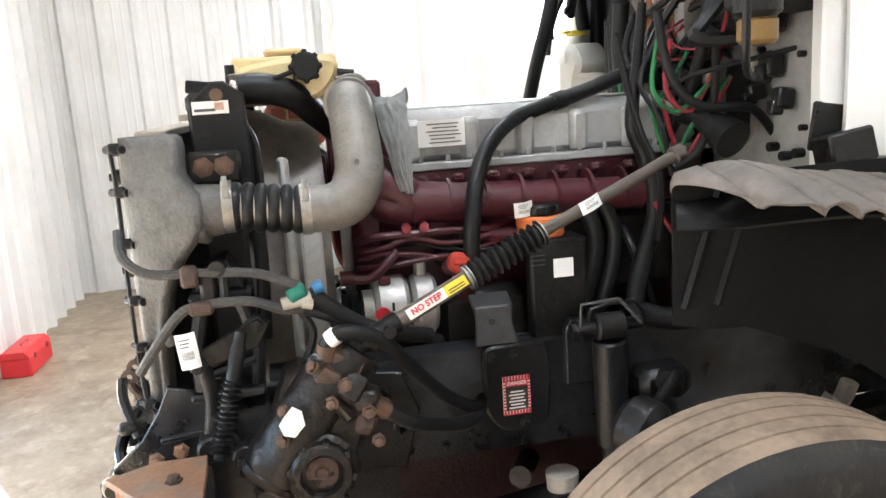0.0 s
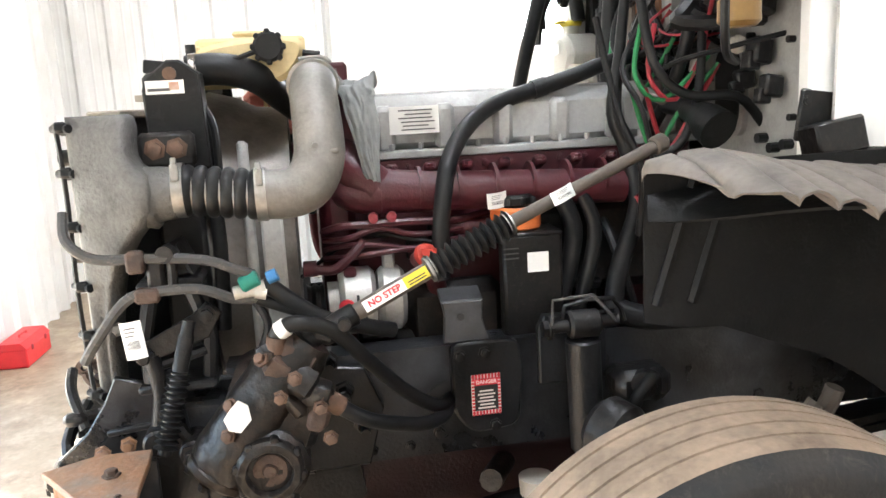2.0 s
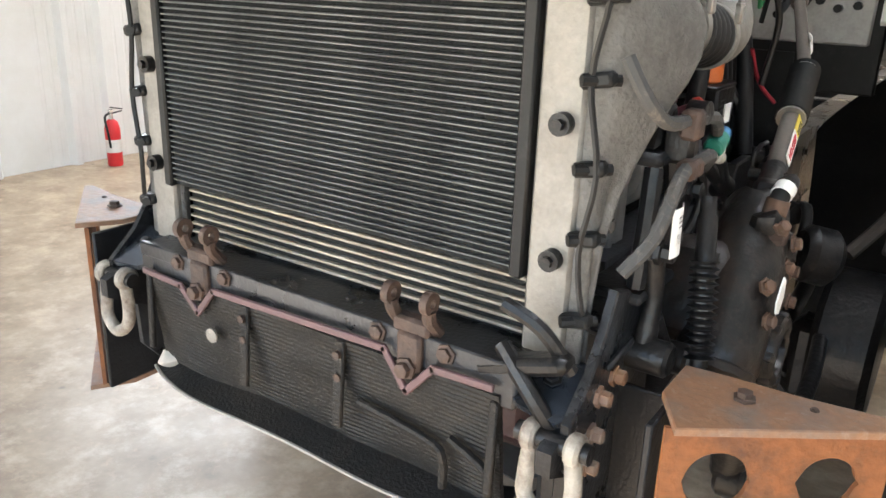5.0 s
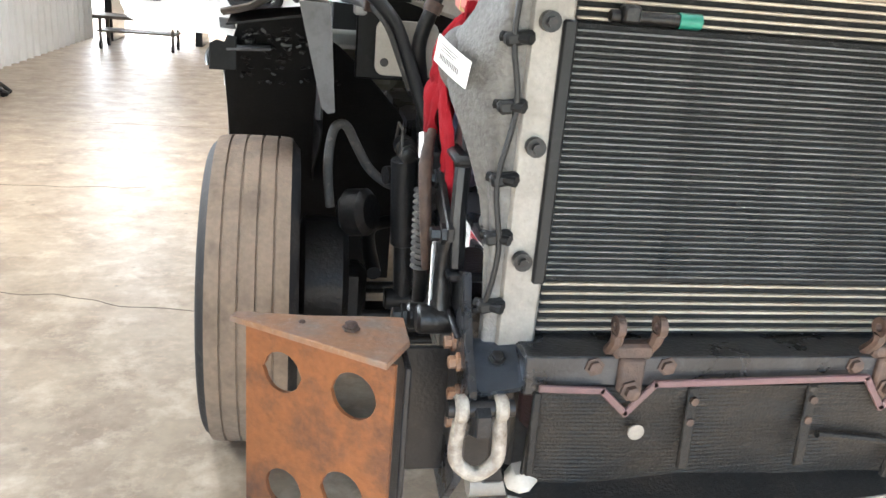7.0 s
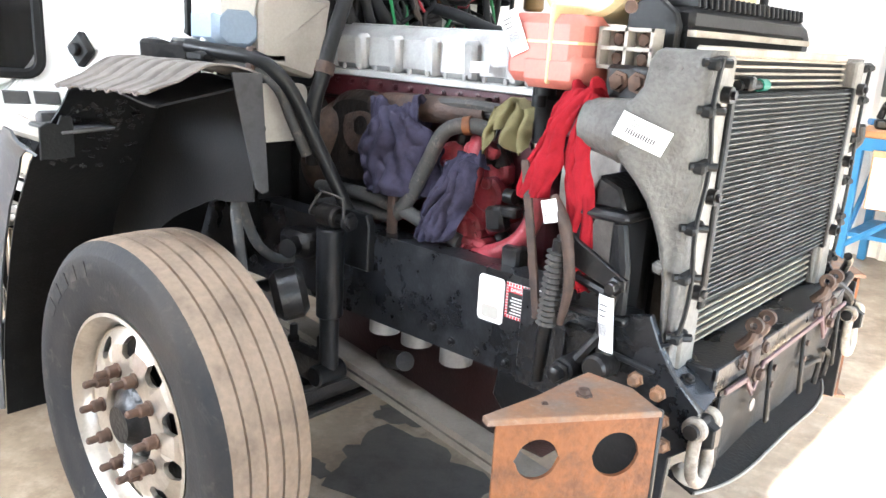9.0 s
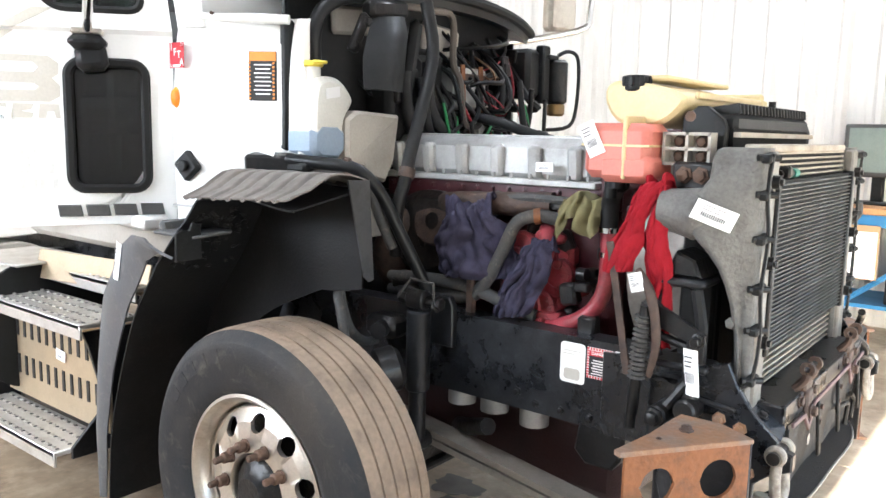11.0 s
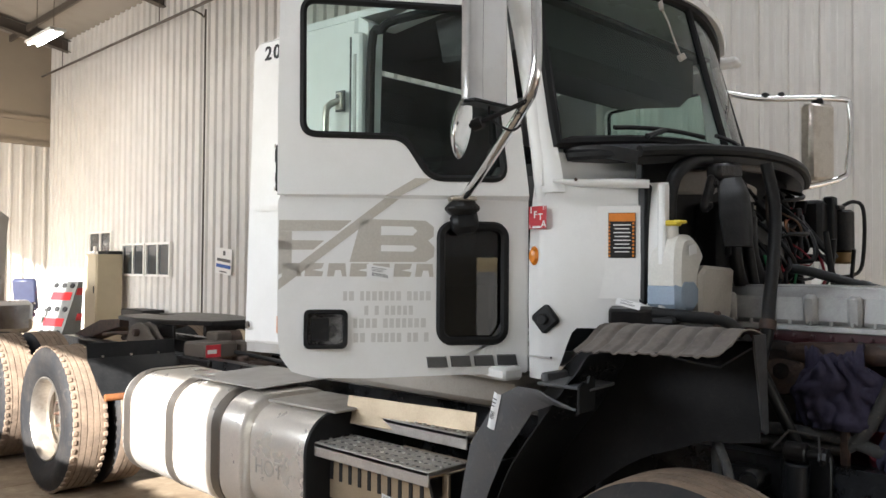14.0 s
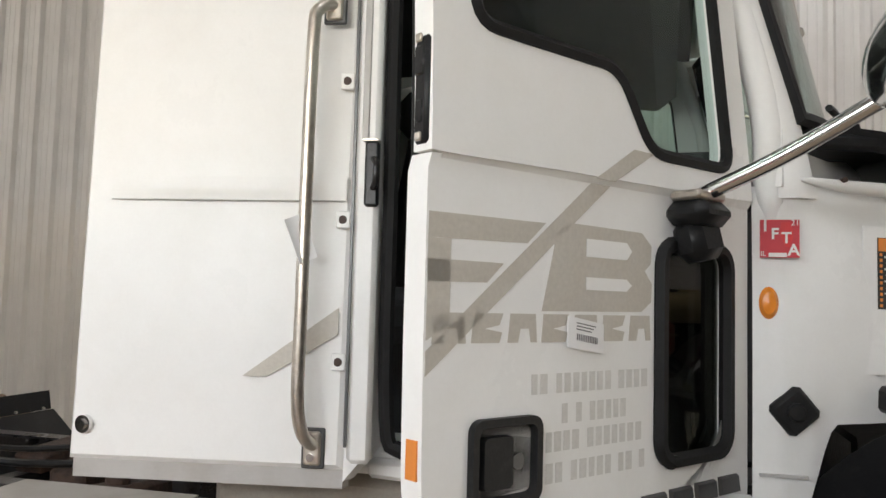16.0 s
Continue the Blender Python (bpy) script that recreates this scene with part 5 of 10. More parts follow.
# pink fluid reservoir with its bracket
res = part("power_fluid_reservoir", G().box((0.47, -0.278, 1.535), (0.15, 0.195, 0.15), ch=0.022).box((0.47, -0.25, 1.49), (0.155, 0.16, 0.08), ch=0.02), tank_pink, truck, "pink translucent fluid reservoir")
part("seam", G().box((0.47, -0.25, 1.545), (0.158, 0.012, 0.17), ch=0.004).box((0.47, -0.278, 1.55), (0.154, 0.199, 0.006)), tank_yellow, res)
part("neck", G().cyl((0.47, -0.30, 1.46), (0.47, -0.30, 1.43), 0.025, 12).cyl((0.45, -0.33, 1.46), (0.45, -0.33, 1.40), 0.018, 10), black_plastic, res)
g = G()
for z in (1.505, 1.545, 1.585):
    g.mark().box((0.455, -0.105, z), (0.045, 0.13, 0.008))
for y in (-0.168, -0.105, -0.045):
    g.mark().box((0.455, y, 1.545), (0.045, 0.008, 0.088))
g.mark().box((0.437, -0.105, 1.545), (0.006, 0.13, 0.088))
blk = part("reservoir_bracket", g, beige_plastic, truck, "pale cast bracket with four bolts")
b = G()
for y in (-0.135, -0.075):
    for z in (1.525, 1.565):
        b.bolt((0.441, y, z), (1, 0, 0), 0.013, 0.016)
part("bolt", b, nut_rust, blk)

# hoses at the radiator, driver's side
part("upper_hose", G().tube([(-0.352, -0.115, 1.638), (-0.352, -0.17, 1.642), (-0.345, -0.225, 1.634), (-0.31, -0.275, 1.612), (-0.25, -0.31, 1.58), (-0.17, -0.37, 1.53)], 0.036, 18), rubber, truck, "black upper radiator hose")
part("hose_clamp", G().tube([(-0.352, -0.122, 1.639), (-0.352, -0.138, 1.640)], 0.039, 20, True, 1).box((-0.391, -0.13, 1.648), (0.012, 0.014, 0.03), ch=0.003), chrome, truck)
part("side_hose", G().tube([(-0.40, -0.12, 1.59), (-0.41, -0.14, 1.51), (-0.40, -0.145, 1.4), (-0.39, -0.15, 1.25), (-0.38, -0.14, 1.05)], 0.017, 10).tube([(-0.39, -0.14, 1.57), (-0.41, -0.165, 1.51), (-0.41, -0.165, 1.38)], 0.009, 8), rubber, truck)

# charge air duct: bellows, clamps and elbow
DUCT = Vector((-0.537, -0.098, 1.3935))
_dd = Vector((0.0, -0.162, -0.020))
pts, rr = [], []
for k in range(61):
    t = k / 60
    pts.append(DUCT + _dd * t)
    rr.append(0.0455 + 0.0085 * abs(math.sin(math.pi * 6 * t)) ** 0.6)
duct = part("air_duct", G().tube(pts, rr, 28, True, 1), rubber, truck, "black ribbed charge air hose")
for k in range(1, 6):
    c = DUCT + _dd * (k / 6)
    part("spring_ring", G().tube([c + Vector((0, 0.0022, 0)), c - Vector((0, 0.0022, 0))], 0.0485, 28, True, 1), ring_steel, duct)
for t, h in ((0.0, 0.022), (1.0, 0.022)):
    c = DUCT + _dd * t
    part("band_clamp", G().tube([c + Vector((0, h / 2, 0.0)), c - Vector((0, h / 2, 0.0))], 0.0565, 30, True, 1).box(c + Vector((-0.052, 0, 0.038)), (0.012, h * 0.8, 0.03), ch=0.003).bolt(c + Vector((-0.052, 0, 0.05)), (0, 0, 1), 0.006, 0.02), ring_steel, duct, "dull steel band clamp")
g = G().tube([(-0.537, -0.255, 1.374), (-0.537, -0.318, 1.372), (-0.532, -0.362, 1.392), (-0.51, -0.386, 1.442), (-0.487, -0.388, 1.50), (-0.455, -0.386, 1.553), (-0.41, -0.386, 1.588), (-0.34, -0.39, 1.60)], [0.0515, 0.0525, 0.055, 0.055, 0.054, 0.053, 0.052, 0.052], 26)
g.box((-0.552, -0.40, 1.455), (0.012, 0.055, 0.012), ch=0.004).tube([(-0.545, -0.375, 1.425), (-0.548, -0.385, 1.462), (-0.538, -0.392, 1.49)], 0.007, 8)
g.cyl((-0.563, -0.378, 1.47), (-0.535, -0.378, 1.47), 0.006, 10)
elbow = part("air_elbow", g, elbow_alu, truck, "bare cast aluminium charge air elbow")
part("vee_clamp", G().tube([(-0.378, -0.387, 1.594), (-0.362, -0.388, 1.597)], 0.06, 28, True, 1).tube([(-0.378, -0.36, 1.654), (-0.36, -0.41, 1.658), (-0.37, -0.43, 1.645)], 0.005, 6), ring_steel, elbow)

# ---- engine ----
engine = part("engine", G().box((0.0, -0.92, 1.05), (0.46, 0.98, 0.62), ch=0.03).box((0.0, -0.90, 1.37), (0.50, 0.95, 0.09), ch=0.012).box((0, -0.43, 1.2), (0.5, 0.1, 0.55), ch=0.03), engine_red, truck, "dull red diesel engine block")
part("oil_pan", G().box((0, -0.84, 0.57), (0.54, 1.06, 0.44), ch=0.07), pan_red, engine, "dark red oil pan")
vc = G().box((0.01, -0.935, 1.487), (0.46, 0.90, 0.155), ch=0.035).box((0.01, -0.935, 1.417), (0.53, 0.93, 0.022), ch=0.004).box((0.01, -0.935, 1.565), (0.36, 0.88, 0.012), ch=0.004)
for s in (1, -1):
    for k in range(6):
        y = -0.56 - 0.152 * k
        vc.box((0.01 + s * 0.232, y, 1.482), (0.045, 0.05, 0.115), (0, 6 * s, 0), 0.012)
    for k in range(13):
        vc.cyl((0.01 + s * 0.255, -0.5 - 0.073 * k, 1.428), (0.01 + s * 0.255, -0.5 - 0.073 * k, 1.444), 0.007, 8)
cover = part("valve_cover", vc, cover_silver, engine, "stained silver valve cover")
part("maker_plate", G().box((-0.2475, -0.632, 1.502), (0.003, 0.125, 0.068), (0, 0, 0)), sticker_white, cover, "printed data plate")
b = G()
for k in range(6):
    b.box((-0.25, -0.635 - 0.006 * (k % 2), 1.526 - 0.0095 * k), (0.002, 0.085 - 0.02 * (k % 3 == 1), 0.003))
part("plate_bars", b, badge_grey, cover)
b = G()
for s in (1, -1):
    for k in range(14):
        b.bolt((0.252 * s, -0.48 - 0.066 * k, 1.385), (s, 0, 0), 0.008, 0.012)
part("head_bolt", b, engine_red, engine)
part("rear_housing", G().box((0, -1.42, 1.05), (0.62, 0.16, 0.6), ch=0.06), greasy_black, engine)

# driver's side of the engine
g = G().tube([(-0.300, -0.460, 1.359), (-0.330, -0.501, 1.343), (-0.335, -0.644, 1.332), (-0.335, -0.867, 1.324), (-0.330, -1.143, 1.312)], [0.062, 0.058, 0.05, 0.046, 0.044], 18)
for k in range(7):
    g.mark().tube([(-0.333, -0.525 - 0.093 * k, 1.337), (-0.333, -0.533 - 0.093 * k, 1.337)], 0.058 - 0.0015 * k, 20, True, 1)
    g.mark().box((-0.29, -0.56 - 0.093 * k, 1.377), (0.09, 0.03, 0.025), (0, 20, 0), 0.006)
g.box((-0.25, -0.455, 1.5), (0.12, 0.10, 0.2), ch=0.02).box((-0.33, -0.445, 1.60), (0.06, 0.045, 0.09), ch=0.008).tube([(-0.27, -0.43, 1.44), (-0.33, -0.46, 1.40), (-0.345, -0.52, 1.35)], 0.05, 16)
part("intake_manifold", g, engine_red, engine, "maroon intake manifold")
b = G()
for k in range(7):
    b.bolt((-0.335, -0.56 - 0.093 * k, 1.387), (0, 0, 1), 0.008, 0.012)
part("bolt", b, engine_red, engine)
part("boss", G().cyl((-0.375, -0.503, 1.285), (-0.392, -0.501, 1.283), 0.012, 12).cyl((-0.375, -0.547, 1.284), (-0.392, -0.545, 1.283), 0.012, 12), pump_red, engine)
alt = part("alternator", G().cyl((-0.330, -0.411, 1.077), (-0.330, -0.498, 1.076), 0.082, 24, ch=0.012).cyl((-0.330, -0.504, 1.076), (-0.330, -0.570, 1.075), 0.079, 24, ch=0.012).box((-0.330, -0.536, 1.168), (0.03, 0.03, 0.05), ch=0.006).cyl((-0.330, -0.411, 1.077), (-0.330, -0.384, 1.077), 0.05, 18), alternator_alu, engine, "pale grey alternator")
# cooling slots as black chips in place of shaded gaps
part("slot", G().box((-0.413, -0.452, 1.098), (0.006, 0.006, 0.02)).box((-0.410, -0.469, 1.043), (0.006, 0.006, 0.02)).box((-0.410, -0.431, 1.032), (0.006, 0.005, 0.02)), sticker_and_hole_black, alt)
part("round_label", G().cyl((-0.409, -0.425, 1.082), (-0.414, -0.425, 1.081), 0.019, 16), sticker_red, alt)
part("pulley", G().lathe([(0.02, -0.02), (0.05, -0.02), (0.044, -0.01), (0.05, 0.0), (0.044, 0.01), (0.05, 0.02), (0.02, 0.02)], pose(-0.33, -0.355, 1.075, 90, 0, 0), 24), greasy_black, alt)
_oc = pose(-0.44, -0.615, 1.197, 20, -65, 0)
ocap = part("oil_filler_cap", G().lathe([(0.0, 0.012), (0.018, 0.012), (0.026, 0.006), (0.028, -0.008), (0.018, -0.018)], _oc, 20), cap_red, engine, "orange red oil filler cap")
part("grip", G().box(_oc @ Vector((0, 0, 0.015)), (0.02, 0.046, 0.010), (20, -65, 0), 0.003), cap_red, ocap)
part("neck", G().cyl(_oc @ Vector((0, 0, -0.015)), _oc @ Vector((0, 0, -0.05)), 0.019, 16), engine_red, ocap)
part("filler_pipe", G().tube([(-0.380, -0.630, 1.184), (-0.340, -0.645, 1.129), (-0.300, -0.673, 1.019)], 0.025, 12), engine_red, engine)
fb = part("filter_bracket", G().box((-0.400, -0.877, 1.092), (0.05, 0.15, 0.26), ch=0.008).box((-0.360, -0.867, 1.221), (0.13, 0.17, 0.012), ch=0.004), greasy_black, engine, "black fuel filter bracket")
part("filter_element", G().cyl((-0.350, -0.856, 1.226), (-0.350, -0.856, 1.282), 0.062, 24, ch=0.006), orange, fb, "orange filter element")
g = G().cyl((-0.350, -0.856, 1.282), (-0.350, -0.855, 1.313), 0.05, 24, ch=0.008)
for k in range(10):
    a = radians(36 * k)
    g.box((-0.35 + 0.048 * math.cos(a), -0.862 + 0.048 * math.sin(a), 1.297), (0.014, 0.012, 0.022), (0, 0, 36 * k), 0.003)
g.cyl((-0.340, -0.901, 1.304), (-0.340, -0.901, 1.343), 0.008, 8)
part("filter_lid", g, black_plastic, fb)
part("paper_label", G().box((-0.427, -0.888, 1.153), (0.003, 0.052, 0.048)), paper, fb, "white printed label")
g = G()
for k in range(3):
    g.box((-0.4292, -0.822, 1.19 - 0.012 * k), (0.002, 0.036, 0.003))
part("label_bars", g, badge_grey, fb)
# red hard lines and pipes
g = G()
for k, (z, r) in enumerate(((1.265, 0.012), (1.245, 0.009), (1.22, 0.008), (1.2, 0.009))):
    g.mark().tube([(-0.30, -0.385, z - 0.02), (-0.36, -0.43 - 0.01 * k, z - 0.01 * (k % 2)), (-0.365, -0.50 - 0.02 * k, z + 0.012 * math.sin(2.1 * k)), (-0.362, -0.60, z - 0.012 * (k % 3)), (-0.35, -0.71, z - 0.006), (-0.30, -0.80, z)], r * 0.85, 8)
g.mark().tube([(-0.370, -0.347, 1.170), (-0.370, -0.401, 1.164), (-0.375, -0.433, 1.185), (-0.360, -0.477, 1.223)], 0.012, 8)
g.cyl((-0.370, -0.331, 1.172), (-0.370, -0.363, 1.172), 0.019, 12).mark().cyl((-0.330, -0.667, 1.244), (-0.330, -0.824, 1.232), 0.022, 14).mark().box((-0.365, -0.439, 1.155), (0.03, 0.03, 0.025), ch=0.006)
part("fuel_line", g, engine_red, engine, "maroon painted fuel line")
part("fuel_hose", G().tube([(-0.270, -0.325, 1.132), (-0.340, -0.479, 1.240), (-0.360, -0.643, 1.211), (-0.340, -0.869, 1.193)], 0.006, 6).tube([(-0.260, -1.102, 1.248), (-0.380, -1.096, 1.180), (-0.400, -1.145, 1.009), (-0.300, -1.223, 0.840)], 0.012, 8), rubber, engine)
g = G()
random.seed(3)
for k in range(26):
    y, z, x = random.uniform(-1.25, -0.4), random.uniform(0.85, 1.25), random.uniform(-0.34, -0.24)
    g.mark().box((x, y, z), (random.uniform(0.03, 0.09), random.uniform(0.03, 0.1), random.uniform(0.03, 0.09)), (0, random.uniform(-20, 20), random.uniform(-20, 20)), 0.008)
part("engine_fitting", g, greasy_black, engine, "greasy black engine fittings")
g = G()
random.seed(21)
for k in range(26):
    y, z, x = random.uniform(-1.3, -0.42), random.uniform(0.86, 1.33), random.uniform(0.235, 0.30)
    g.mark().box((x, y, z), (random.uniform(0.03, 0.08), random.uniform(0.03, 0.09), random.uniform(0.03, 0.08)), (random.uniform(-25, 25), random.uniform(-20, 20), random.uniform(-20, 20)), 0.01)
part("engine_casting", g, caked, engine, "greasy engine casting")
# added dark blocks stand in for the shade below the manifold
part("engine_cooler", G().box((-0.275, -1.06, 1.16), (0.10, 0.40, 0.24), ch=0.03).box((-0.30, -0.70, 1.02), (0.09, 0.26, 0.16), ch=0.03), caked, engine, "dark filler block on the driver's side of the engine")
for q, rr in ((0.0, 0.022), (0.055, 0.018)):
    part("corrugated_hose", G().tube([(-0.36, -0.97 - q, 1.30), (-0.365, -1.0 - q, 1.22), (-0.37, -0.985 - q, 1.12), (-0.36, -0.96 - q, 1.02), (-0.33, -0.95 - q, 0.92)], [rr * (1 + 0.05 * (k % 2)) for k in range(5)], 12), rubber, engine)
part("belt", G().box((-0.20, -0.335, 1.05), (0.3, 0.02, 0.006), (0, -25, 0)).box((-0.22, -0.335, 0.98), (0.22, 0.02, 0.006), (0, 20, 0)), rubber, engine)

# passenger's side of the engine
g = G().box((0.25, -0.68, 1.08), (0.13, 0.26, 0.28), ch=0.03).cyl((0.29, -0.70, 1.20), (0.33, -0.70, 1.20), 0.06, 18, ch=0.01).cyl((0.28, -0.62, 1.02), (0.345, -0.62, 1.02), 0.055, 18, ch=0.01)
g.cyl((0.29, -0.56, 1.13), (0.335, -0.56, 1.13), 0.05, 16, ch=0.01).box((0.31, -0.60, 1.13), (0.04, 0.07, 0.16), (8, 0, 0), 0.012).box((0.32, -0.62, 0.995), (0.06, 0.16, 0.03), ch=0.008)
for k in range(9):
    a = radians(40 * k)
    g.bolt((0.345, -0.62 + 0.045 * math.cos(a), 1.02 + 0.045 * math.sin(a)), (1, 0, 0), 0.007, 0.01)
random.seed(8)
for k in range(14):
    g.box((random.uniform(0.25, 0.33), random.uniform(-0.82, -0.46), random.uniform(0.96, 1.28)), (0.05, random.uniform(0.03, 0.08), random.uniform(0.03, 0.07)), (random.uniform(-30, 30), 0, 0), 0.01)
random.seed(31)
for k in range(10):
    y, z = random.uniform(-0.78, -0.48), random.uniform(0.98, 1.26)
    g.cyl((0.29, y, z), (0.345, y, z), random.uniform(0.014, 0.03), 12, ch=0.004)
g.tube([(0.30, -0.62, 1.27), (0.335, -0.60, 1.24), (0.34, -0.605, 1.17), (0.33, -0.64, 1.13)], 0.028, 14)
part("coolant_pump", g, pump_red, engine, "bright red coolant pump and housing")
part("lower_pipe", G().tube([(0.33, -0.58, 0.955), (0.345, -0.50, 0.985), (0.345, -0.43, 1.03), (0.34, -0.39, 1.10), (0.34, -0.38, 1.2), (0.34, -0.385, 1.32)], 0.026, 14), pump_red, engine, "bent red coolant pipe")
part("coolant_hose", G().tube([(0.34, -0.385, 1.29), (0.345, -0.38, 1.37), (0.37, -0.36, 1.41), (0.41, -0.32, 1.44)], 0.028, 14), rubber, engine)
part("hose_clamp", G().mark().cyl((0.34, -0.385, 1.285), (0.34, -0.385, 1.30), 0.032, 16).mark().cyl((0.34, -0.38, 1.21), (0.34, -0.38, 1.225), 0.029, 16), chrome, engine)
part("red_bracket", G().box((0.29, -0.40, 1.43), (0.03, 0.07, 0.17), ch=0.008).box((0.30, -0.32, 1.38), (0.03, 0.08, 0.12), ch=0.008).bolt((0.305, -0.40, 1.47), (1, 0, 0), 0.01, 0.012).bolt((0.305, -0.40, 1.42), (1, 0, 0), 0.01, 0.012).bolt((0.315, -0.33, 1.41), (1, 0, 0), 0.01, 0.012).bolt((0.315, -0.33, 1.36), (1, 0, 0), 0.01, 0.012), engine_red, engine)
part("sensor", G().box((0.35, -0.50, 1.08), (0.05, 0.06, 0.07), (10, 0, 0), 0.01).cyl((0.36, -0.47, 1.15), (0.36, -0.44, 1.15), 0.02, 12).box((0.36, -0.45, 1.11), (0.04, 0.05, 0.03), ch=0.006).box((0.37, -0.42, 0.99), (0.05, 0.06, 0.07), ch=0.008), greasy_black, engine)
part("exhaust_manifold", G().tube([(0.27, -0.62, 1.35), (0.29, -0.8, 1.34), (0.28, -1.0, 1.33), (0.22, -1.2, 1.3)], 0.04, 14).tube([(0.22, -1.24, 1.28), (0.28, -1.28, 1.22), (0.27, -1.34, 1.1), (0.2, -1.36, 1.0)], 0.065, 16).cyl((0.29, -1.06, 1.20), (0.18, -1.06, 1.20), 0.10, 20, ch=0.02), rust_dark, engine, "brown rusty exhaust manifold")
part("turbo_blanket", G().lathe([(0.03, -0.05), (0.085, -0.045), (0.1, 0.0), (0.085, 0.045), (0.03, 0.05)], pose(0.26, -1.10, 1.25, 0, 80, 0), 20), rust_dark, engine, "dark wrapped turbocharger")
g = G()
g.tube([(0.27, -0.52, 1.36), (0.31, -0.66, 1.37), (0.3, -0.8, 1.36), (0.26, -1.0, 1.34)], 0.014, 8).tube([(0.27, -0.50, 1.35), (0.29, -0.7, 1.345), (0.26, -0.85, 1.37)], 0.012, 8)
part("small_hose", g, grey_hose, engine)
# added block, for the dark background between the exhaust parts
part("heat_shield", G().prism(smooth_poly([(-1.30, 1.06), (-1.30, 1.30), (-1.20, 1.37), (-1.02, 1.36), (-0.98, 1.2), (-1.05, 1.04)], 2), "x", 0.20, 0.30, 0.03), caked, engine, "dark filler block behind the exhaust parts")
part("heater_hose", G().tube([(0.30, -0.56, 1.30), (0.335, -0.63, 1.315), (0.36, -0.70, 1.29), (0.385, -0.735, 1.2), (0.395, -0.79, 1.09), (0.385, -0.86, 1.025), (0.36, -0.98, 1.01), (0.33, -1.15, 1.0), (0.3, -1.3, 0.98)], 0.022, 12), grey_hose, engine, "dusty grey heater hose")
part("heater_hose", G().tube([(0.36, -0.62, 0.99), (0.38, -0.72, 1.02), (0.39, -0.82, 1.05), (0.38, -0.95, 1.06), (0.35, -1.1, 1.055), (0.3, -1.3, 1.03)], 0.022, 12), grey_hose, engine)
part("hose_clamp", G().tube([(0.335, -0.625, 1.315), (0.343, -0.645, 1.312)], 0.026, 14, True, 1), rust, engine)
part("hose_clip", G().box((0.40, -0.85, 1.03), (0.025, 0.03, 0.13), ch=0.005), rust_dark, engine)
part("pan_cylinder", G().mark().cyl((0.34, -0.62, 0.72), (0.34, -0.62, 0.62), 0.05, 16).mark().cyl((0.34, -0.78, 0.72), (0.34, -0.78, 0.63), 0.05, 16).mark().cyl((0.34, -0.92, 0.72), (0.34, -0.92, 0.63), 0.05, 16), cover_silver, engine)

# big black hose over the valve cover, driver's side
part("breather_hose", G().tube([(-0.40, -0.655, 1.13), (-0.415, -0.655, 1.215), (-0.412, -0.665, 1.31), (-0.375, -0.69, 1.40), (-0.315, -0.745, 1.472), (-0.25, -0.82, 1.52), (-0.222, -0.905, 1.548), (-0.208, -1.0, 1.573), (-0.205, -1.075, 1.594), (-0.19, -1.16, 1.62), (-0.17, -1.26, 1.64)], 0.021, 16), rubber, truck, "long black breather hose")
part("hose_collar", G().tube([(-0.214, -0.95, 1.560), (-0.209, -0.985, 1.569)], 0.0245, 16, True, 1), rubber, truck)

# ---- steering gear ----
g = G().tube([(-0.655, -0.335, 1.085), (-0.657, -0.30, 1.045), (-0.66, -0.255, 0.99), (-0.664, -0.19, 0.905), (-0.667, -0.145, 0.846), (-0.668, -0.13, 0.826)], [0.05, 0.062, 0.07, 0.074, 0.072, 0.062], 22, True, 3)
g.cyl((-0.62, -0.237, 0.85), (-0.735, -0.237, 0.85), 0.078, 28, ch=0.012)
gear = part("steering_gear", roughen(g, 0.007, 34), caked, truck, "greasy black steering gear with rust")
part("gear_web", roughen(G().box((-0.58, -0.22, 0.93), (0.17, 0.15, 0.19), (22, 0, 0), 0.025).box((-0.675, -0.30, 0.94), (0.08, 0.10, 0.14), (20, 0, 0), 0.02), 0.006, 30), caked, gear)
# end cover with its bolts
_ax = Vector((-0.003, 0.06, -0.078)).normalized()
_e0 = Vector((-0.668, -0.132, 0.829))
part("end_cover", roughen(G().cyl(_e0 - _ax * 0.012, _e0 + _ax * 0.014, 0.07, 24, ch=0.006).cyl(_e0 + _ax * 0.014, _e0 + _ax * 0.024, 0.03, 16, ch=0.004), 0.003, 40), caked, gear)
for k in range(6):
    a = radians(60 * k + 20)
    _q = _e0 + _ax * 0.014 + Vector((1, 0, 0)) * (0.057 * math.cos(a)) + _ax.cross(Vector((1, 0, 0))) * (0.057 * math.sin(a))
    part("bolt", G().bolt(_q, _ax, 0.009, 0.014), greasy_black, gear)
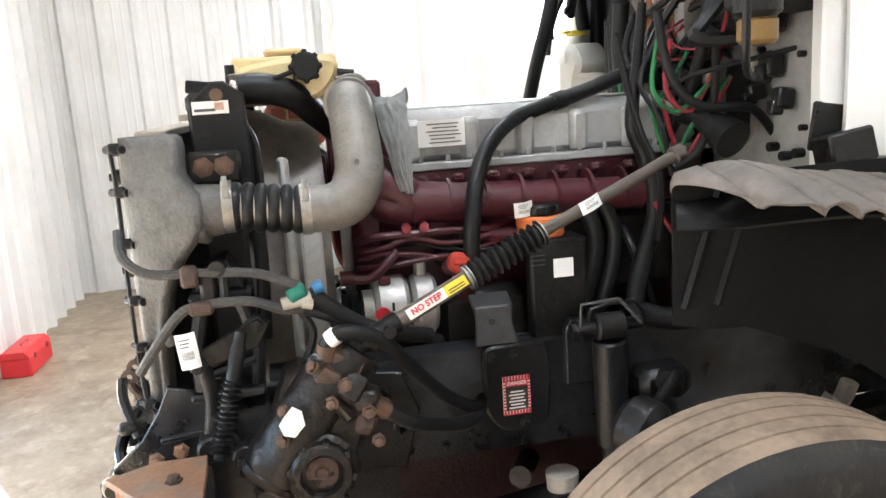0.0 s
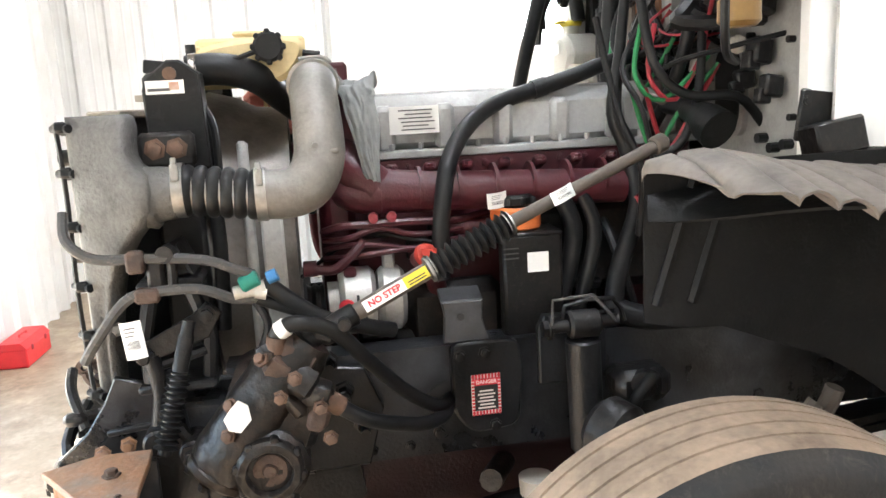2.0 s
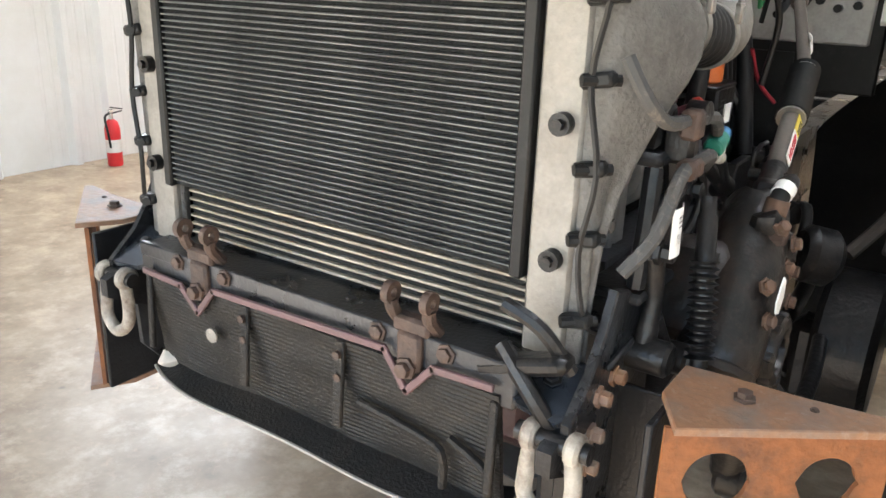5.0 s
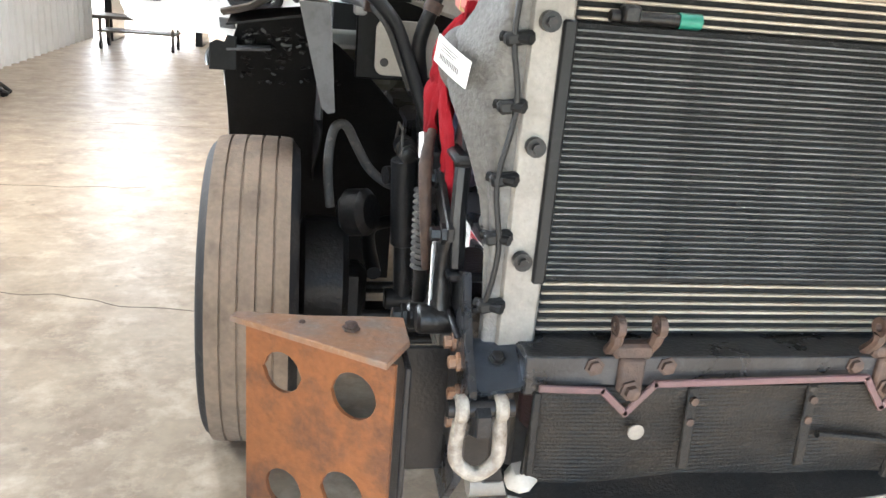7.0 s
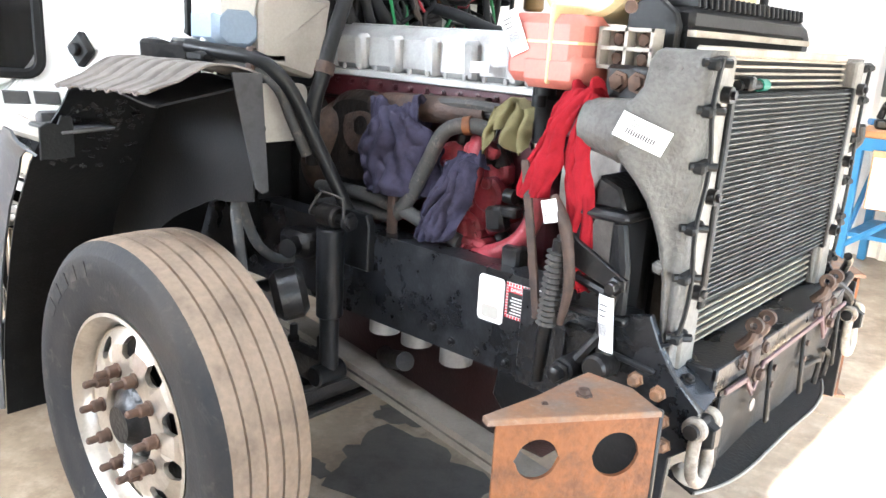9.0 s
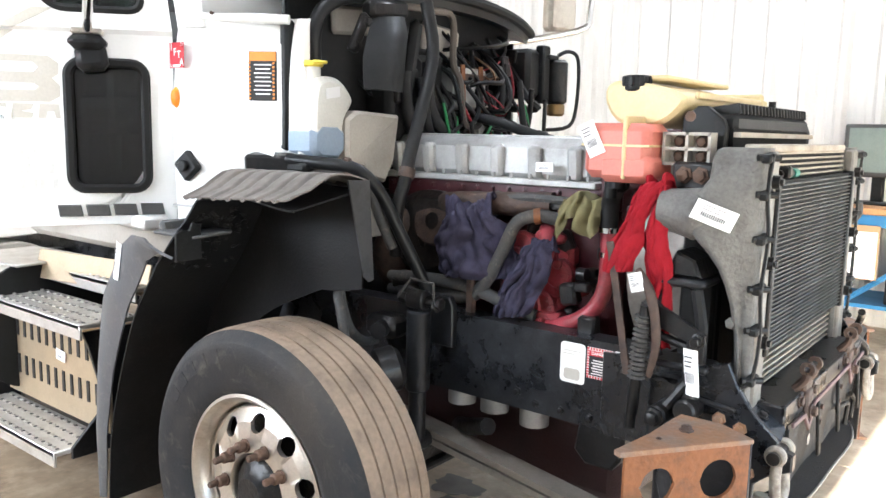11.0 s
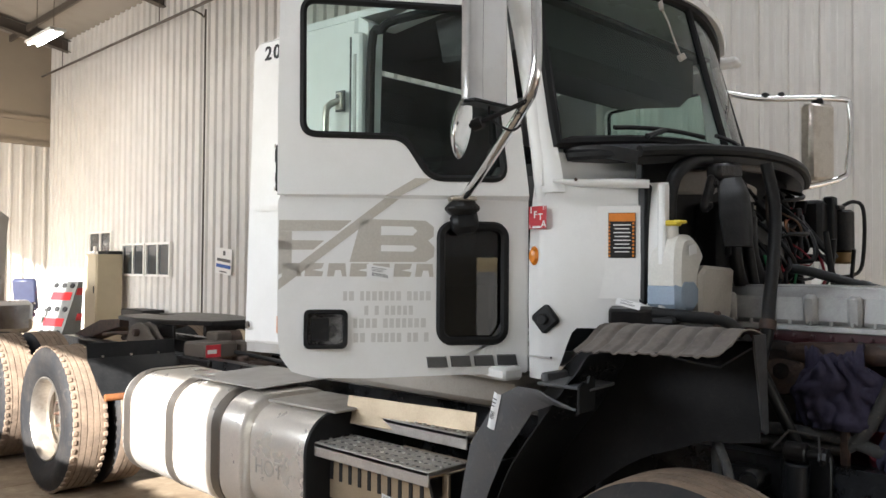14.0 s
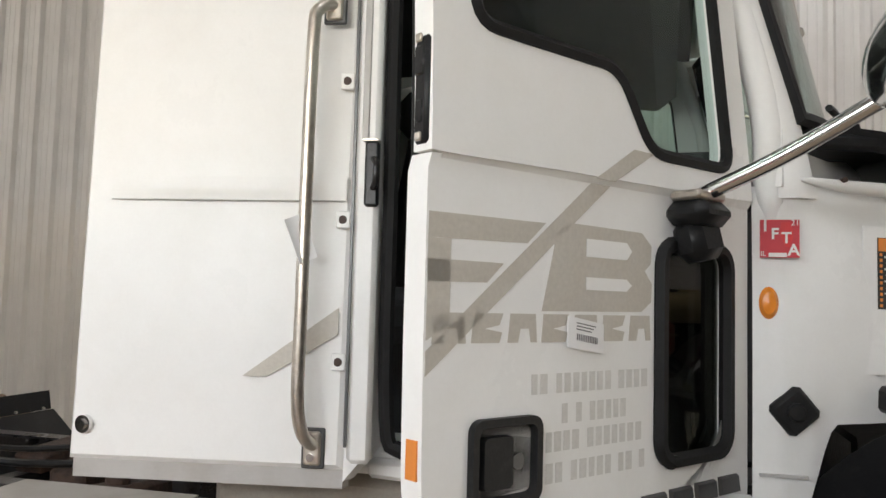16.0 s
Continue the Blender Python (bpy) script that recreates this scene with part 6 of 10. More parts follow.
# sector shaft cover: castellated ring, groove and plug
g = G().lathe([(0.043, 0.0), (0.043, 0.022), (0.047, 0.027), (0.060, 0.027), (0.066, 0.020), (0.068, 0.0)], pose(-0.728, -0.237, 0.85, 0, -90, 0), 40)
part("hub_ring", roughen(g, 0.0025, 60), caked, gear, "greasy rust-stained cover ring")
for k in range(8):
    a = radians(45 * k + 12)
    yy, zz = -0.237 + 0.064 * math.cos(a), 0.85 + 0.064 * math.sin(a)
    part("boss", roughen(G().cyl((-0.728, yy, zz), (-0.752, yy, zz), 0.009, 10, ch=0.003), 0.002, 60), caked, gear)
part("hub_plug", roughen(G().lathe([(0.0, 0.016), (0.012, 0.016), (0.016, 0.010), (0.033, 0.010), (0.036, 0.004), (0.036, -0.005)], pose(-0.728, -0.237, 0.85, 0, -90, 0), 28), 0.002, 60), rust_dark, gear)
# valve head, ports and lugs, coated in rust
for p, sz, r in (((-0.665, -0.305, 1.062), (0.09, 0.085, 0.05), 38), ((-0.70, -0.27, 1.045), (0.045, 0.06, 0.05), 30), ((-0.705, -0.315, 1.015), (0.05, 0.05, 0.06), 40), ((-0.70, -0.345, 0.985), (0.05, 0.055, 0.05), 20), ((-0.715, -0.29, 0.975), (0.035, 0.075, 0.03), 48), ((-0.70, -0.335, 0.935), (0.045, 0.05, 0.05), 10), ((-0.69, -0.25, 1.075), (0.05, 0.045, 0.04), 12)):
    part("valve_lug", roughen(G().box(p, sz, (r, 6, 4), 0.012), 0.008, 60), rust_dark if r % 4 else caked, gear, "rust coated lug")
for p, d_ in (((-0.728, -0.30, 1.03), (-1, 0, 0.2)), ((-0.725, -0.345, 0.965), (-1, 0, 0)), ((-0.715, -0.24, 1.07), (-0.6, 0.4, 0.6)), ((-0.727, -0.27, 0.995), (-1, 0.2, 0)), ((-0.72, -0.175, 0.985), (-0.8, 0.5, 0.5)), ((-0.732, -0.165, 0.93), (-1, 0.3, 0.2)), ((-0.727, -0.36, 0.90), (-1, 0, 0))):
    part("bolt", G().bolt(p, d_, 0.011, 0.016), nut_rust, gear)
part("torn_tag", G().prism([(-0.168, 0.945), (-0.190, 0.938), (-0.212, 0.962), (-0.208, 0.992), (-0.190, 1.004), (-0.172, 0.985), (-0.160, 0.968)], "x", -0.742, -0.745), sticker_white, gear, "torn white tag")
part("drop_arm", G().tube([(-0.71, -0.237, 0.80), (-0.70, -0.26, 0.68), (-0.69, -0.29, 0.55)], [0.05, 0.04, 0.035], 14).cyl((-0.67, -0.29, 0.54), (-0.73, -0.29, 0.54), 0.045, 16, ch=0.01), greasy_black, gear)
for y, z in ((-0.44, 0.82), (-0.40, 0.90), (-0.37, 0.98), (-0.09, 0.93)):
    part("mount_bolt", G().bolt((-0.475, y, z), (-1, 0, 0), 0.017, 0.045).cyl((-0.52, y, z), (-0.55, y, z), 0.011, 10), greasy_black, gear)
part("mount_plate", G().prism([(-0.06, 0.71), (-0.06, 0.955), (-0.3, 0.972), (-0.45, 0.95), (-0.49, 0.85), (-0.45, 0.71)], "x", -0.452, -0.475, 0.004), frame_black, gear)

# steering shaft with joint, bellows, sleeve and stickers
A, B, C, D = Vector((-0.655, -0.405, 1.118)), Vector((-0.634, -0.594, 1.204)), Vector((-0.612, -0.77, 1.282)), Vector((-0.50, -1.15, 1.416))
shaft = part("steering_shaft", G().cyl(A + (B - A) * 0.12, B, 0.0185, 18).cyl(C, D, 0.0145, 16).cyl(D, D + (D - C).normalized() * 0.035, 0.022, 14, ch=0.004), steel_beam, truck, "worn steel steering shaft")
pts = [B + (C - B) * (k / 44) for k in range(45)]
part("bellows", G().tube(pts, [0.0265 + 0.0062 * math.cos(2 * math.pi * 11 * k / 44) for k in range(45)], 20, True, 1), rubber, shaft, "black ribbed rubber bellows")
d = (B - A).normalized()
part("joint", G().cyl(A - d * 0.045, A + d * 0.03, 0.024, 14, ch=0.004).cyl(A + Vector((-0.042, 0, 0)), A + Vector((0.042, 0, 0)), 0.013, 12).box(A - d * 0.045, (0.05, 0.055, 0.045), (25, 0, 0), 0.012).tube([A - d * 0.05, A - d * 0.08, (-0.655, -0.34, 1.085)], 0.022, 12, True, 1), greasy_black, shaft)
for p, r in ((B, 0.029), (C, 0.027)):
    part("clamp_ring", G().cyl(p - d * 0.006, p + d * 0.006, r, 16), ring_steel, shaft)
# flat sticker rows on the shaft: local axes along the shaft
side = Vector((-1, 0.05, 0.28)).normalized()
side = (side - d * side.dot(d)).normalized()
upv = side.cross(d).normalized()
if upv.z < 0:
    upv = -upv


def patch(c, w, h, out, thick=0.002):
    p = [c + d * (w / 2 * a) + upv * (h / 2 * b) + side * out for a, b in ((-1, -1), (1, -1), (1, 1), (-1, 1))]
    return G().add(p + [q + side * thick for q in p], [(0, 1, 2, 3), (4, 7, 6, 5), (0, 4, 5, 1), (1, 5, 6, 2), (2, 6, 7, 3), (3, 7, 4, 0)])


part("no_step_sticker", patch(A + (B - A) * 0.46, 0.095, 0.024, 0.0187), sticker_white, shaft, "white sticker lettered in red")
part("caution_sticker", patch(A + (B - A) * 0.82, 0.055, 0.024, 0.0187), sticker_yellow, shaft, "yellow caution sticker")
b = G()
for k in range(2):
    q = patch(A + (B - A) * 0.82 - upv * (0.001 + 0.006 * k), 0.04, 0.0025, 0.0208, 0.001)
    b.add(q.v, q.f)
part("caution_bars", b, ink, shaft)


def lettering(name, text, size, origin, right, up, material, parent, label="", depth=0.001, bold=0.0, space=1.0):
    """Real letters of the built-in font as a mesh, from the origin along right."""
    cu = bpy.data.curves.new(name, "FONT")
    cu.body, cu.size, cu.extrude, cu.align_x, cu.align_y, cu.offset = text, size, depth, "CENTER", "CENTER", bold
    cu.space_character = space
    tmp = bpy.data.objects.new(name, cu)
    scene.collection.objects.link(tmp)
    bpy.context.view_layer.update()
    me = bpy.data.meshes.new_from_object(tmp.evaluated_get(bpy.context.evaluated_depsgraph_get()))
    bpy.data.objects.remove(tmp)
    r, u = Vector(right).normalized(), Vector(up).normalized()
    m = Matrix((r, u, r.cross(u))).transposed().to_4x4()
    me.transform(Matrix.Translation(Vector(origin) - BASE[parent]) @ m)
    me.materials.clear()
    me.materials.append(material)
    ob = new(name, me)
    ob.parent = parent
    BASE[ob] = BASE[parent]
    return tagged(ob, label)


lettering("no_step_letters", "NO STEP", 0.019, A + (B - A) * 0.46 + side * 0.0217, d, upv, sticker_red, shaft, "", 0.0005, 0.0006)

# ---- dampers and mount arms beside the radiator ----
for s, top, bot, low in ((1, (0.61, -0.135, 1.14), (0.60, -0.165, 0.80), False), (-1, (-0.627, -0.100, 1.14), (-0.668, -0.03, 0.88), True)):
    a, b2 = Vector(top), Vector(bot)
    dv = (b2 - a)
    damper = part("hood_damper", G().tube([a, a + dv * 0.1, a + dv * 0.12, b2 - dv * 0.12, b2 - dv * 0.1, b2], [0.013, 0.013, 0.016, 0.016, 0.013, 0.014], 14, True, 1), greasy_black, truck, "black hood support strut with a coil sleeve")
    t0, t1 = (0.08, 0.58) if not low else (0.38, 0.95)
    pts = [a + dv * (t0 + (t1 - t0) * k / 52) for k in range(53)]
    part("coil_sleeve", G().tube(pts, [0.019 + 0.0055 * math.cos(2 * math.pi * 13 * k / 52) for k in range(53)], 16, True, 1), rubber if low else grey_hose, damper)
    part("bracket", G().prism([(-0.16, 1.14), (-0.13, 1.165), (-0.10, 1.14), (0.02, 1.08), (0.02, 1.055), (-0.01, 1.05), (-0.13, 1.09)], "x", 0.575 * s, 0.587 * s, 0.003).bolt((0.587 * s, -0.13, 1.14), (s, 0, 0), 0.014, 0.02).bolt((0.587 * s, 0.0, 1.065), (s, 0, 0), 0.014, 0.03), greasy_black, truck)
    part("lever", G().tube([(0.58 * s, -0.01, 1.06), (0.585 * s, -0.02, 0.98), (0.58 * s, -0.01, 0.89)], [0.018, 0.015, 0.022], 12).cyl((0.55 * s, -0.01, 0.885), (0.63 * s, -0.01, 0.885), 0.03, 16, ch=0.006).cyl((0.47 * s, -0.08, 0.86), (0.64 * s, -0.08, 0.86), 0.028, 16, ch=0.006).bolt((0.64 * s, -0.08, 0.86), (s, 0, 0), 0.018, 0.03).tube([(0.6 * s, -0.08, 0.86), (0.59 * s, -0.02, 0.95)], 0.014, 8, True, 1), greasy_black, truck, "black pivot lever with bushings")
    # radiator mount stand
    g = G().box((0.52 * s, -0.06, 1.205), (0.12, 0.13, 0.022), ch=0.008).tube([(0.56 * s, -0.1, 1.19), (0.565 * s, -0.13, 1.09), (0.55 * s, -0.12, 1.0)], 0.016, 8, True, 1).tube([(0.56 * s, -0.02, 1.19), (0.565 * s, 0.0, 1.1), (0.56 * s, 0.0, 1.0)], 0.016, 8, True, 1).box((0.53 * s, -0.055, 0.985), (0.1, 0.16, 0.02), ch=0.006)
    g.tube([(0.565 * s, -0.12, 1.06), (0.57 * s, 0.0, 1.03)], 0.012, 8, True, 1)
    part("radiator_stand", g, frame_black, truck, "black cast radiator mount")
    part("mount_pad", G().prism([(-0.11, 1.22), (-0.01, 1.22), (-0.03, 1.265), (-0.08, 1.285)], "x", 0.44 * s, 0.565 * s, 0.006).bolt((0.52 * s, -0.045, 1.228), (0, 0, 1), 0.012, 0.016), greasy_black, truck)
part("support_arm", G().box((0.60, -0.215, 1.12), (0.008, 0.022, 0.36), (11, 0, 0), 0.002), rust_dark, truck, "brown rusty support bar")
part("support_arm", G().tube([(0.60, -0.165, 1.23), (0.615, -0.12, 1.17), (0.61, -0.10, 1.05), (0.60, -0.12, 0.95)], [0.009, 0.014, 0.012, 0.008], 10), rust_dark, truck, "curved brown rusty bracket")
# hose runs in front of the driver's side tank
part("air_line", G().tube([(-0.558, 0.128, 1.365), (-0.588, 0.121, 1.313), (-0.603, 0.072, 1.276), (-0.608, -0.020, 1.270), (-0.608, -0.134, 1.259), (-0.598, -0.198, 1.231), (-0.588, -0.231, 1.215)], 0.0105, 8), grey_hose, truck, "thin grey air line")
part("air_line", G().tube([(-0.578, 0.119, 1.061), (-0.608, 0.082, 1.113), (-0.613, 0.021, 1.186), (-0.613, -0.030, 1.201), (-0.613, -0.124, 1.200), (-0.588, -0.189, 1.167), (-0.578, -0.233, 1.161)], 0.011, 8), grey_hose, truck)
part("line_clamp", G().mark().box((-0.613, -0.009, 1.265), (0.03, 0.035, 0.045), ch=0.006).mark().box((-0.613, -0.025, 1.196), (0.03, 0.05, 0.03), ch=0.006), rust_dark, truck)
part("stand_upper", G().box((-0.588, -0.043, 1.233), (0.05, 0.035, 0.07), ch=0.008).tube([(-0.593, -0.073, 1.269), (-0.598, -0.073, 1.195)], 0.011, 8, True, 1).cyl((-0.588, -0.069, 1.275), (-0.618, -0.065, 1.275), 0.018, 12), greasy_black, truck)
conn = part("connector", G().cyl((-0.593, -0.204, 1.194), (-0.593, -0.241, 1.210), 0.018, 12, ch=0.004), conn_teal, truck, "green wiring connector")
part("connector_blue", G().cyl((-0.588, -0.258, 1.204), (-0.588, -0.279, 1.212), 0.014, 10), conn_blue, conn)
part("connector_body", G().cyl((-0.588, -0.189, 1.178), (-0.588, -0.253, 1.188), 0.015, 10).cyl((-0.593, -0.231, 1.178), (-0.593, -0.254, 1.172), 0.012, 10), beige_plastic, conn)
g = G().tube([(-0.578, -0.248, 1.199), (-0.578, -0.296, 1.155), (-0.573, -0.361, 1.106), (-0.568, -0.427, 1.083), (-0.528, -0.518, 1.049)], 0.018, 12)
g.tube([(-0.578, -0.233, 1.161), (-0.573, -0.308, 1.128), (-0.568, -0.405, 1.083)], 0.013, 10).tube([(-0.568, -0.223, 1.162), (-0.573, -0.250, 1.108), (-0.568, -0.235, 1.054), (-0.558, -0.215, 1.023)], 0.009, 8)
part("wiring_sleeve", g, rubber, truck, "black corrugated wiring sleeve")
part("white_plug", G().box((-0.563, -0.220, 1.012), (0.02, 0.035, 0.025), (30, 0, 0), 0.004), beige_plastic, truck)
part("pressure_hose", G().tube([(-0.695, -0.268, 1.085), (-0.70, -0.275, 1.118), (-0.704, -0.312, 1.134), (-0.685, -0.38, 1.108), (-0.63, -0.45, 1.02), (-0.565, -0.52, 0.93), (-0.525, -0.58, 0.872), (-0.50, -0.625, 0.848), (-0.44, -0.66, 0.845)], 0.0165, 14), rubber, truck, "black power steering hose")
part("pressure_hose", G().tube([(-0.705, -0.345, 0.985), (-0.69, -0.385, 0.947), (-0.676, -0.441, 0.906), (-0.63, -0.51, 0.87), (-0.57, -0.57, 0.838), (-0.51, -0.625, 0.826), (-0.44, -0.65, 0.83)], 0.0165, 14), rubber, truck)
part("hose_fitting", G().tube([(-0.707, -0.345, 0.985), (-0.692, -0.385, 0.948)], 0.021, 12, True, 1), nut_rust, truck)
part("hose_fitting", G().tube([(-0.695, -0.266, 1.08), (-0.699, -0.272, 1.112)], 0.02, 12, True, 1), nut_rust, truck)
part("hose_tape", G().tube([(-0.700, -0.276, 1.119), (-0.703, -0.293, 1.130)], 0.019, 12, True, 1), sticker_white, truck)
# hole in the rail is a black disc, its shade painted
part("rail_hole", G().cyl((-0.4495, -0.645, 0.84), (-0.4525, -0.645, 0.84), 0.047, 24), sticker_and_hole_black, truck)
# bracket with a hole on the driver's rail, and the danger stickers
g = G().prism(soft([(-0.655, 0.985), (-0.82, 0.985), (-0.83, 0.90), (-0.815, 0.765), (-0.70, 0.755), (-0.655, 0.81)], 0.03), "x", -0.452, -0.478, 0.006)
lb = part("hanger_bracket", g, frame_black, truck, "black bracket bolted to the rail")
part("upright", G().prism([(-0.64, 0.985), (-0.645, 1.05), (-0.64, 1.085), (-0.738, 1.085), (-0.735, 1.04), (-0.75, 0.985)], "x", -0.458, -0.470, 0.003).box((-0.44, -0.689, 1.092), (0.058, 0.10, 0.012), (0, -22, 0), 0.003), column_grey_tab, lb, "bent grey steel tab")
# black disc painted as the shaded bolt hole
part("hole", G().cyl((-0.4695, -0.683, 1.047), (-0.4715, -0.683, 1.047), 0.009, 12), sticker_and_hole_black, lb)
for y, z in ((-0.675, 0.955), (-0.735, 0.957), (-0.755, 0.775)):
    part("bolt", G().bolt((-0.477, y, z), (-1, 0, 0), 0.011, 0.014), greasy_black, lb)


def danger_sticker(s, y0, y1, z0, z1, x):
    """Black notice with a red head and a hatched border."""
    def pl(a, b, c, e, t):
        return G().box((x + s * t, (a + b) / 2, (c + e) / 2), (0.0015, abs(b - a), e - c))
    ob = part("danger_sticker", pl(y0, y1, z0, z1, 0.001), sticker_white, truck, "black danger notice with red hatched border")
    w, h = y1 - y0, z1 - z0
    g = G()
    n = 9
    for k in range(n):
        for yy in (z0 + 0.004, z1 - 0.004):
            g.box((x + s * 0.0025, y0 + w * (k + 0.5) / n, yy), (0.0012, w / n * 0.55, 0.007))
    m2 = 12
    for k in range(m2):
        for yy in (y0 + 0.004 * (1 if w > 0 else -1), y1 - 0.004 * (1 if w > 0 else -1)):
            g.box((x + s * 0.0025, yy, z0 + h * (k + 0.5) / m2), (0.0012, 0.007, h / m2 * 0.55))
    part("hatching", g, sticker_red, ob)
    part("field", pl(y0 + 0.1 * w, y1 - 0.1 * w, z0 + 0.1 * h, z1 - 0.1 * h, 0.0026), sticker_and_hole_black, ob)
    part("head", pl(y0 + 0.1 * w, y1 - 0.1 * w, z1 - 0.26 * h, z1 - 0.1 * h, 0.0036), sticker_red, ob)
    g = G()
    for k in range(6):
        g.box((x + s * 0.0042, (y0 + y1) / 2, z0 + (0.17 + 0.085 * k) * h), (0.0012, abs(w) * (0.6 - 0.12 * (k % 2)), 0.0035))
    part("text_bars", g, sticker_white, ob)
    lettering("danger_letters", "DANGER", 0.0125, (x + s * 0.0045, (y0 + y1) / 2, z1 - 0.18 * h), (0, s, 0), (0, 0, 1), sticker_white, ob, "", 0.0004, 0.0003)
    return ob


danger_sticker(-1, -0.699, -0.770, 0.805, 0.904, -0.479)
danger_sticker(1, -0.378, -0.296, 0.858, 0.953, 0.45)
part("notice_sticker", G().prism(rounded(-0.468, 0.83, -0.384, 0.955, 0.012), "x", 0.45, 0.4515), sticker_white, truck, "worn white diagram sticker")
part("notice_line", G().mark().prism(rounded(-0.455, 0.84, -0.40, 0.875, 0.01), "x", 0.4515, 0.4518).mark().box((0.4522, -0.43, 0.93), (0.001, 0.06, 0.002)).mark().box((0.4522, -0.44, 0.92), (0.001, 0.04, 0.002)), beige_plastic, truck)
cs = part("caution_sticker", G().prism(rounded(-0.29, 0.865, -0.205, 0.955, 0.006), "x", 0.45, 0.4515), sticker_white, truck, "white notice with a yellow caution head")
part("head", G().box((0.4523, -0.2475, 0.938), (0.0012, 0.082, 0.026)), sticker_yellow, cs)
lettering("caution_letters", "CAUTION", 0.013, (0.4533, -0.2475, 0.938), (0, 1, 0), (0, 0, 1), sticker_and_hole_black, cs, "", 0.0004, 0.0003)
b = G()
for k in range(4):
    b.box((0.4523, -0.2475, 0.917 - 0.012 * k), (0.0012, 0.06 - 0.01 * (k % 2), 0.003))
part("text_bars", b, badge_grey, cs)

# ---- suspension and axle ----
for s in (1, -1):
    top, bot = Vector((0.55 * s, -0.952, 1.022)), Vector((0.525 * s, -0.975, 0.52))
    sh = part("shock_absorber", G().cyl(top + Vector((0, 0, -0.03)), top + (bot - top) * 0.62, 0.041, 20, ch=0.005).cyl(top + (bot - top) * 0.62, bot, 0.03, 16).cyl(bot + Vector((-0.05 * s, 0, 0)), bot + Vector((0.06 * s, 0, 0)), 0.035, 14, ch=0.006), frame_black, truck, "black shock absorber")
    part("upper_eye", G().cyl(top + Vector((0, 0.035, 0.004)), top + Vector((0, -0.04, 0.004)), 0.033, 18, ch=0.006), greasy_black, sh)
    part("eye_pin", G().cyl(top + Vector((0, 0.09, 0)), top + Vector((0, -0.085, 0.006)), 0.015, 12).bolt(top + Vector((0, 0.075, 0)), (0, 1, 0), 0.021, 0.022), greasy_black, sh)
    part("bail", G().tube([top + Vector((0.02 * s, 0.08, 0.0)), top + Vector((0.02 * s, 0.075, 0.07)), top + Vector((0.02 * s, -0.02, 0.075)), top + Vector((0.02 * s, -0.075, 0.01))], 0.0045, 6, True, 1), grey_hose, sh, "bent wire loop")
    part("shock_bracket", G().prism([(-0.87, 0.86), (-0.87, 1.0), (-0.885, 1.03), (-1.02, 1.03), (-1.04, 0.98), (-1.04, 0.86)], "x", 0.45 * s, 0.475 * s, 0.004), frame_black, truck)
    g = G()
    for k, (y0, y1) in enumerate(((-0.12, -2.05), (-0.3, -1.9))):
        def leaf(u, v, y0=y0, y1=y1, k=k):
            y = y0 + (y1 - y0) * u
            return ((0.36 + 0.09 * v) * s, y, 0.375 - 0.13 * y - 0.03 * k - 0.02 * (y + 1.1) ** 2 + 0.035)
        g.sheet(leaf, 20, 1, 0.022)
    g.cyl((0.35 * s, -0.13, 0.412), (0.46 * s, -0.13, 0.412), 0.032, 14)
    # driver's side spring is coloured black for shade, unlike its pale twin
    part("leaf_spring", g, spring_steel if s > 0 else greasy_black, truck, "dusty steel leaf spring" if s > 0 else "leaf spring coloured black for shade")
    part("spring_hanger", G().box((0.41 * s, -0.12, 0.58), (0.08, 0.08, 0.30), (0, 0, 0), 0.02), frame_black, truck)
    part("spring_hanger", G().box((0.40 * s, -2.05, 0.62), (0.08, 0.1, 0.2), ch=0.02), frame_black, truck)
    part("axle_clamp", G().box((0.41 * s, -1.16, 0.47), (0.14, 0.2, 0.12), ch=0.02).bolt((0.46 * s, -1.09, 0.53), (0, 0, 1), 0.015, 0.06).bolt((0.46 * s, -1.23, 0.53), (0, 0, 1), 0.015, 0.06), greasy_black, truck)
    part("brake_chamber", G().cyl((0.72 * s, -1.0, 0.80), (0.64 * s, -0.95, 0.82), 0.075, 20, ch=0.02), greasy_black, truck)
    if s > 0:
        part("brake_hose", G().tube([(0.765, -1.06, 0.80), (0.775, -1.07, 0.90), (0.772, -1.09, 0.985), (0.755, -1.125, 1.045), (0.72, -1.15, 1.048), (0.685, -1.17, 0.985), (0.635, -1.185, 0.90), (0.564, -1.191, 0.845), (0.50, -1.19, 0.835)], 0.0155, 12), grey_hose, truck, "looped dusty brake hose")
    else:
        part("brake_hose", G().tube([(-0.62, -1.02, 0.76), (-0.63, -1.05, 0.86), (-0.61, -1.10, 0.90), (-0.55, -1.13, 0.83)], 0.015, 10), rubber, truck, "looped black brake hose")
    part("brake_drum", G().cyl((0.70 * s, -1.16, 0.52), (0.86 * s, -1.16, 0.52), 0.21, 28, ch=0.02), greasy_black, truck)
part("front_axle", G().box((0, -1.16, 0.40), (1.3, 0.1, 0.03), ch=0.01).box((0, -1.16, 0.35), (1.3, 0.02, 0.09)).box((0, -1.16, 0.30), (1.3, 0.1, 0.03), ch=0.01).box((0.68, -1.16, 0.45), (0.1, 0.12, 0.25), ch=0.03).box((-0.68, -1.16, 0.45), (0.1, 0.12, 0.25), ch=0.03), greasy_black, truck, "greasy black axle beam")
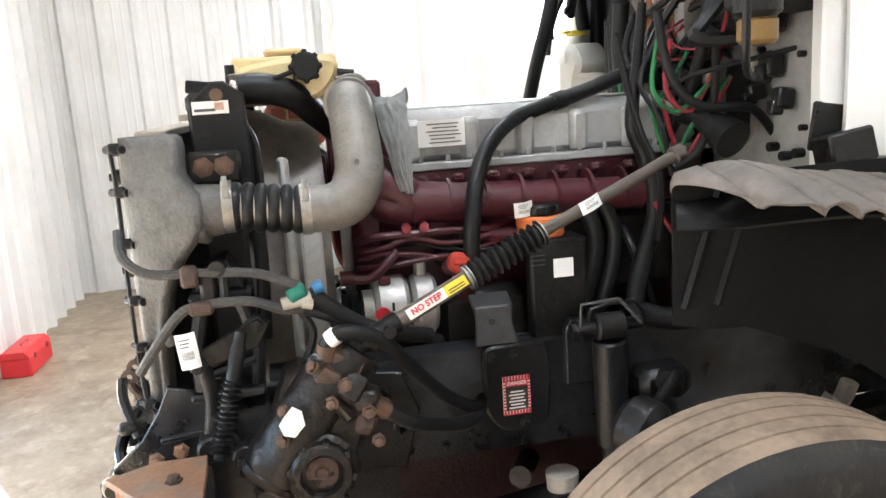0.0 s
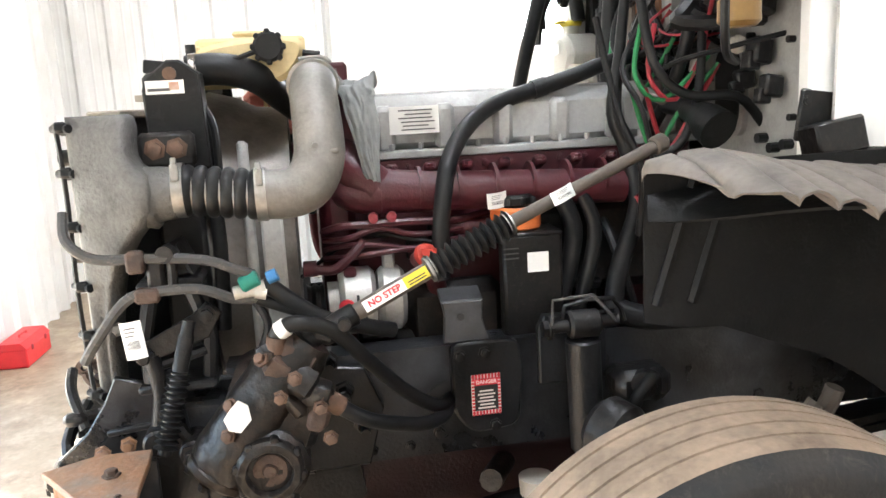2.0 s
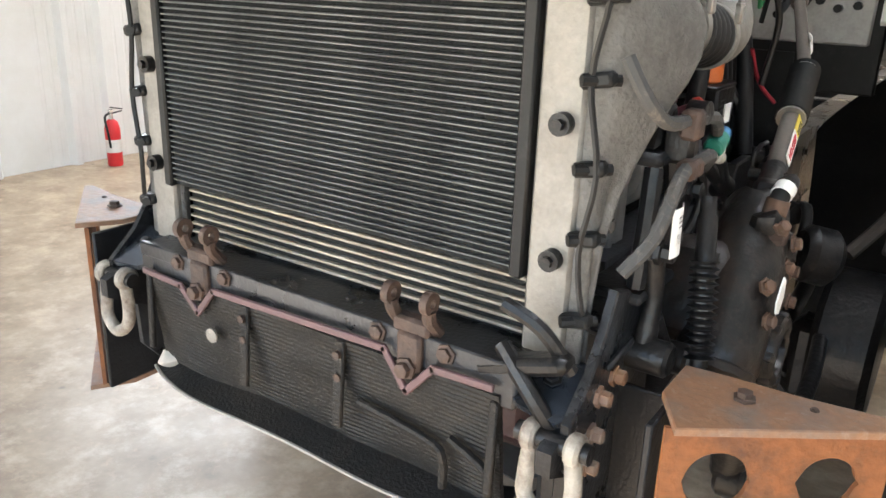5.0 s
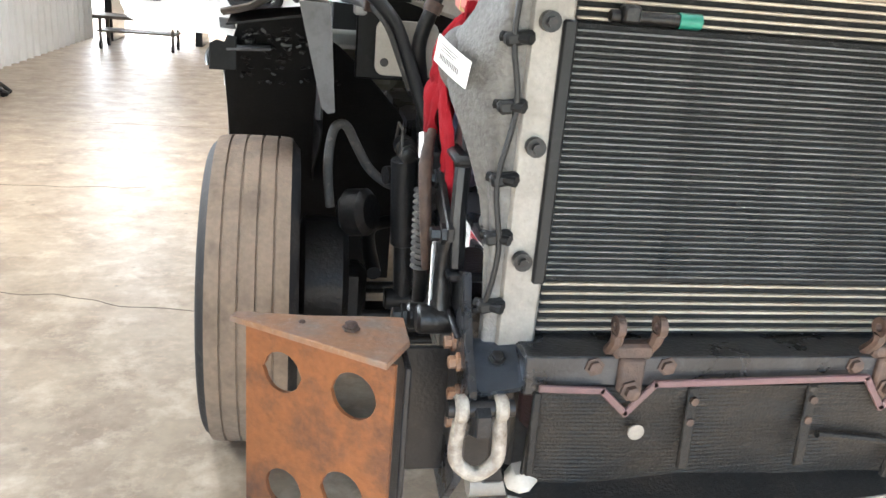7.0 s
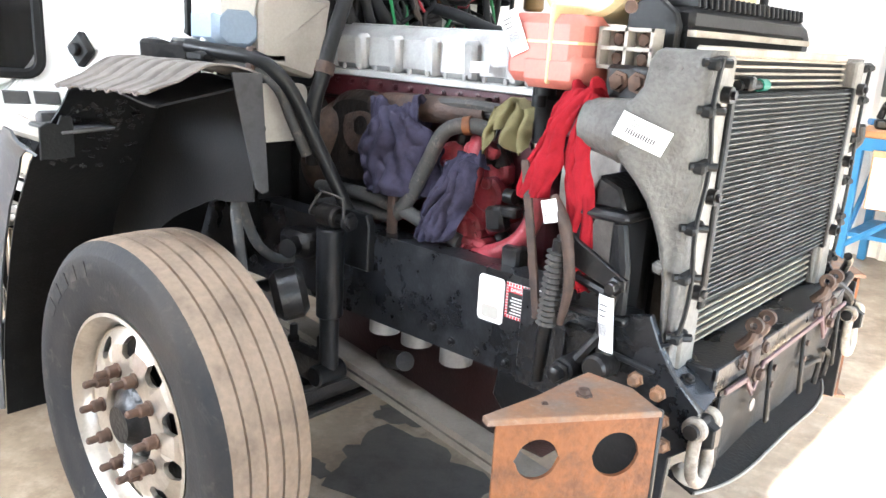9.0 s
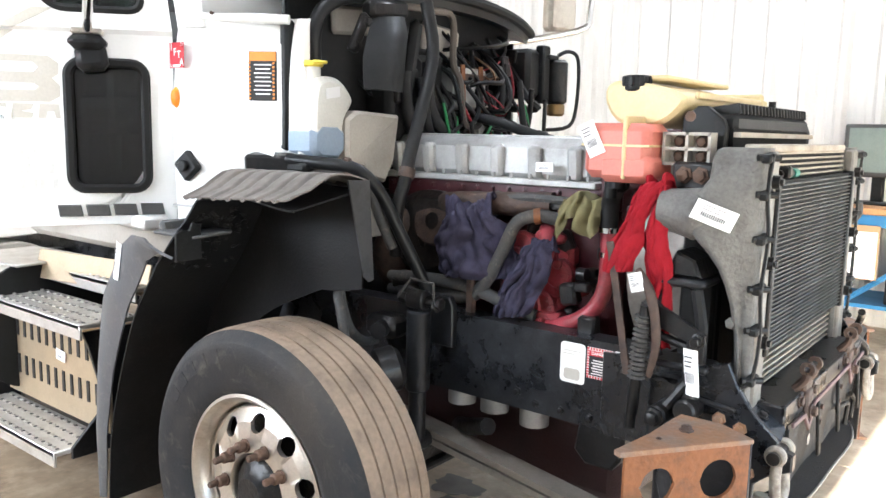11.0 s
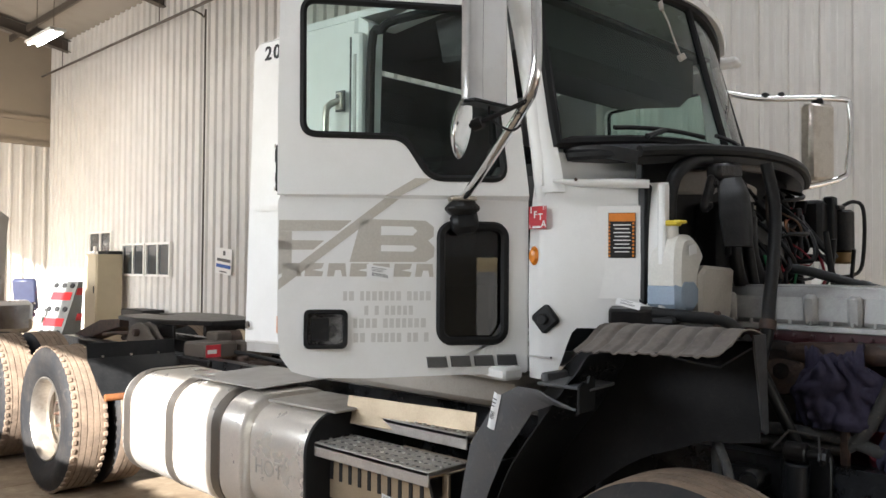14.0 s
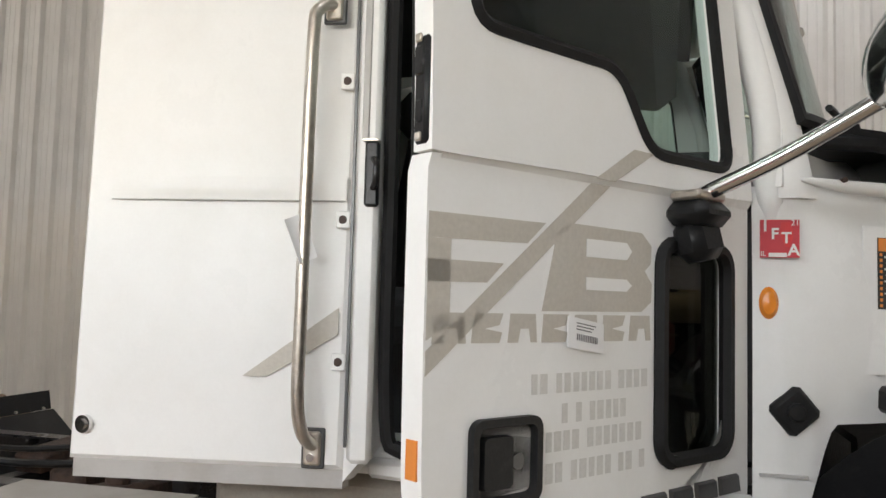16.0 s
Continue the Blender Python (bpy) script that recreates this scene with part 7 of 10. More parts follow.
part("tie_rod", G().tube([(-0.7, -1.32, 0.42), (0.7, -1.32, 0.42)], 0.022, 10, True, 1).tube([(-0.72, -0.3, 0.54), (-0.75, -0.7, 0.55), (-0.72, -1.05, 0.6)], 0.02, 10), greasy_black, truck)
part("sway_bar", G().tube([(0.60, -1.2, 0.52), (0.60, -1.5, 0.57), (0.52, -1.62, 0.58), (0.3, -1.64, 0.58), (-0.3, -1.64, 0.58), (-0.52, -1.62, 0.58), (-0.60, -1.5, 0.57), (-0.60, -1.2, 0.52)], 0.026, 12), frame_black, truck, "black anti-roll bar")
part("cross_member", G().prism([(-0.28, 0.60), (-0.26, 0.72), (-0.42, 0.72), (-0.44, 0.60), (-0.40, 0.56), (-0.31, 0.56)], "x", -0.40, 0.40, 0.01), frame_black, truck, "black engine cross member")
part("bell_housing", G().lathe([(0.30, 0.0), (0.31, 0.03), (0.29, 0.08), (0.22, 0.22), (0.2, 0.24)], pose(0, -1.42, 0.86, 90, 0, 0), 28), greasy_black, truck)
part("transmission", G().box((0.0, -1.8, 0.85), (0.5, 0.7, 0.55), ch=0.1), greasy_black, truck)
part("lower_strut", G().tube([(0.42, -0.75, 0.60), (0.2, -1.0, 0.5), (-0.42, -0.75, 0.6)], 0.03, 10).tube([(-0.42, -0.85, 0.52), (-0.3, -1.15, 0.44)], 0.022, 8), greasy_black, truck)
part("air_valve", G().mark().box((0.5, -1.14, 0.9), (0.1, 0.14, 0.08), ch=0.02).cyl((0.54, -1.12, 0.9), (0.59, -1.1, 0.9), 0.03, 12).mark().box((-0.52, -1.1, 0.86), (0.1, 0.14, 0.08), ch=0.02).cyl((-0.57, -1.1, 0.88), (-0.6, -1.08, 0.88), 0.03, 12), greasy_black, truck)
part("white_cup", G().cyl((-0.400, -0.873, 0.586), (-0.400, -0.875, 0.485), 0.045, 18, 0.04), beige_plastic, truck, "pale plastic drain cup")

# ---- wheels ----


def build_tyre(w, R, grooves):
    """Tyre profile about local z, outer face at +w/2."""
    h = w / 2
    prof = [(0.288, -h * 0.72), (0.31, -h * 0.86), (0.40, -h * 0.99), (0.46, -h * 0.97), (R - 0.022, -h * 0.86), (R - 0.008, -h * 0.80)]
    tread = [(R - 0.008, -h * 0.80), (R - 0.004, -h * 0.72)]
    for gx in grooves:
        c = gx * h
        d = R - 0.003 * abs(gx)
        tread += [(d, c - 0.0038), (d - 0.008, c - 0.0022), (d - 0.008, c + 0.0022), (d, c + 0.0038)]
    tread += [(R - 0.004, h * 0.72), (R - 0.008, h * 0.80)]
    outer = [(R - 0.008, h * 0.80), (R - 0.022, h * 0.86), (R - 0.03, h * 0.925), (0.46, h * 0.97), (0.455, h * 0.985), (0.40, h * 0.99), (0.395, h * 0.975), (0.345, h * 0.955), (0.31, h * 0.86), (0.288, h * 0.72)]
    return prof, tread, outer


def wheel(name, x, y, side, deep=False, label="", hub=True, R=0.515, yaw=0.0):
    """A wheel at (x, y); side: the sign of x to which its outer face looks; yaw: its steering angle."""
    m = pose(x, y, R, 0, 90 * side, yaw)
    p, t, o = build_tyre(0.285, R, (-0.5, -0.17, 0.17, 0.5) if not deep else (-0.45, -0.15, 0.15, 0.45))
    ob = part(name, G().lathe([(0.21, -0.02), (0.284, -0.02), (0.284, 0.02), (0.21, 0.02)], m, 20), rim_alu, truck, label)
    part("sidewall", G().lathe(p, m, 64).lathe(o, m, 64), tyre_rubber, ob)
    tr = G().lathe(t, m, 72)
    part("tread", tr, tread_rubber, ob, "dusty brown worn tread")
    if deep and hub:
        # open shoulder lugs of a drive tyre
        lug = G()
        for k in range(52):
            for q in (-0.104, 0.104):
                lug.mark().box((0, 0, 0), (0.016, 0.036, 0.03), ch=0.004)
                mm = m @ pose(0, 0, 0, 0, 0, 360 * k / 52 + (3.4 if q > 0 else 0))
                for v in range(lug.marks[-1][0], len(lug.v)):
                    lug.v[v] = mm @ (lug.v[v] + Vector((R - 0.003, 0, q)))
        lug.marks = []
        tagged(part("tread_lug", lug, tread_rubber, ob), kind="stuff")
    # raised bars where the tyre is lettered
    if not deep:
        bar = G()
        for k in range(5):
            a = radians(200 + 9 * k)
            q = [m @ Vector((rr * math.cos(a + da), rr * math.sin(a + da), 0.1385)) for rr, da in ((0.402, -0.05), (0.402, 0.05), (0.444, 0.045), (0.444, -0.045))]
            nx = m.to_3x3() @ Vector((0, 0, 0.004))
            bar.mark().add(q + [v + nx for v in q], [(0, 1, 2, 3), (4, 7, 6, 5), (0, 4, 5, 1), (1, 5, 6, 2), (2, 6, 7, 3), (3, 7, 4, 0)])
        part("raised_bar", bar, tyre_rubber, ob)
    z0 = 0.085 if not deep else -0.075
    # rim: flange, well and a disc with ten round hand holes
    part("rim", G().lathe([(0.30, 0.115), (0.302, 0.122), (0.292, 0.125), (0.283, 0.115), (0.272, 0.10), (0.262, 0.05), (0.255, z0 - 0.005), (0.25, z0 - 0.01)] if not deep else
                          [(0.30, 0.115), (0.302, 0.122), (0.292, 0.125), (0.283, 0.115), (0.27, 0.09), (0.262, 0.0), (0.25, z0 + 0.02), (0.235, z0)], m, 56), rim_alu, ob)
    disc = G()
    n, rc, hr = 120, 0.211, 0.029

    def face(r):
        return z0 - 0.01 + 0.032 * min(1, (0.252 - r) / 0.06)
    dn = m.to_3x3() @ Vector((0, 0, -0.014))
    for i in range(n):
        ang = [2 * math.pi * (i + q) / n for q in (0, 1)]
        half = []
        for a in ang:
            dlt = (a + math.pi / 10) % (math.pi / 5) - math.pi / 10
            half.append(math.sqrt(max(hr * hr - (rc * dlt) ** 2, 0)))
        for lo, hi in (((0.165, 0.165), (rc - half[0], rc - half[1])), ((rc + half[0], rc + half[1]), (0.252, 0.252))):
            q = [m @ Vector((r * math.cos(a), r * math.sin(a), face(r))) for r, a in ((lo[0], ang[0]), (lo[1], ang[1]), (hi[1], ang[1]), (hi[0], ang[0]))]
            disc.add(q + [v + dn for v in q], [(0, 1, 2, 3), (4, 7, 6, 5), (0, 4, 5, 1), (1, 5, 6, 2), (2, 6, 7, 3), (3, 7, 4, 0)])
    part("disc", disc, rim_alu, ob, weld=True)
    part("disc_face", G().lathe([(0.166, z0 + 0.0225), (0.12, z0 + 0.0225), (0.112, z0 + 0.01), (0.112, z0 - 0.01), (0.165, z0 - 0.01)], m, 40), rim_alu, ob)
    part("drum_face", G().lathe([(0.0, z0 - 0.035), (0.25, z0 - 0.035)], m, 30), greasy_black, ob)
    if hub:
        part("hub", G().lathe([(0.0, z0 + 0.05), (0.05, z0 + 0.05), (0.062, z0 + 0.03), (0.085, z0 + 0.02), (0.10, z0 + 0.01), (0.112, z0 - 0.01)], m, 28), greasy_black, ob)
        for k in range(10):
            a = radians(36 * k + 18)
            c = Vector((0.1425 * math.cos(a), 0.1425 * math.sin(a), z0 + 0.02))
            g = G().lathe([(0.021, 0.0), (0.021, 0.008), (0.0172, 0.009), (0.0172, 0.032), (0.014, 0.035), (0.0105, 0.0355), (0.0105, 0.062), (0.007, 0.066), (0.0, 0.066)], m @ Matrix.Translation(c), 12)
            part("wheel_nut", g, nut_rust, ob)
    return ob


wheel("front_wheel", 1.0, -1.11, 1, label="front wheel with a dusty tyre and polished aluminium rim", R=0.501, yaw=0.3)
wheel("front_wheel", -1.09, -1.04, -1, label="front wheel with a dusty tyre and polished aluminium rim", R=0.502, yaw=0.0)
for s in (1, -1):
    for y in (-6.0, -7.4):
        wheel("rear_wheel", 1.06 * s, y, s, True, "outer dual wheel with deep-dish rim", True, 0.52)
        wheel("rear_wheel", 0.73 * s, y, s, True, "inner dual wheel", False, 0.52)
part("rear_axle", G().cyl((-1, -6.0, 0.52), (1, -6.0, 0.52), 0.09, 16).cyl((-1, -7.4, 0.52), (1, -7.4, 0.52), 0.09, 16), greasy_black, truck)
for s in (1, -1):
    # sloping splash panel before the tandem, its top bent upright
    qf = part("splash_panel", G().sheet(lambda u, v: ((0.48 + 0.62 * v) * s, -5.45 + 0.30 * u - 0.03 * v + 0.012 * math.sin(3 * u + 2 * v), 0.985 - 0.235 * u), 10, 6, 0.008), black_plastic, truck, "black splash panel with a bent top edge")
    part("top_flange", G().sheet(lambda u, v: ((0.47 + 0.62 * v) * s, -5.455 - 0.02 * u - 0.03 * v, 0.984 + 0.106 * u), 4, 6, 0.008), black_plastic, qf)
    for k in range(3):
        part("rivet", G().cyl(((0.6 + 0.2 * k) * s, -5.455, 1.0), ((0.6 + 0.2 * k) * s, -5.443, 1.0), 0.008, 8), rim_alu, qf)
    part("mount_tube", G().tube([(0.45 * s, -5.13, 0.76), (1.10 * s, -5.16, 0.76)], 0.024, 12, True, 1), rust, qf)

# oil dripped on the floor under the engine
oil_film = mat("oil_film", (0.085, 0.074, 0.062), 0.42, dirt=(0.035, 0.03, 0.026), dirt_amount=0.8, scale=7, bump=0.05, vary=0.2)
random.seed(47)
for cx, cy, rx, ry in ((0.12, -1.0, 0.24, 0.30), (-0.18, -1.32, 0.09, 0.12), (0.36, -1.24, 0.05, 0.07)):
    ph, am = random.uniform(0, 6), random.uniform(0.12, 0.22)
    rim = []
    for k in range(36):
        a = 2 * math.pi * k / 36
        q = 1 + am * math.sin(3 * a + ph) + 0.10 * math.sin(7 * a + 2 * ph) + 0.05 * math.sin(13 * a)
        rim.append((cx + rx * q * math.cos(a), cy + ry * q * math.sin(a)))
    single("oil_stain", G().prism(rim, "z", 0.001, 0.004), oil_film, "dark oil stain soaked into the concrete floor", "stain", group="oil stains under the truck")

# ---- bumper brackets, tow hooks, lower screen ----
for s in (1, -1):
    top = [(0.706 * s, 0.19), (0.985 * s, -0.01), (0.975 * s, -0.03), (0.83 * s, -0.012), (0.72 * s, -0.01), (0.655 * s, -0.005), (0.655 * s, 0.10)]
    br = part("bumper_bracket", G().prism(top, "z", 0.878, 0.89, 0.002), rust_top, truck, "rusty steel bumper bracket with round holes")
    # hanging plate with four holes, along the outer edge of the top
    a, b2 = Vector((0.69 * s, 0.178, 0)), Vector((0.955 * s, -0.012, 0))
    e = (b2 - a).normalized()
    nrm = Vector((-e.y, e.x, 0)) * s
    L = (b2 - a).length
    W, H = L, 0.52
    holes = [(0.25, 0.085, 0.047), (0.74, 0.085, 0.042), (0.30, 0.30, 0.046), (0.72, 0.34, 0.042)]
    g = G()
    # build the plate as columns split at the holes, so that the edges stay round
    cells_u = [k / 60 for k in range(61)]
    for k in range(60):
        u0, u1 = cells_u[k], cells_u[k + 1]
        um = (u0 + u1) / 2 * W
        cuts0, cuts1 = [0.0], [0.0]
        for hu, hw, hr in sorted(holes, key=lambda q: q[1]):
            d0, d1 = abs(u0 * W - hu * W), abs(u1 * W - hu * W)
            if d0 < hr or d1 < hr:
                y0, y1 = math.sqrt(max(hr * hr - d0 * d0, 0)), math.sqrt(max(hr * hr - d1 * d1, 0))
                cuts0 += [hw - y0, hw + y0]
                cuts1 += [hw - y1, hw + y1]
        low = 0.405
        cuts0.append(low)
        cuts1.append(low)
        for j in range(0, len(cuts0), 2):
            q = [a + e * (u0 * W) + Vector((0, 0, 0.878 - cuts0[j])), a + e * (u1 * W) + Vector((0, 0, 0.878 - cuts1[j])), a + e * (u1 * W) + Vector((0, 0, 0.878 - cuts1[j + 1])), a + e * (u0 * W) + Vector((0, 0, 0.878 - cuts0[j + 1]))]
            g.add(q + [v - nrm * 0.009 for v in q], [(0, 1, 2, 3), (4, 7, 6, 5), (0, 4, 5, 1), (1, 5, 6, 2), (2, 6, 7, 3), (3, 7, 4, 0)])
    part("face_plate", g, rust, br, "orange rusted plate with four holes", weld=True)
    part("bottom_plate", G().prism([(x, y + 0.012) for x, y in top], "z", 0.463, 0.475, 0.002), rust_top, br, "scraped rusty bottom flange")
    part("back_plate", G().box((0.665 * s, 0.08, 0.672), (0.012, 0.19, 0.4), (0, 0, 0), 0.003).box((0.56 * s, 0.02, 0.70), (0.2, 0.012, 0.28), ch=0.003), frame_black, br)
    part("nut", G().bolt((0.76 * s, 0.05, 0.89), (0, 0, 1), 0.012, 0.014).bolt((0.85 * s, 0.02, 0.89), (0, 0, 1), 0.005, 0.004), rust_dark, br)
    # tow hook
    hx, hy = 0.537 * s, 0.21
    g = G().tube([(hx - 0.034, hy, 0.80), (hx - 0.040, hy, 0.745), (hx - 0.036, hy + 0.004, 0.705), (hx, hy + 0.006, 0.680), (hx + 0.036, hy + 0.004, 0.705), (hx + 0.040, hy, 0.745), (hx + 0.034, hy, 0.80)], 0.0135, 14, True, 5)
    hook = part("tow_shackle", g, hook_white, truck, "worn white tow shackle")
    part("shackle_pin", G().cyl((hx - 0.06, hy - 0.004, 0.81), (hx + 0.06, hy - 0.004, 0.81), 0.016, 14), greasy_black, hook, "black shackle pin")
    for q in (-1, 1):
        part("shackle_ear", G().cyl((hx + q * 0.024, hy - 0.004, 0.81), (hx + q * 0.048, hy - 0.004, 0.81), 0.026, 18, ch=0.005), hook_white, hook)
    part("shackle_mount", G().prism([(0.10, 0.70), (0.24, 0.77), (0.24, 0.81), (0.18, 0.835), (0.08, 0.835)], "x", hx - 0.014, hx + 0.014, 0.004), frame_black, hook)
    # angled mounting plate with three bolts
    top = [Vector((0.556 * s, 0.10, 0.897)), Vector((0.365 * s, 0.125, 0.897)), Vector((0.40 * s, 0.165, 0.872)), Vector((0.468 * s, 0.198, 0.846)), Vector((0.538 * s, 0.208, 0.842)), Vector((0.556 * s, 0.19, 0.85))]
    low = [p + Vector((0, -0.005, -0.011)) for p in top]
    pl = part("mount_plate", G().rings([low, top]), gloss_black, truck, "sloping glossy black gusset with bolts and splatter")
    for q in (0.501, 0.447, 0.40):
        part("bolt", G().bolt((q * s, 0.148, 0.878), (0, 0.45, 0.9), 0.011, 0.012), greasy_black, pl)
    # rusty fork bracket
    u = 0.262 * s
    g = G()
    for q in (-0.037, 0.037):
        g.tube([(u + q, 0.17, 0.905), (u + q, 0.195, 0.935), (u + q * 1.05, 0.20, 0.955)], 0.012, 8).lathe([(0.008, -0.007), (0.02, -0.007), (0.02, 0.007), (0.008, 0.007), (0.008, -0.007)], pose(u + q * 1.05, 0.20, 0.967, 0, 90, 0), 16)
    g.box((u, 0.185, 0.915), (0.075, 0.03, 0.03), ch=0.006).box((u, 0.19, 0.87), (0.05, 0.03, 0.07), ch=0.006)
    fk = part("fork_bracket", g, rust_dark, truck, "rusty forked bracket")
    part("bolt", G().bolt((u, 0.205, 0.843), (0, 1, 0), 0.014, 0.02).bolt((u + 0.07, 0.193, 0.885), (0, 1, 0), 0.013, 0.012).bolt((u - 0.07, 0.193, 0.885), (0, 1, 0), 0.013, 0.012), rust_dark, fk)
beam = part("bumper_beam", G().box((0, 0.125, 0.862), (0.92, 0.135, 0.075), ch=0.005).box((0, 0.186, 0.888), (0.92, 0.014, 0.03), ch=0.003), rail_paint, truck, "black front cross beam")


def lower(u, v):
    x = -0.435 + 0.87 * u
    z = 0.845 - 0.225 * v + 0.008 * math.sin(7 * u) * v
    return (x, 0.197 - 0.03 * v - 0.0011 * math.sin(160 * v) * (0.6 + 0.4 * math.sin(23 * u)) + 0.004 * noise.noise(Vector((x * 6, v * 4, 2.0))), z)


scr = part("lower_screen", G().sheet(lower, 30, 110, 0.01), screen_black, truck, "muddy black lower air screen")
tri = G()
pts = [(0.43, 0.848), (0.315, 0.843), (0.265, 0.795), (0.215, 0.855), (-0.215, 0.865), (-0.262, 0.80), (-0.315, 0.858), (-0.425, 0.862)]
for k in range(len(pts) - 1):
    p, q = Vector((pts[k][0], 0.206, pts[k][1])), Vector((pts[k + 1][0], 0.206, pts[k + 1][1]))
    c = (p + q) / 2
    tri.box(c, ((q - p).length + 0.010, 0.008, 0.014), (0, -math.degrees(math.atan2(q.z - p.z, q.x - p.x)), 0), 0.002)
for x in (0.432, -0.427):
    part("end_strip", G().box((x, 0.198, 0.75), (0.016, 0.012, 0.17), (3, 0, 0), 0.003), screen_black, scr)
part("trim_strip", tri, trim_maroon, scr, "maroon edge strip")
for x in (0.133, -0.111):
    g = G().box((x, 0.204, 0.76), (0.022, 0.01, 0.17), (4, 0, 0), 0.003)
    part("strap", g, screen_black, scr)
    part("rivet", G().mark().cyl((x, 0.206, 0.82), (x, 0.213, 0.82), 0.008, 10).mark().cyl((x, 0.205, 0.775), (x, 0.211, 0.775), 0.008, 10), rust_dark, scr)
part("hole", G().cyl((0.234, 0.2, 0.752), (0.234, 0.203, 0.752), 0.016, 16), elbow_alu, scr)
g = G()
for x0, x1 in ((-0.15, -0.33), (-0.345, -0.42)):
    g.tube([(x0, 0.195, 0.735), (x1 + 0.03, 0.194, 0.715), (x1, 0.192, 0.69), (x1, 0.188, 0.63)], 0.008, 8)
part("moulding", g, screen_black, scr)
part("air_dam", G().sheet(lambda u, v: (-0.44 + 0.90 * u, 0.16 + 0.07 * v - 0.05 * (2 * u - 1) ** 4, 0.632 - 0.025 * v - 0.006 * math.sin(9 * u)), 24, 5, 0.008), screen_black, truck, "sagging muddy black plastic air dam")
part("dam_edge", G().tube([(-0.44 + 0.90 * k / 24, 0.232 - 0.05 * (2 * k / 24 - 1) ** 4, 0.606 - 0.006 * math.sin(9 * k / 24)) for k in range(25)], 0.004, 6), elbow_alu, truck)
part("corner_trim", G().box((0.43, 0.15, 0.622), (0.06, 0.08, 0.045), (0, 14, 0), 0.025), beige_plastic, truck)
part("corner_linkage", G().tube([(-0.42, 0.17, 0.92), (-0.50, 0.2, 0.86), (-0.54, 0.17, 0.78), (-0.55, 0.12, 0.7)], 0.014, 8).box((-0.46, 0.17, 0.9), (0.16, 0.05, 0.03), (0, 18, 0), 0.01).tube([(-0.43, 0.19, 1.0), (-0.49, 0.18, 0.97), (-0.53, 0.15, 0.9)], 0.012, 8), greasy_black, truck)

# ---- inner fender liners ----
for s, y0 in ((1, -0.97), (-1, -0.99)):
    path = [(y0, 1.405), (-1.25, 1.425), (-1.45, 1.40), (-1.62, 1.32), (-1.76, 1.19), (-1.88, 1.0), (-1.97, 0.75), (-2.02, 0.5), (-2.03, 0.24)]
    if s > 0:
        path = [(y0, 1.415), (-1.2, 1.42), (-1.40, 1.395), (-1.47, 1.30), (-1.56, 1.15), (-1.70, 0.96), (-1.80, 0.74), (-1.88, 0.5), (-1.91, 0.24)]

    def curve(u):
        t = u * (len(path) - 1)
        i = min(int(t), len(path) - 2)
        f = t - i
        a, b, c, d4 = [Vector(path[max(0, min(len(path) - 1, i + k))]) for k in (-1, 0, 1, 2)]
        return 0.5 * ((2 * b) + (c - a) * f + (2 * a - 5 * b + 4 * c - d4) * f * f + (3 * b - a - 3 * c + d4) * f ** 3)

    wx0 = 0.80 if s > 0 else 0.815

    def arch(u, v):
        p = curve(u)
        xo = 1.075 + 0.06 * min(1, max(0, u - 0.3) * 5) if s > 0 else 0.83 + 0.23 * min(1, u * 8) + 0.08 * min(u * 1.8, 1)
        wi = wx0 - 0.33 * min(1, max(0, u - 0.35) * 4)
        x = wi + (xo - wi) * v
        return (x * s, p.x, p.y - 0.004 * math.sin(40 * u) * (u < 0.4) - (0.012 if s > 0 else 0.055) - 0.05 * v * max(0, 1 - 2 * u))
    lin_ = part("fender_liner", G().sheet(arch, 48, 8, 0.006), liner_plastic, truck, "black plastic inner fender liner")

    wx = 0.80 if s > 0 else 0.805

    def inner(u, v):
        y = y0 - 0.86 * u
        zt = 1.405 - 1.1 * max(0, u - 0.62) ** 1.4
        zb = 1.094 - 0.02 * math.sin(9 * u) - 0.5 * max(0, u - 0.2)
        return ((wx + 0.012 * math.sin(9 * u)) * s, y, zb + (zt - zb) * v)
    part("inner_wall", G().sheet(inner, 16, 10, 0.006), liner_plastic, lin_)
    if s < 0:
        for k in range(2):
            part("rib", G().tube([(-0.815, y0 - 0.02 - 0.075 * k, 1.13), (-0.815, y0 - 0.10 - 0.075 * k, 1.38)], 0.011, 6, True, 1), liner_plastic, lin_)
    # rippled top flap with a torn scalloped edge
    yA, yB = y0 + 0.005, -1.66

    def flap(u, v):
        y = yA + (yB - yA) * u
        k = u * (7.2 if s > 0 else 9.7)
        rip = -0.014 * math.exp(-((k - round(k)) / (0.13 if s > 0 else 0.07)) ** 2) + 0.004 * noise.noise(Vector((k, v * 3, 1.0)))
        wave = 0.6 + 0.8 * abs(math.sin(math.pi * (k + (0.0 if s > 0 else 0.5)))) ** (0.6 if s > 0 else 2.2)
        if s > 0:
            y = -0.965 - 0.505 * u
            x = 0.79 + 0.30 * v
            z = 1.43 + 0.022 * math.sin(min(1, v / 0.75) * 3.14) - 0.03 * max(0, v - 0.5) / 0.5 - 0.022 * u * v + rip * min(1, 8 * u) - 0.013 * v ** 3 * wave
        else:
            w = min(1.0, u / 0.16)
            w = w * w * (3 - 2 * w)
            x = 0.805 + 0.02 * u + 0.285 * w * v
            z = 1.41 + 0.018 * math.sin(min(1, u / 0.4) * 3.1) - 0.07 * max(0, u - 0.2) + rip - (0.045 + 0.012 * wave) * v ** 1.6 * (0.35 + 0.65 * w)
        return (x * s, y, z)
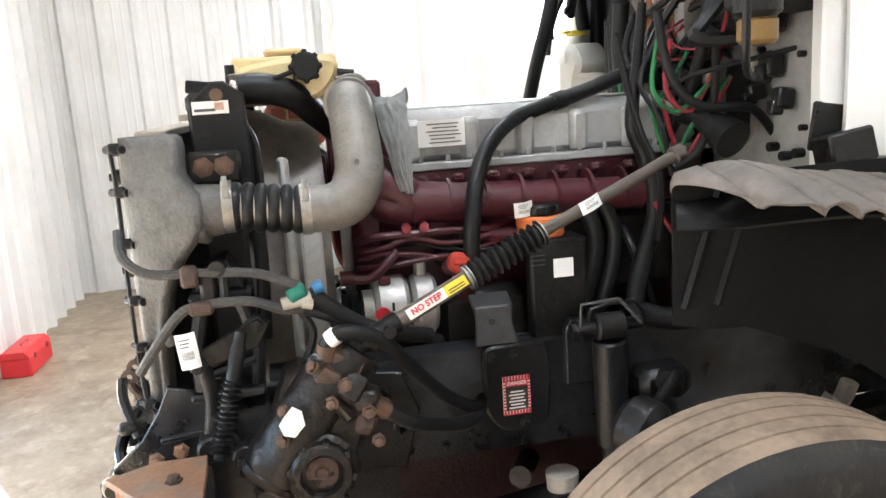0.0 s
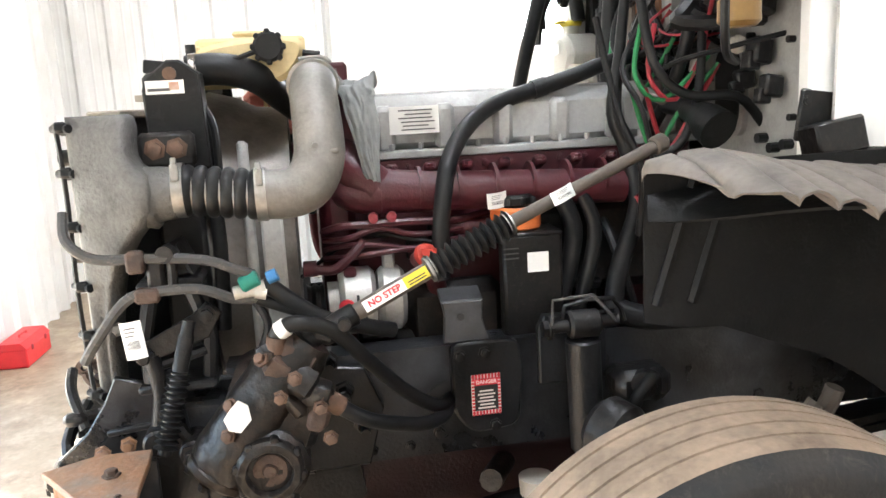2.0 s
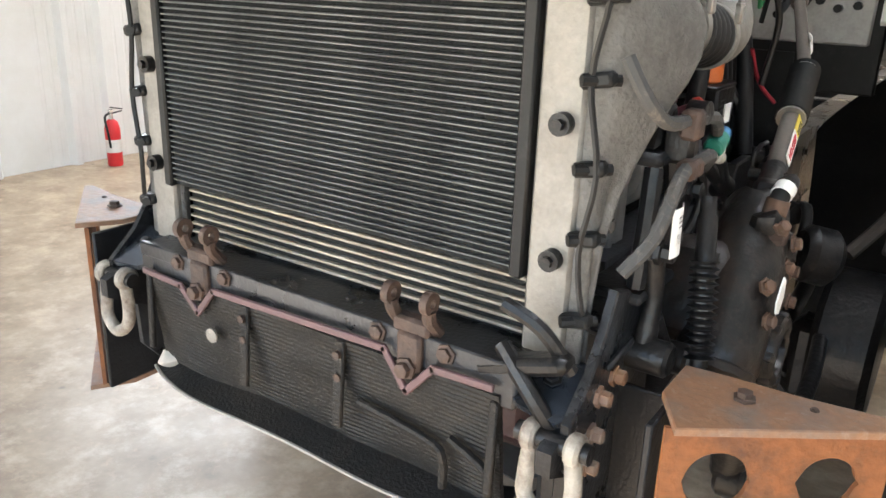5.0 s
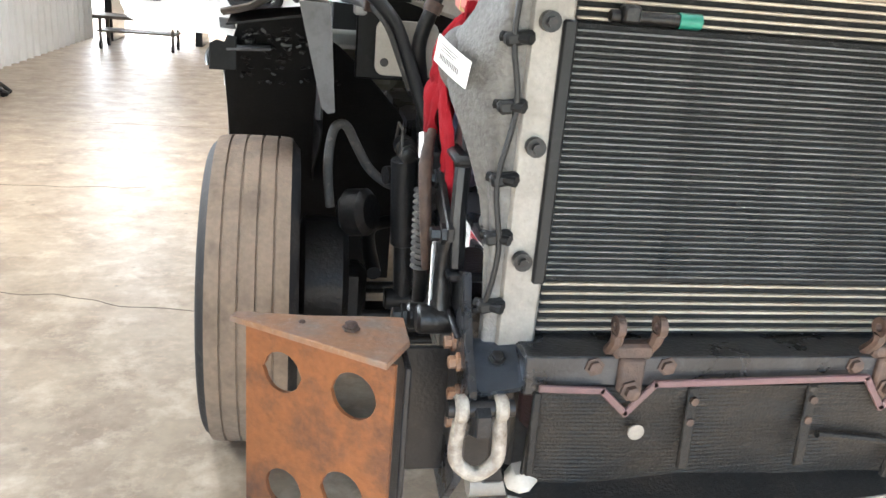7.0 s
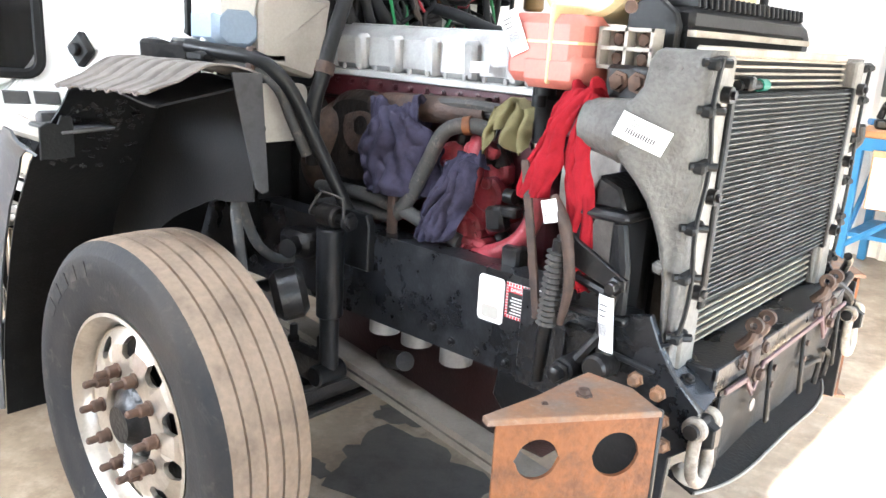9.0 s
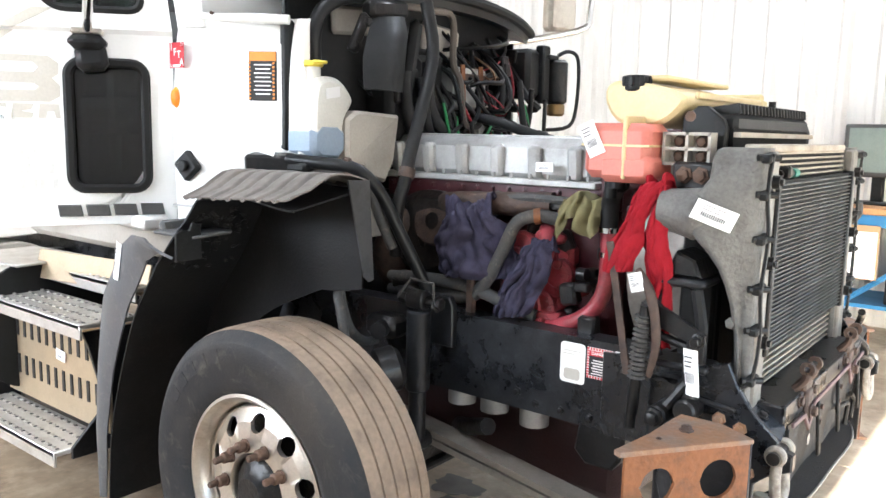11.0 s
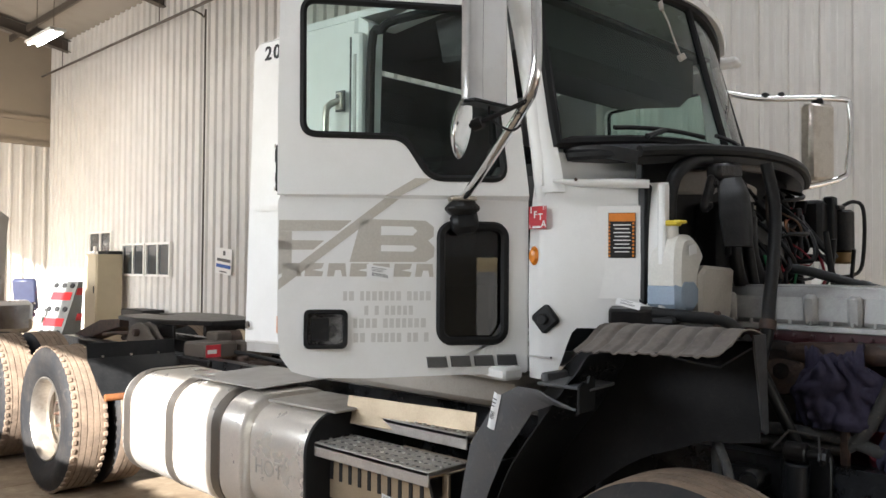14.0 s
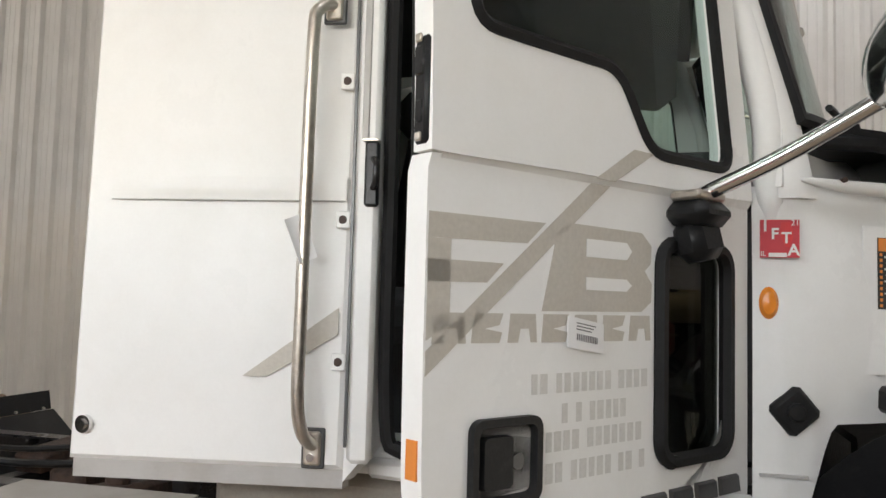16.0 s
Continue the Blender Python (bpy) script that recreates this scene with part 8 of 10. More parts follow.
    part("top_flap", G().sheet(flap, 150, 8, 0.005), flap_plastic, lin_, "dusty grey rippled flap with a torn edge")
    if s > 0:
        part("front_edge", G().prism([(0.785, 1.428), (0.875, 1.43), (0.803, 1.13), (0.785, 1.115), (0.764, 1.12)], "y", -0.958, -0.966, 0.002), column_grey_tab, lin_, "tapered grey edge strip")
        part("bracket", G().prism(rounded(0.43, 1.205, 0.632, 1.38, 0.03), "y", -1.225, -1.213, 0.002), beige_plastic, lin_, "pale bracket plate with a round hole")
        # round hole is a black disc, dark by colour
        part("hole", G().cyl((0.602, -1.2125, 1.247), (0.602, -1.2105, 1.247), 0.014, 16), sticker_and_hole_black, lin_)
        part("tab_plate", G().prism([(1.08, 1.17), (1.17, 1.17), (1.168, 1.255), (1.145, 1.268), (1.12, 1.262), (1.11, 1.285), (1.08, 1.28)], "y", -1.40, -1.39, 0.002), liner_plastic, lin_)
        # mottled patch: scuffed rough area
        b = G()
        random.seed(12)
        for k in range(90):
            yy, xx = random.uniform(0.33, 0.52), random.uniform(0.25, 0.95)
            p = arch(yy, xx)
            b.box((p[0], p[1] + 0.006, p[2] - 0.006), (random.uniform(0.006, 0.022), 0.006, random.uniform(0.004, 0.012)), (random.uniform(-40, 40), random.uniform(-40, 40), 0), 0.001)
        tagged(part("scuff", b, greasy_black, lin_), kind="stuff")
    # outer grey fender skirt behind the wheel
    def skirt(u, v):
        pts = [(-1.45, 1.25), (-1.63, 1.255), (-1.71, 1.16), (-1.80, 1.02), (-1.89, 0.85), (-1.97, 0.62), (-2.02, 0.4), (-2.03, 0.23)]
        if s > 0:
            pts = [(-1.40, 1.185), (-1.50, 1.19), (-1.60, 1.15), (-1.73, 0.98), (-1.79, 0.86), (-1.85, 0.72), (-1.91, 0.48), (-1.93, 0.24)]
        t = u * (len(pts) - 1)
        i = min(int(t), len(pts) - 2)
        f = t - i
        y, z = pts[i][0] + (pts[i + 1][0] - pts[i][0]) * f, pts[i][1] + (pts[i + 1][1] - pts[i][1]) * f
        if s > 0:
            return (1.13 + 0.045 * max(0, 1 - 3 * u) + 0.012 * math.sin(3 * v), y - v * (0.145 - 0.115 * max(0, (u - 0.45) / 0.55)), z + 0.045 * v * (1 - u))
        return ((1.035 + 0.02 * math.sin(3 * v)) * s + 0.05 * s * v, y - 0.10 * v * (0.25 + 0.75 * min(1, u * 3)), z + 0.02 * v)
    part("outer_skirt", G().sheet(skirt, 28, 4, 0.008), fender_grey, lin_, "grey plastic outer fender skirt")
    _tx, _ty = (0.055, 0.11) if s > 0 else (0, 0)
    part("skirt_tab", G().box(((0.985 + _tx) * s, -1.605 + _ty, 1.243), (0.15, 0.215, 0.012), (0, 3 * s, 0), 0.004).box(((0.97 + _tx) * s, -1.70 + _ty, 1.25), (0.14, 0.03, 0.05), (20, 0, 0), 0.01), fender_grey, lin_)

# ---- cab ----
cab = part("cab_shell", G().box((0, -3.44, 2.0), (2.08, 0.06, 1.5), ch=0.02).box((0, -2.7, 1.25), (1.7, 1.5, 0.08), ch=0.02), white_paint, truck, "white painted truck cab")
HX, HY = 0.880, -1.823


def side_x(y):
    return 0.876 + (HY - y) * 0.155


def side_panel(poly, s, thick, ch, material, name, label=""):
    """A cab side panel: polygon in (y, z) laid on the leaning side plane."""
    rs = []
    for off, pg in ((-thick, poly), (-ch, poly), (0.0, inset(poly, ch))):
        rs.append([Vector(((side_x(y) + off - 0.05 * max(0, z - 1.95) ** 1.2) * s, y, z)) for y, z in pg])
    return part(name, G().rings(rs), material, cab, label)


COWL = ((-1.823, 0.886), (-1.765, 0.898), (-1.70, 0.875), (-1.627, 0.832), (-1.503, 0.741), (-1.415, 0.70), (-1.365, 0.688))


def cowl_x(y):
    """The half width of the cowl side at y."""
    for (ya, xa), (yb, xb) in zip(COWL, COWL[1:]):
        if y <= yb:
            return xa + (xb - xa) * (y - ya) / (yb - ya)
    return COWL[-1][1]


def on_cowl(s, y, z, w, h, out, thick=0.0015):
    """A flat patch on the cowl side."""
    d = Vector((cowl_x(y + 0.03) - cowl_x(y - 0.03), 0.06, 0)).normalized()
    n = Vector((d.y, -d.x, 0))
    c = Vector((cowl_x(y), y, z)) + n * (out + thick / 2)
    return G().box((c.x * s, c.y, c.z), (thick, w, h), (0, 0, math.degrees(math.atan2(n.y, n.x)) * s), 0)


for s in (1, -1):
    # cowl side ahead of the door, narrowing forward
    def cowl(u, v):
        y = HY + (0.458 if s > 0 else 0.37) * u
        k = max(0, min(1, (u - 0.22) / 0.18))
        z0 = 1.215 + 0.195 * k * k * (3 - 2 * k)
        z = z0 + (1.945 - z0) * v
        return ((cowl_x(y) - 0.035 * v ** 4 - 0.012 * (1 - v) ** 3) * s, y, z)
    part("cowl_side", G().sheet(cowl, 30, 12, 0.03), white_paint, cab, "white cowl side panel")
    if s > 0:
        part("cowl_edge", G().box((0.676 * s, -1.372, 1.66), (0.045, 0.03, 0.56), ch=0.008), white_paint, cab)
    part("cowl_ledge", G().tube([(0.868 * s, -1.72, 1.958), (0.84 * s, -1.627, 1.945), (0.76 * s, -1.51, 1.942), (0.70 * s, -1.415, 1.938)], [0.005, 0.014, 0.018, 0.016], 10), white_paint, cab)
    part("cowl_stud", G().cyl((0.845 * s, -1.632, 1.955), (0.86 * s, -1.625, 1.957), 0.006, 8), rust_dark, cab)
    # rear quarter
    q = [(-2.75, 1.255), (-3.44, 1.25), (-3.44, 2.72), (-3.40, 2.76), (-2.75, 2.77)]
    side_panel(q, s, 0.05, 0.012, white_paint, "rear_quarter", "white rear cab quarter")
    part("rear_lower_band", G().rings([[Vector(((side_x(y) + o) * s, y, z)) for y, z in ((-2.75, 1.21), (-3.43, 1.205), (-3.43, 1.252), (-2.75, 1.258))] for o in (-0.05, -0.012)]), grey_paint, cab)
    part("lamp_stud", G().cyl(((side_x(-3.395) - 0.002) * s, -3.395, 1.337), ((side_x(-3.395) + 0.012) * s, -3.395, 1.337), 0.022, 16).cyl(((side_x(-3.395) + 0.012) * s, -3.395, 1.337), ((side_x(-3.395) + 0.018) * s, -3.395, 1.337), 0.012, 12), chrome, cab)
    # door frame: sill, top and pillars
    part("door_frame", G().rings([[Vector(((side_x(y) + o - 0.05 * max(0, z - 1.95) ** 1.2) * s, y, z)) for y, z in ((-2.69, 1.30), (-2.755, 1.22), (-2.755, 2.78), (-2.69, 2.74))] for o in (-0.10, -0.012)]).box(((side_x(-2.28) - 0.05) * s, -2.28, 1.235), (0.1, 0.92, 0.05), (0, 0, -8.5 * s), 0.012).box(((side_x(-2.28) - 0.085) * s, -2.28, 2.765), (0.1, 0.96, 0.05), (0, 0, -8.5 * s), 0.016), white_paint, cab)
    # windshield pillar
    px = 0.0 if s > 0 else -0.04
    part("pillar", G().tube([(0.842 * s + px, -1.775, 1.84), (0.848 * s + px, -1.785, 1.96), (0.866 * s + px, -1.80, 2.15), (0.835 * s + px, -1.905, 2.55), (0.80 * s + px, -1.99, 2.79)], [0.03, 0.034, 0.034, 0.03, 0.03], 10), white_paint, cab)
    # cowl corner under the windshield
    part("cowl_corner", G().sheet(lambda u, v: ((0.885 - 0.42 * u) * s, -1.76 + 0.20 * u + 0.05 * math.sin(3 * v) * u, 1.94 + 0.13 * v), 8, 4, 0.02), white_paint, cab)

# roof: rounded shell
def roof(u, v):
    x = (2 * u - 1)
    y = -1.84 - 1.60 * v
    z = 2.78 + 0.11 * (1 - abs(x) ** 3.2) * (0.35 + 0.65 * min(1, 3.2 * v + 0.25)) - 0.05 * (max(0, v - 0.8) * 5) ** 2
    return (-0.02 * (1 - v) + x * (0.80 + 0.22 * v ** 0.6), y + 0.20 * (1 - v) * (1 - x * x), z)


part("roof", G().sheet(roof, 28, 18, 0.03), white_paint, cab, "white rounded cab roof")
for k in range(5):
    p = Vector(roof(0.18 + 0.16 * k, 0.07))
    part("marker_lamp", G().box(p + Vector((0, 0, 0.004)), (0.1, 0.06, 0.03), (14, 0, -14 * (k - 2)), 0.01), white_paint, cab)
# windshield
def wsh(u, v):
    x = (2 * u - 1)
    w = 0.83 - 0.07 * v
    yb, yt = -1.725 + 0.20 * (1 - x * x), -1.89 + 0.21 * (1 - x * x)
    return (-0.02 + x * (w + 0.03), yb + (yt - yb) * v, 2.10 + 0.055 * (1 - x * x) + (0.63 + 0.05 * (1 - x * x)) * v)


glass = part("windshield", G().sheet(wsh, 28, 10), cab_glass, cab, "tinted curved windshield")
glass.visible_shadow = False


def pillar_skin(s):
    """White panel between the door edge and the windshield seal."""
    path = ((1.90, 0.842, -1.782), (1.96, 0.848, -1.785), (2.15, 0.866, -1.80), (2.55, 0.835, -1.905), (2.78, 0.80, -1.985))

    def f(u, v):
        z = 1.915 + 0.83 * v
        for (z0, x0, y0), (z1, x1, y1) in zip(path, path[1:]):
            if z <= z1:
                break
        k = (z - z0) / (z1 - z0)
        a = Vector(((x0 + (x1 - x0) * k + 0.024) * s - (0.04 if s < 0 else 0), y0 + (y1 - y0) * k - 0.012, z))
        b = Vector(wsh(1 if s > 0 else 0, max(0.0, min(1, (z - 2.10) / 0.63)))) + Vector((0.006 * s, 0.006, 0))
        b.z = z
        if z < 2.10:
            b += Vector((0, 0.04, 0)) * (2.10 - z) / 0.19
        bulge = 0.016 * math.sin(math.pi * u)
        return a.lerp(b, u) + Vector((bulge * s, bulge * 0.6, 0))
    part("pillar_skin", G().sheet(f, 8, 20, 0.012), white_paint, cab, "white windshield pillar panel")


pillar_skin(1)
pillar_skin(-1)
_w = [Vector(wsh(u, v)) + Vector((0, 0.012, 0.004)) for u, v in ((0.60, 0.995), (0.615, 0.9), (0.60, 0.8), (0.585, 0.66), (0.57, 0.58))]
wire = part("lamp_wire", G().tube([Vector(roof(0.5, 0.05)) + Vector((0, 0, 0.012)), Vector(roof(0.58, 0.02)) + Vector((0, 0.01, 0.012))] + _w, 0.0045, 6), beige_plastic, cab, "loose roof lamp wire on the windshield")
part("plug", G().mark().box(_w[1] + Vector((0.02, 0.006, 0)), (0.028, 0.02, 0.04), (10, 0, 20), 0.005).mark().box(_w[4], (0.04, 0.02, 0.03), (10, 30, -20), 0.005), beige_plastic, wire)
rim = [wsh(k / 28, 0) for k in range(29)] + [wsh(1, k / 8) for k in range(1, 9)] + [wsh(1 - k / 28, 1) for k in range(1, 29)] + [wsh(0, 1 - k / 8) for k in range(1, 8)]
g = G()
rim = rim + rim[:1]
g.tube(rim, 0.026, 8, True, 1)
part("windshield_seal", g, seal, cab, "thick black windshield seal")
for x0, x1, sgn in ((0.10, 0.62, 1), (-0.55, -0.02, 1)):
    p = [Vector(wsh((x + 0.88) / 1.72, 0.03 + 0.03 * math.sin(3 * (x - x0)))) + Vector((0, 0.03, 0.015)) for x in [x0 + (x1 - x0) * k / 10 for k in range(11)]]
    part("wiper", G().tube(p, 0.010, 6, True, 1).tube([p[5], p[8] + Vector((0, 0.05, -0.04))], 0.012, 6, True, 1), black_plastic, cab, "black windshield wiper")
part("center_divider", G().tube([Vector(wsh(0.41 + 0.006 * k, k / 8)) + Vector((0, 0.004, 0)) for k in range(9)], 0.017, 8, True, 1), seal, cab, "black centre strip of the windshield")
# black cowl tray below the windshield
def tray(u, v):
    x = (2 * u - 1)
    w = 0.78 - 0.04 * v
    y = (-1.725 + 0.20 * (1 - x * x)) * (1 - v) + (-1.42 + 0.17 * (1 - x * x)) * v
    return (-0.03 + x * (w + 0.05), y, 2.085 + 0.045 * (1 - x * x) + 0.02 * math.sin(3.1 * v) - 0.035 * v)


part("cowl_tray", G().sheet(tray, 28, 8, 0.05), black_plastic, cab, "black plastic cowl tray")
part("tray_lip", G().tube([Vector(tray(k / 28, 1)) for k in range(29)], 0.022, 8, True, 1), seal, cab)
part("tray_end", G().box((0.71, -1.60, 2.055), (0.16, 0.26, 0.04), (0, 0, 20), 0.012), black_plastic, cab)
# firewall
fw = part("firewall", G().box((0, -1.47, 1.62), (1.36, 0.03, 0.92), ch=0.006).box((0, -1.46, 1.12), (0.9, 0.03, 0.3)), black_plastic, cab, "dirty black firewall")
part("insulation", G().box((0.30, -1.445, 1.98), (0.36, 0.03, 0.10), (0, 4, 0), 0.012).box((-0.14, -1.44, 1.95), (0.24, 0.03, 0.13), (0, -6, 0), 0.012), beige_plastic, fw, "pale torn insulation pad")
part("side_opening", G().box((0.66, -1.44, 1.72), (0.1, 0.04, 0.44), ch=0.01), black_plastic, fw)
part("heater_box", G().box((0.12, -1.40, 1.70), (0.34, 0.14, 0.40), ch=0.03).box((0.17, -1.325, 1.75), (0.2, 0.02, 0.14), ch=0.01), black_plastic, fw)
part("steel_panel", G().box((-0.42, -1.445, 1.55), (0.45, 0.02, 0.5), ch=0.006).prism(rounded(-0.42, 1.42, -0.28, 1.66, 0.04), "y", -1.435, -1.42), cover_silver, fw, "grey bulkhead panel")
# bulkhead hole is a black plate painted as shaded depth
part("panel_hole", G().prism(rounded(-0.405, 1.44, -0.295, 1.64, 0.04), "y", -1.42, -1.416), sticker_and_hole_black, fw)
part("rubber_plug", G().mark().cyl((-0.5, -1.435, 1.42), (-0.5, -1.41, 1.42), 0.012, 8).mark().cyl((-0.55, -1.435, 1.40), (-0.55, -1.41, 1.40), 0.012, 8).mark().cyl((-0.6, -1.435, 1.41), (-0.6, -1.41, 1.41), 0.012, 8).mark().cyl((-0.25, -1.435, 1.57), (-0.25, -1.41, 1.57), 0.012, 8), black_plastic, fw)
# grab curve and bracket, passenger's side
_ge = [((0.44, -1.28, 1.97), (0.30, -1.25, 1.985)), ((0.50, -1.245, 1.90), (0.335, -1.205, 1.92)), ((0.545, -1.22, 1.83), (0.37, -1.18, 1.85)), ((0.565, -1.20, 1.77), (0.395, -1.165, 1.78)), ((0.575, -1.185, 1.715), (0.41, -1.16, 1.71))]


def curved_plate(u, v):
    i = min(int(u * 4), 3)
    f = u * 4 - i
    a, b = [Vector(p[0]).lerp(Vector(p[1]), v) for p in _ge[i:i + 2]]
    return a.lerp(b, f) + Vector((0, 0.03 * math.sin(3.14 * v), 0))


gb = part("grab_bracket", G().sheet(curved_plate, 16, 8, 0.012), black_plastic, fw, "curved black plastic guide")
# slot is a black bar in place of a shaded gap
part("slot", G().box((0.50, -1.205, 1.80), (0.012, 0.02, 0.07), (0, 14, 0), 0.003), sticker_and_hole_black, gb)
part("hinge_arm", G().box((0.495, -1.29, 1.91), (0.04, 0.03, 0.15), (0, -28, 0), 0.008).box((0.36, -1.29, 2.005), (0.2, 0.06, 0.06), (0, 6, 0), 0.012).bolt((0.515, -1.275, 1.865), (0, 1, 0), 0.013, 0.01).bolt((0.465, -1.275, 1.95), (0, 1, 0), 0.013, 0.01), greasy_black, fw)
part("intake_hose", G().tube([(0.62, -1.38, 1.80), (0.63, -1.37, 1.90), (0.60, -1.36, 1.98), (0.52, -1.34, 2.03), (0.42, -1.33, 2.045)], 0.026, 12), rubber, fw, "black hose to the washer bottle")
part("drain_hose", G().tube([(0.29, -1.16, 2.03), (0.282, -1.13, 1.86), (0.375, -1.10, 1.66), (0.452, -1.085, 1.50), (0.482, -1.077, 1.42), (0.51, -1.09, 1.31), (0.48, -1.12, 1.15)], 0.023, 14), rubber, fw, "black drain hose")
part("hose_band", G().tube([(0.47, -1.08, 1.45), (0.482, -1.078, 1.418)], 0.029, 14, True, 1), rust_dark, fw)
part("arm", G().box((0.18, -1.32, 1.86), (0.06, 0.05, 0.28), (0, -12, 0), 0.02).box((0.12, -1.33, 1.75), (0.05, 0.05, 0.22), (0, 10, 0), 0.02), black_plastic, fw)
part("refrigerant_line", G().tube([(0.34, -1.3, 2.03), (0.1, -1.28, 2.035), (-0.02, -1.28, 2.02), (-0.03, -1.28, 1.85), (-0.08, -1.28, 1.78), (-0.1, -1.27, 1.62), (-0.2, -1.26, 1.55), (-0.36, -1.24, 1.52)], 0.014, 8), steel_beam, fw)
# washer bottle
wb = part("washer_bottle", G().prism(smooth_poly([(0.70, 1.475), (0.70, 1.70), (0.665, 1.755), (0.565, 1.755), (0.50, 1.69), (0.50, 1.665), (0.548, 1.61), (0.548, 1.475)], 2), "y", -1.42, -1.30, 0.02).cyl((0.65, -1.36, 1.74), (0.65, -1.36, 1.785), 0.03, 16), bottle_white, cab, "milky washer bottle half full of blue fluid")
part("fluid", G().prism(smooth_poly([(0.703, 1.472), (0.703, 1.60), (0.542, 1.60), (0.542, 1.472)], 1), "y", -1.42, -1.297, 0.018), bottle_blue, wb)
part("cap", G().cyl((0.65, -1.36, 1.785), (0.65, -1.36, 1.805), 0.04, 18, ch=0.005).box((0.65, -1.32, 1.80), (0.05, 0.03, 0.012), ch=0.004), sticker_yellow, wb, "yellow cap")
part("overflow_bottle", G().prism(soft([(0.55, 1.44), (0.55, 1.615), (0.50, 1.645), (0.27, 1.635), (0.30, 1.46), (0.345, 1.385)], 0.015), "y", -1.44, -1.29, 0.012), beige_plastic, cab, "dull beige reservoir")
part("bottle_shelf", G().box((0.6, -1.36, 1.45), (0.3, 0.14, 0.03), ch=0.008), black_plastic, cab)
part("shelf_hose", G().tube([(0.74, -1.38, 1.475), (0.70, -1.25, 1.465), (0.66, -1.16, 1.455), (0.62, -1.12, 1.42), (0.575, -1.10, 1.36), (0.53, -1.06, 1.24), (0.478, -1.003, 1.084), (0.44, -0.98, 0.99)], 0.021, 14), rubber, cab, "black heater hose")
part("shelf_hose", G().tube([(0.73, -1.40, 1.435), (0.685, -1.27, 1.43), (0.645, -1.17, 1.42), (0.60, -1.13, 1.37), (0.56, -1.12, 1.28), (0.52, -1.10, 1.18)], 0.018, 14), grey_hose, cab, "dusty grey heater hose")
part("hose_band", G().box((0.665, -1.175, 1.445), (0.03, 0.025, 0.085), (0, 0, 25), 0.006), rust_dark, cab)
# cowl side fittings, passenger's side
st = part("warning_label", on_cowl(1, -1.503, 1.752, 0.098, 0.165, 0.0035), sticker_and_hole_black, cab, "orange and black warning label")
part("label_head", on_cowl(1, -1.503, 1.818, 0.094, 0.03, 0.005), sticker_orange, st)
for k in range(8):
    part("label_bar", on_cowl(1, -1.503, 1.79 - 0.014 * k, 0.062 - 0.01 * (k % 2), 0.004, 0.005), paper, st)
for k in range(10):
    for q in (-0.045, 0.045):
        part("label_hatch", on_cowl(1, -1.503 + q * 0.82, 1.678 + 0.013 * k, 0.007, 0.007, 0.0052), sticker_orange, st)
part("label_panel", on_cowl(1, -1.503, 1.69, 0.175, 0.34, 0.0, 0.003), white_paint, cab)
sk = part("permit_sticker", G().box((0.900, -1.768, 1.82), (0.002, 0.082, 0.085)), sticker_red, cab, "small red and white permit sticker")
for q, dy, dz, h in (("I", 0.030, 0.028, 0.036), ("F", 0.010, 0.010, 0.034), ("T", -0.014, 0.001, 0.034), ("A", -0.029, -0.026, 0.036)):
    lettering("permit_letter", q, h, (0.9012, -1.768 - dy, 1.82 + dz), (0, 1, 0), (0, 0, 1), sticker_white, sk, "", 0.0006, 0.0008)
lettering("permit_letter", "IL", 0.016, (0.9012, -1.802, 1.786), (0, 1, 0), (0, 0, 1), sticker_white, sk, "", 0.0006)
lettering("permit_letter", "21", 0.018, (0.9012, -1.736, 1.855), (0, 1, 0), (0, 0, 1), sticker_white, sk, "", 0.0006)
part("permit_bar", G().box((0.9012, -1.772, 1.784), (0.0012, 0.038, 0.009)), sticker_white, sk)
part("permit_shape", G().prism([(-1.765, 1.857), (-1.744, 1.857), (-1.740, 1.825), (-1.748, 1.80), (-1.756, 1.803), (-1.768, 1.83)], "x", 0.9006, 0.9012), tool_red, sk)
part("marker_lens", G().lathe([(0.0, 0.016), (0.018, 0.013), (0.026, 0.0)], pose(0.892, -1.79, 1.677, 0, 90, 0) @ Matrix.Diagonal((1.4, 0.8, 1, 1)), 18), amber, cab, "amber side marker lamp")
part("vent_knob", G().box((0.888, -1.738, 1.441), (0.03, 0.085, 0.085), (40, 0, 14), 0.01).cyl((0.90, -1.738, 1.441), (0.92, -1.733, 1.441), 0.02, 12, ch=0.004), black_plastic, cab, "black square bump stop")
part("mount_box", G().box((0.745, -1.46, 1.462), (0.1, 0.16, 0.06), (0, 6, 30), 0.01), greasy_black, cab, "dark bracket on the cowl")
part("lower_trim", G().box((0.895, -1.76, 1.30), (0.012, 0.1, 0.006), (0, 0, 4)), grey_paint, cab)
# driver's side cowl fittings
fwd = part("cowl_extension", G().prism(rounded(-1.62, 1.36, -1.405, 1.97, 0.02), "x", -0.665, -0.702, 0.006), white_paint, cab, "white cowl panel beside the firewall")
part("raised_pad", G().prism(rounded(-1.585, 1.50, -1.465, 1.95, 0.03), "x", -0.700, -0.7055, 0.003), white_paint, fwd)
# added black sheet, keeps the panel's white back from showing
part("inner_liner", G().box((-0.658, -1.512, 1.712), (0.012, 0.2, 0.56), ch=0.004), black_plastic, fwd)
st = part("caution_label", G().box((-0.706, -1.516, 1.646), (0.0015, 0.058, 0.072)), sticker_blue, fwd, "blue label with a yellow caution head")
part("label_head", G().box((-0.707, -1.515, 1.681), (0.0012, 0.058, 0.012)), sticker_yellow, st)
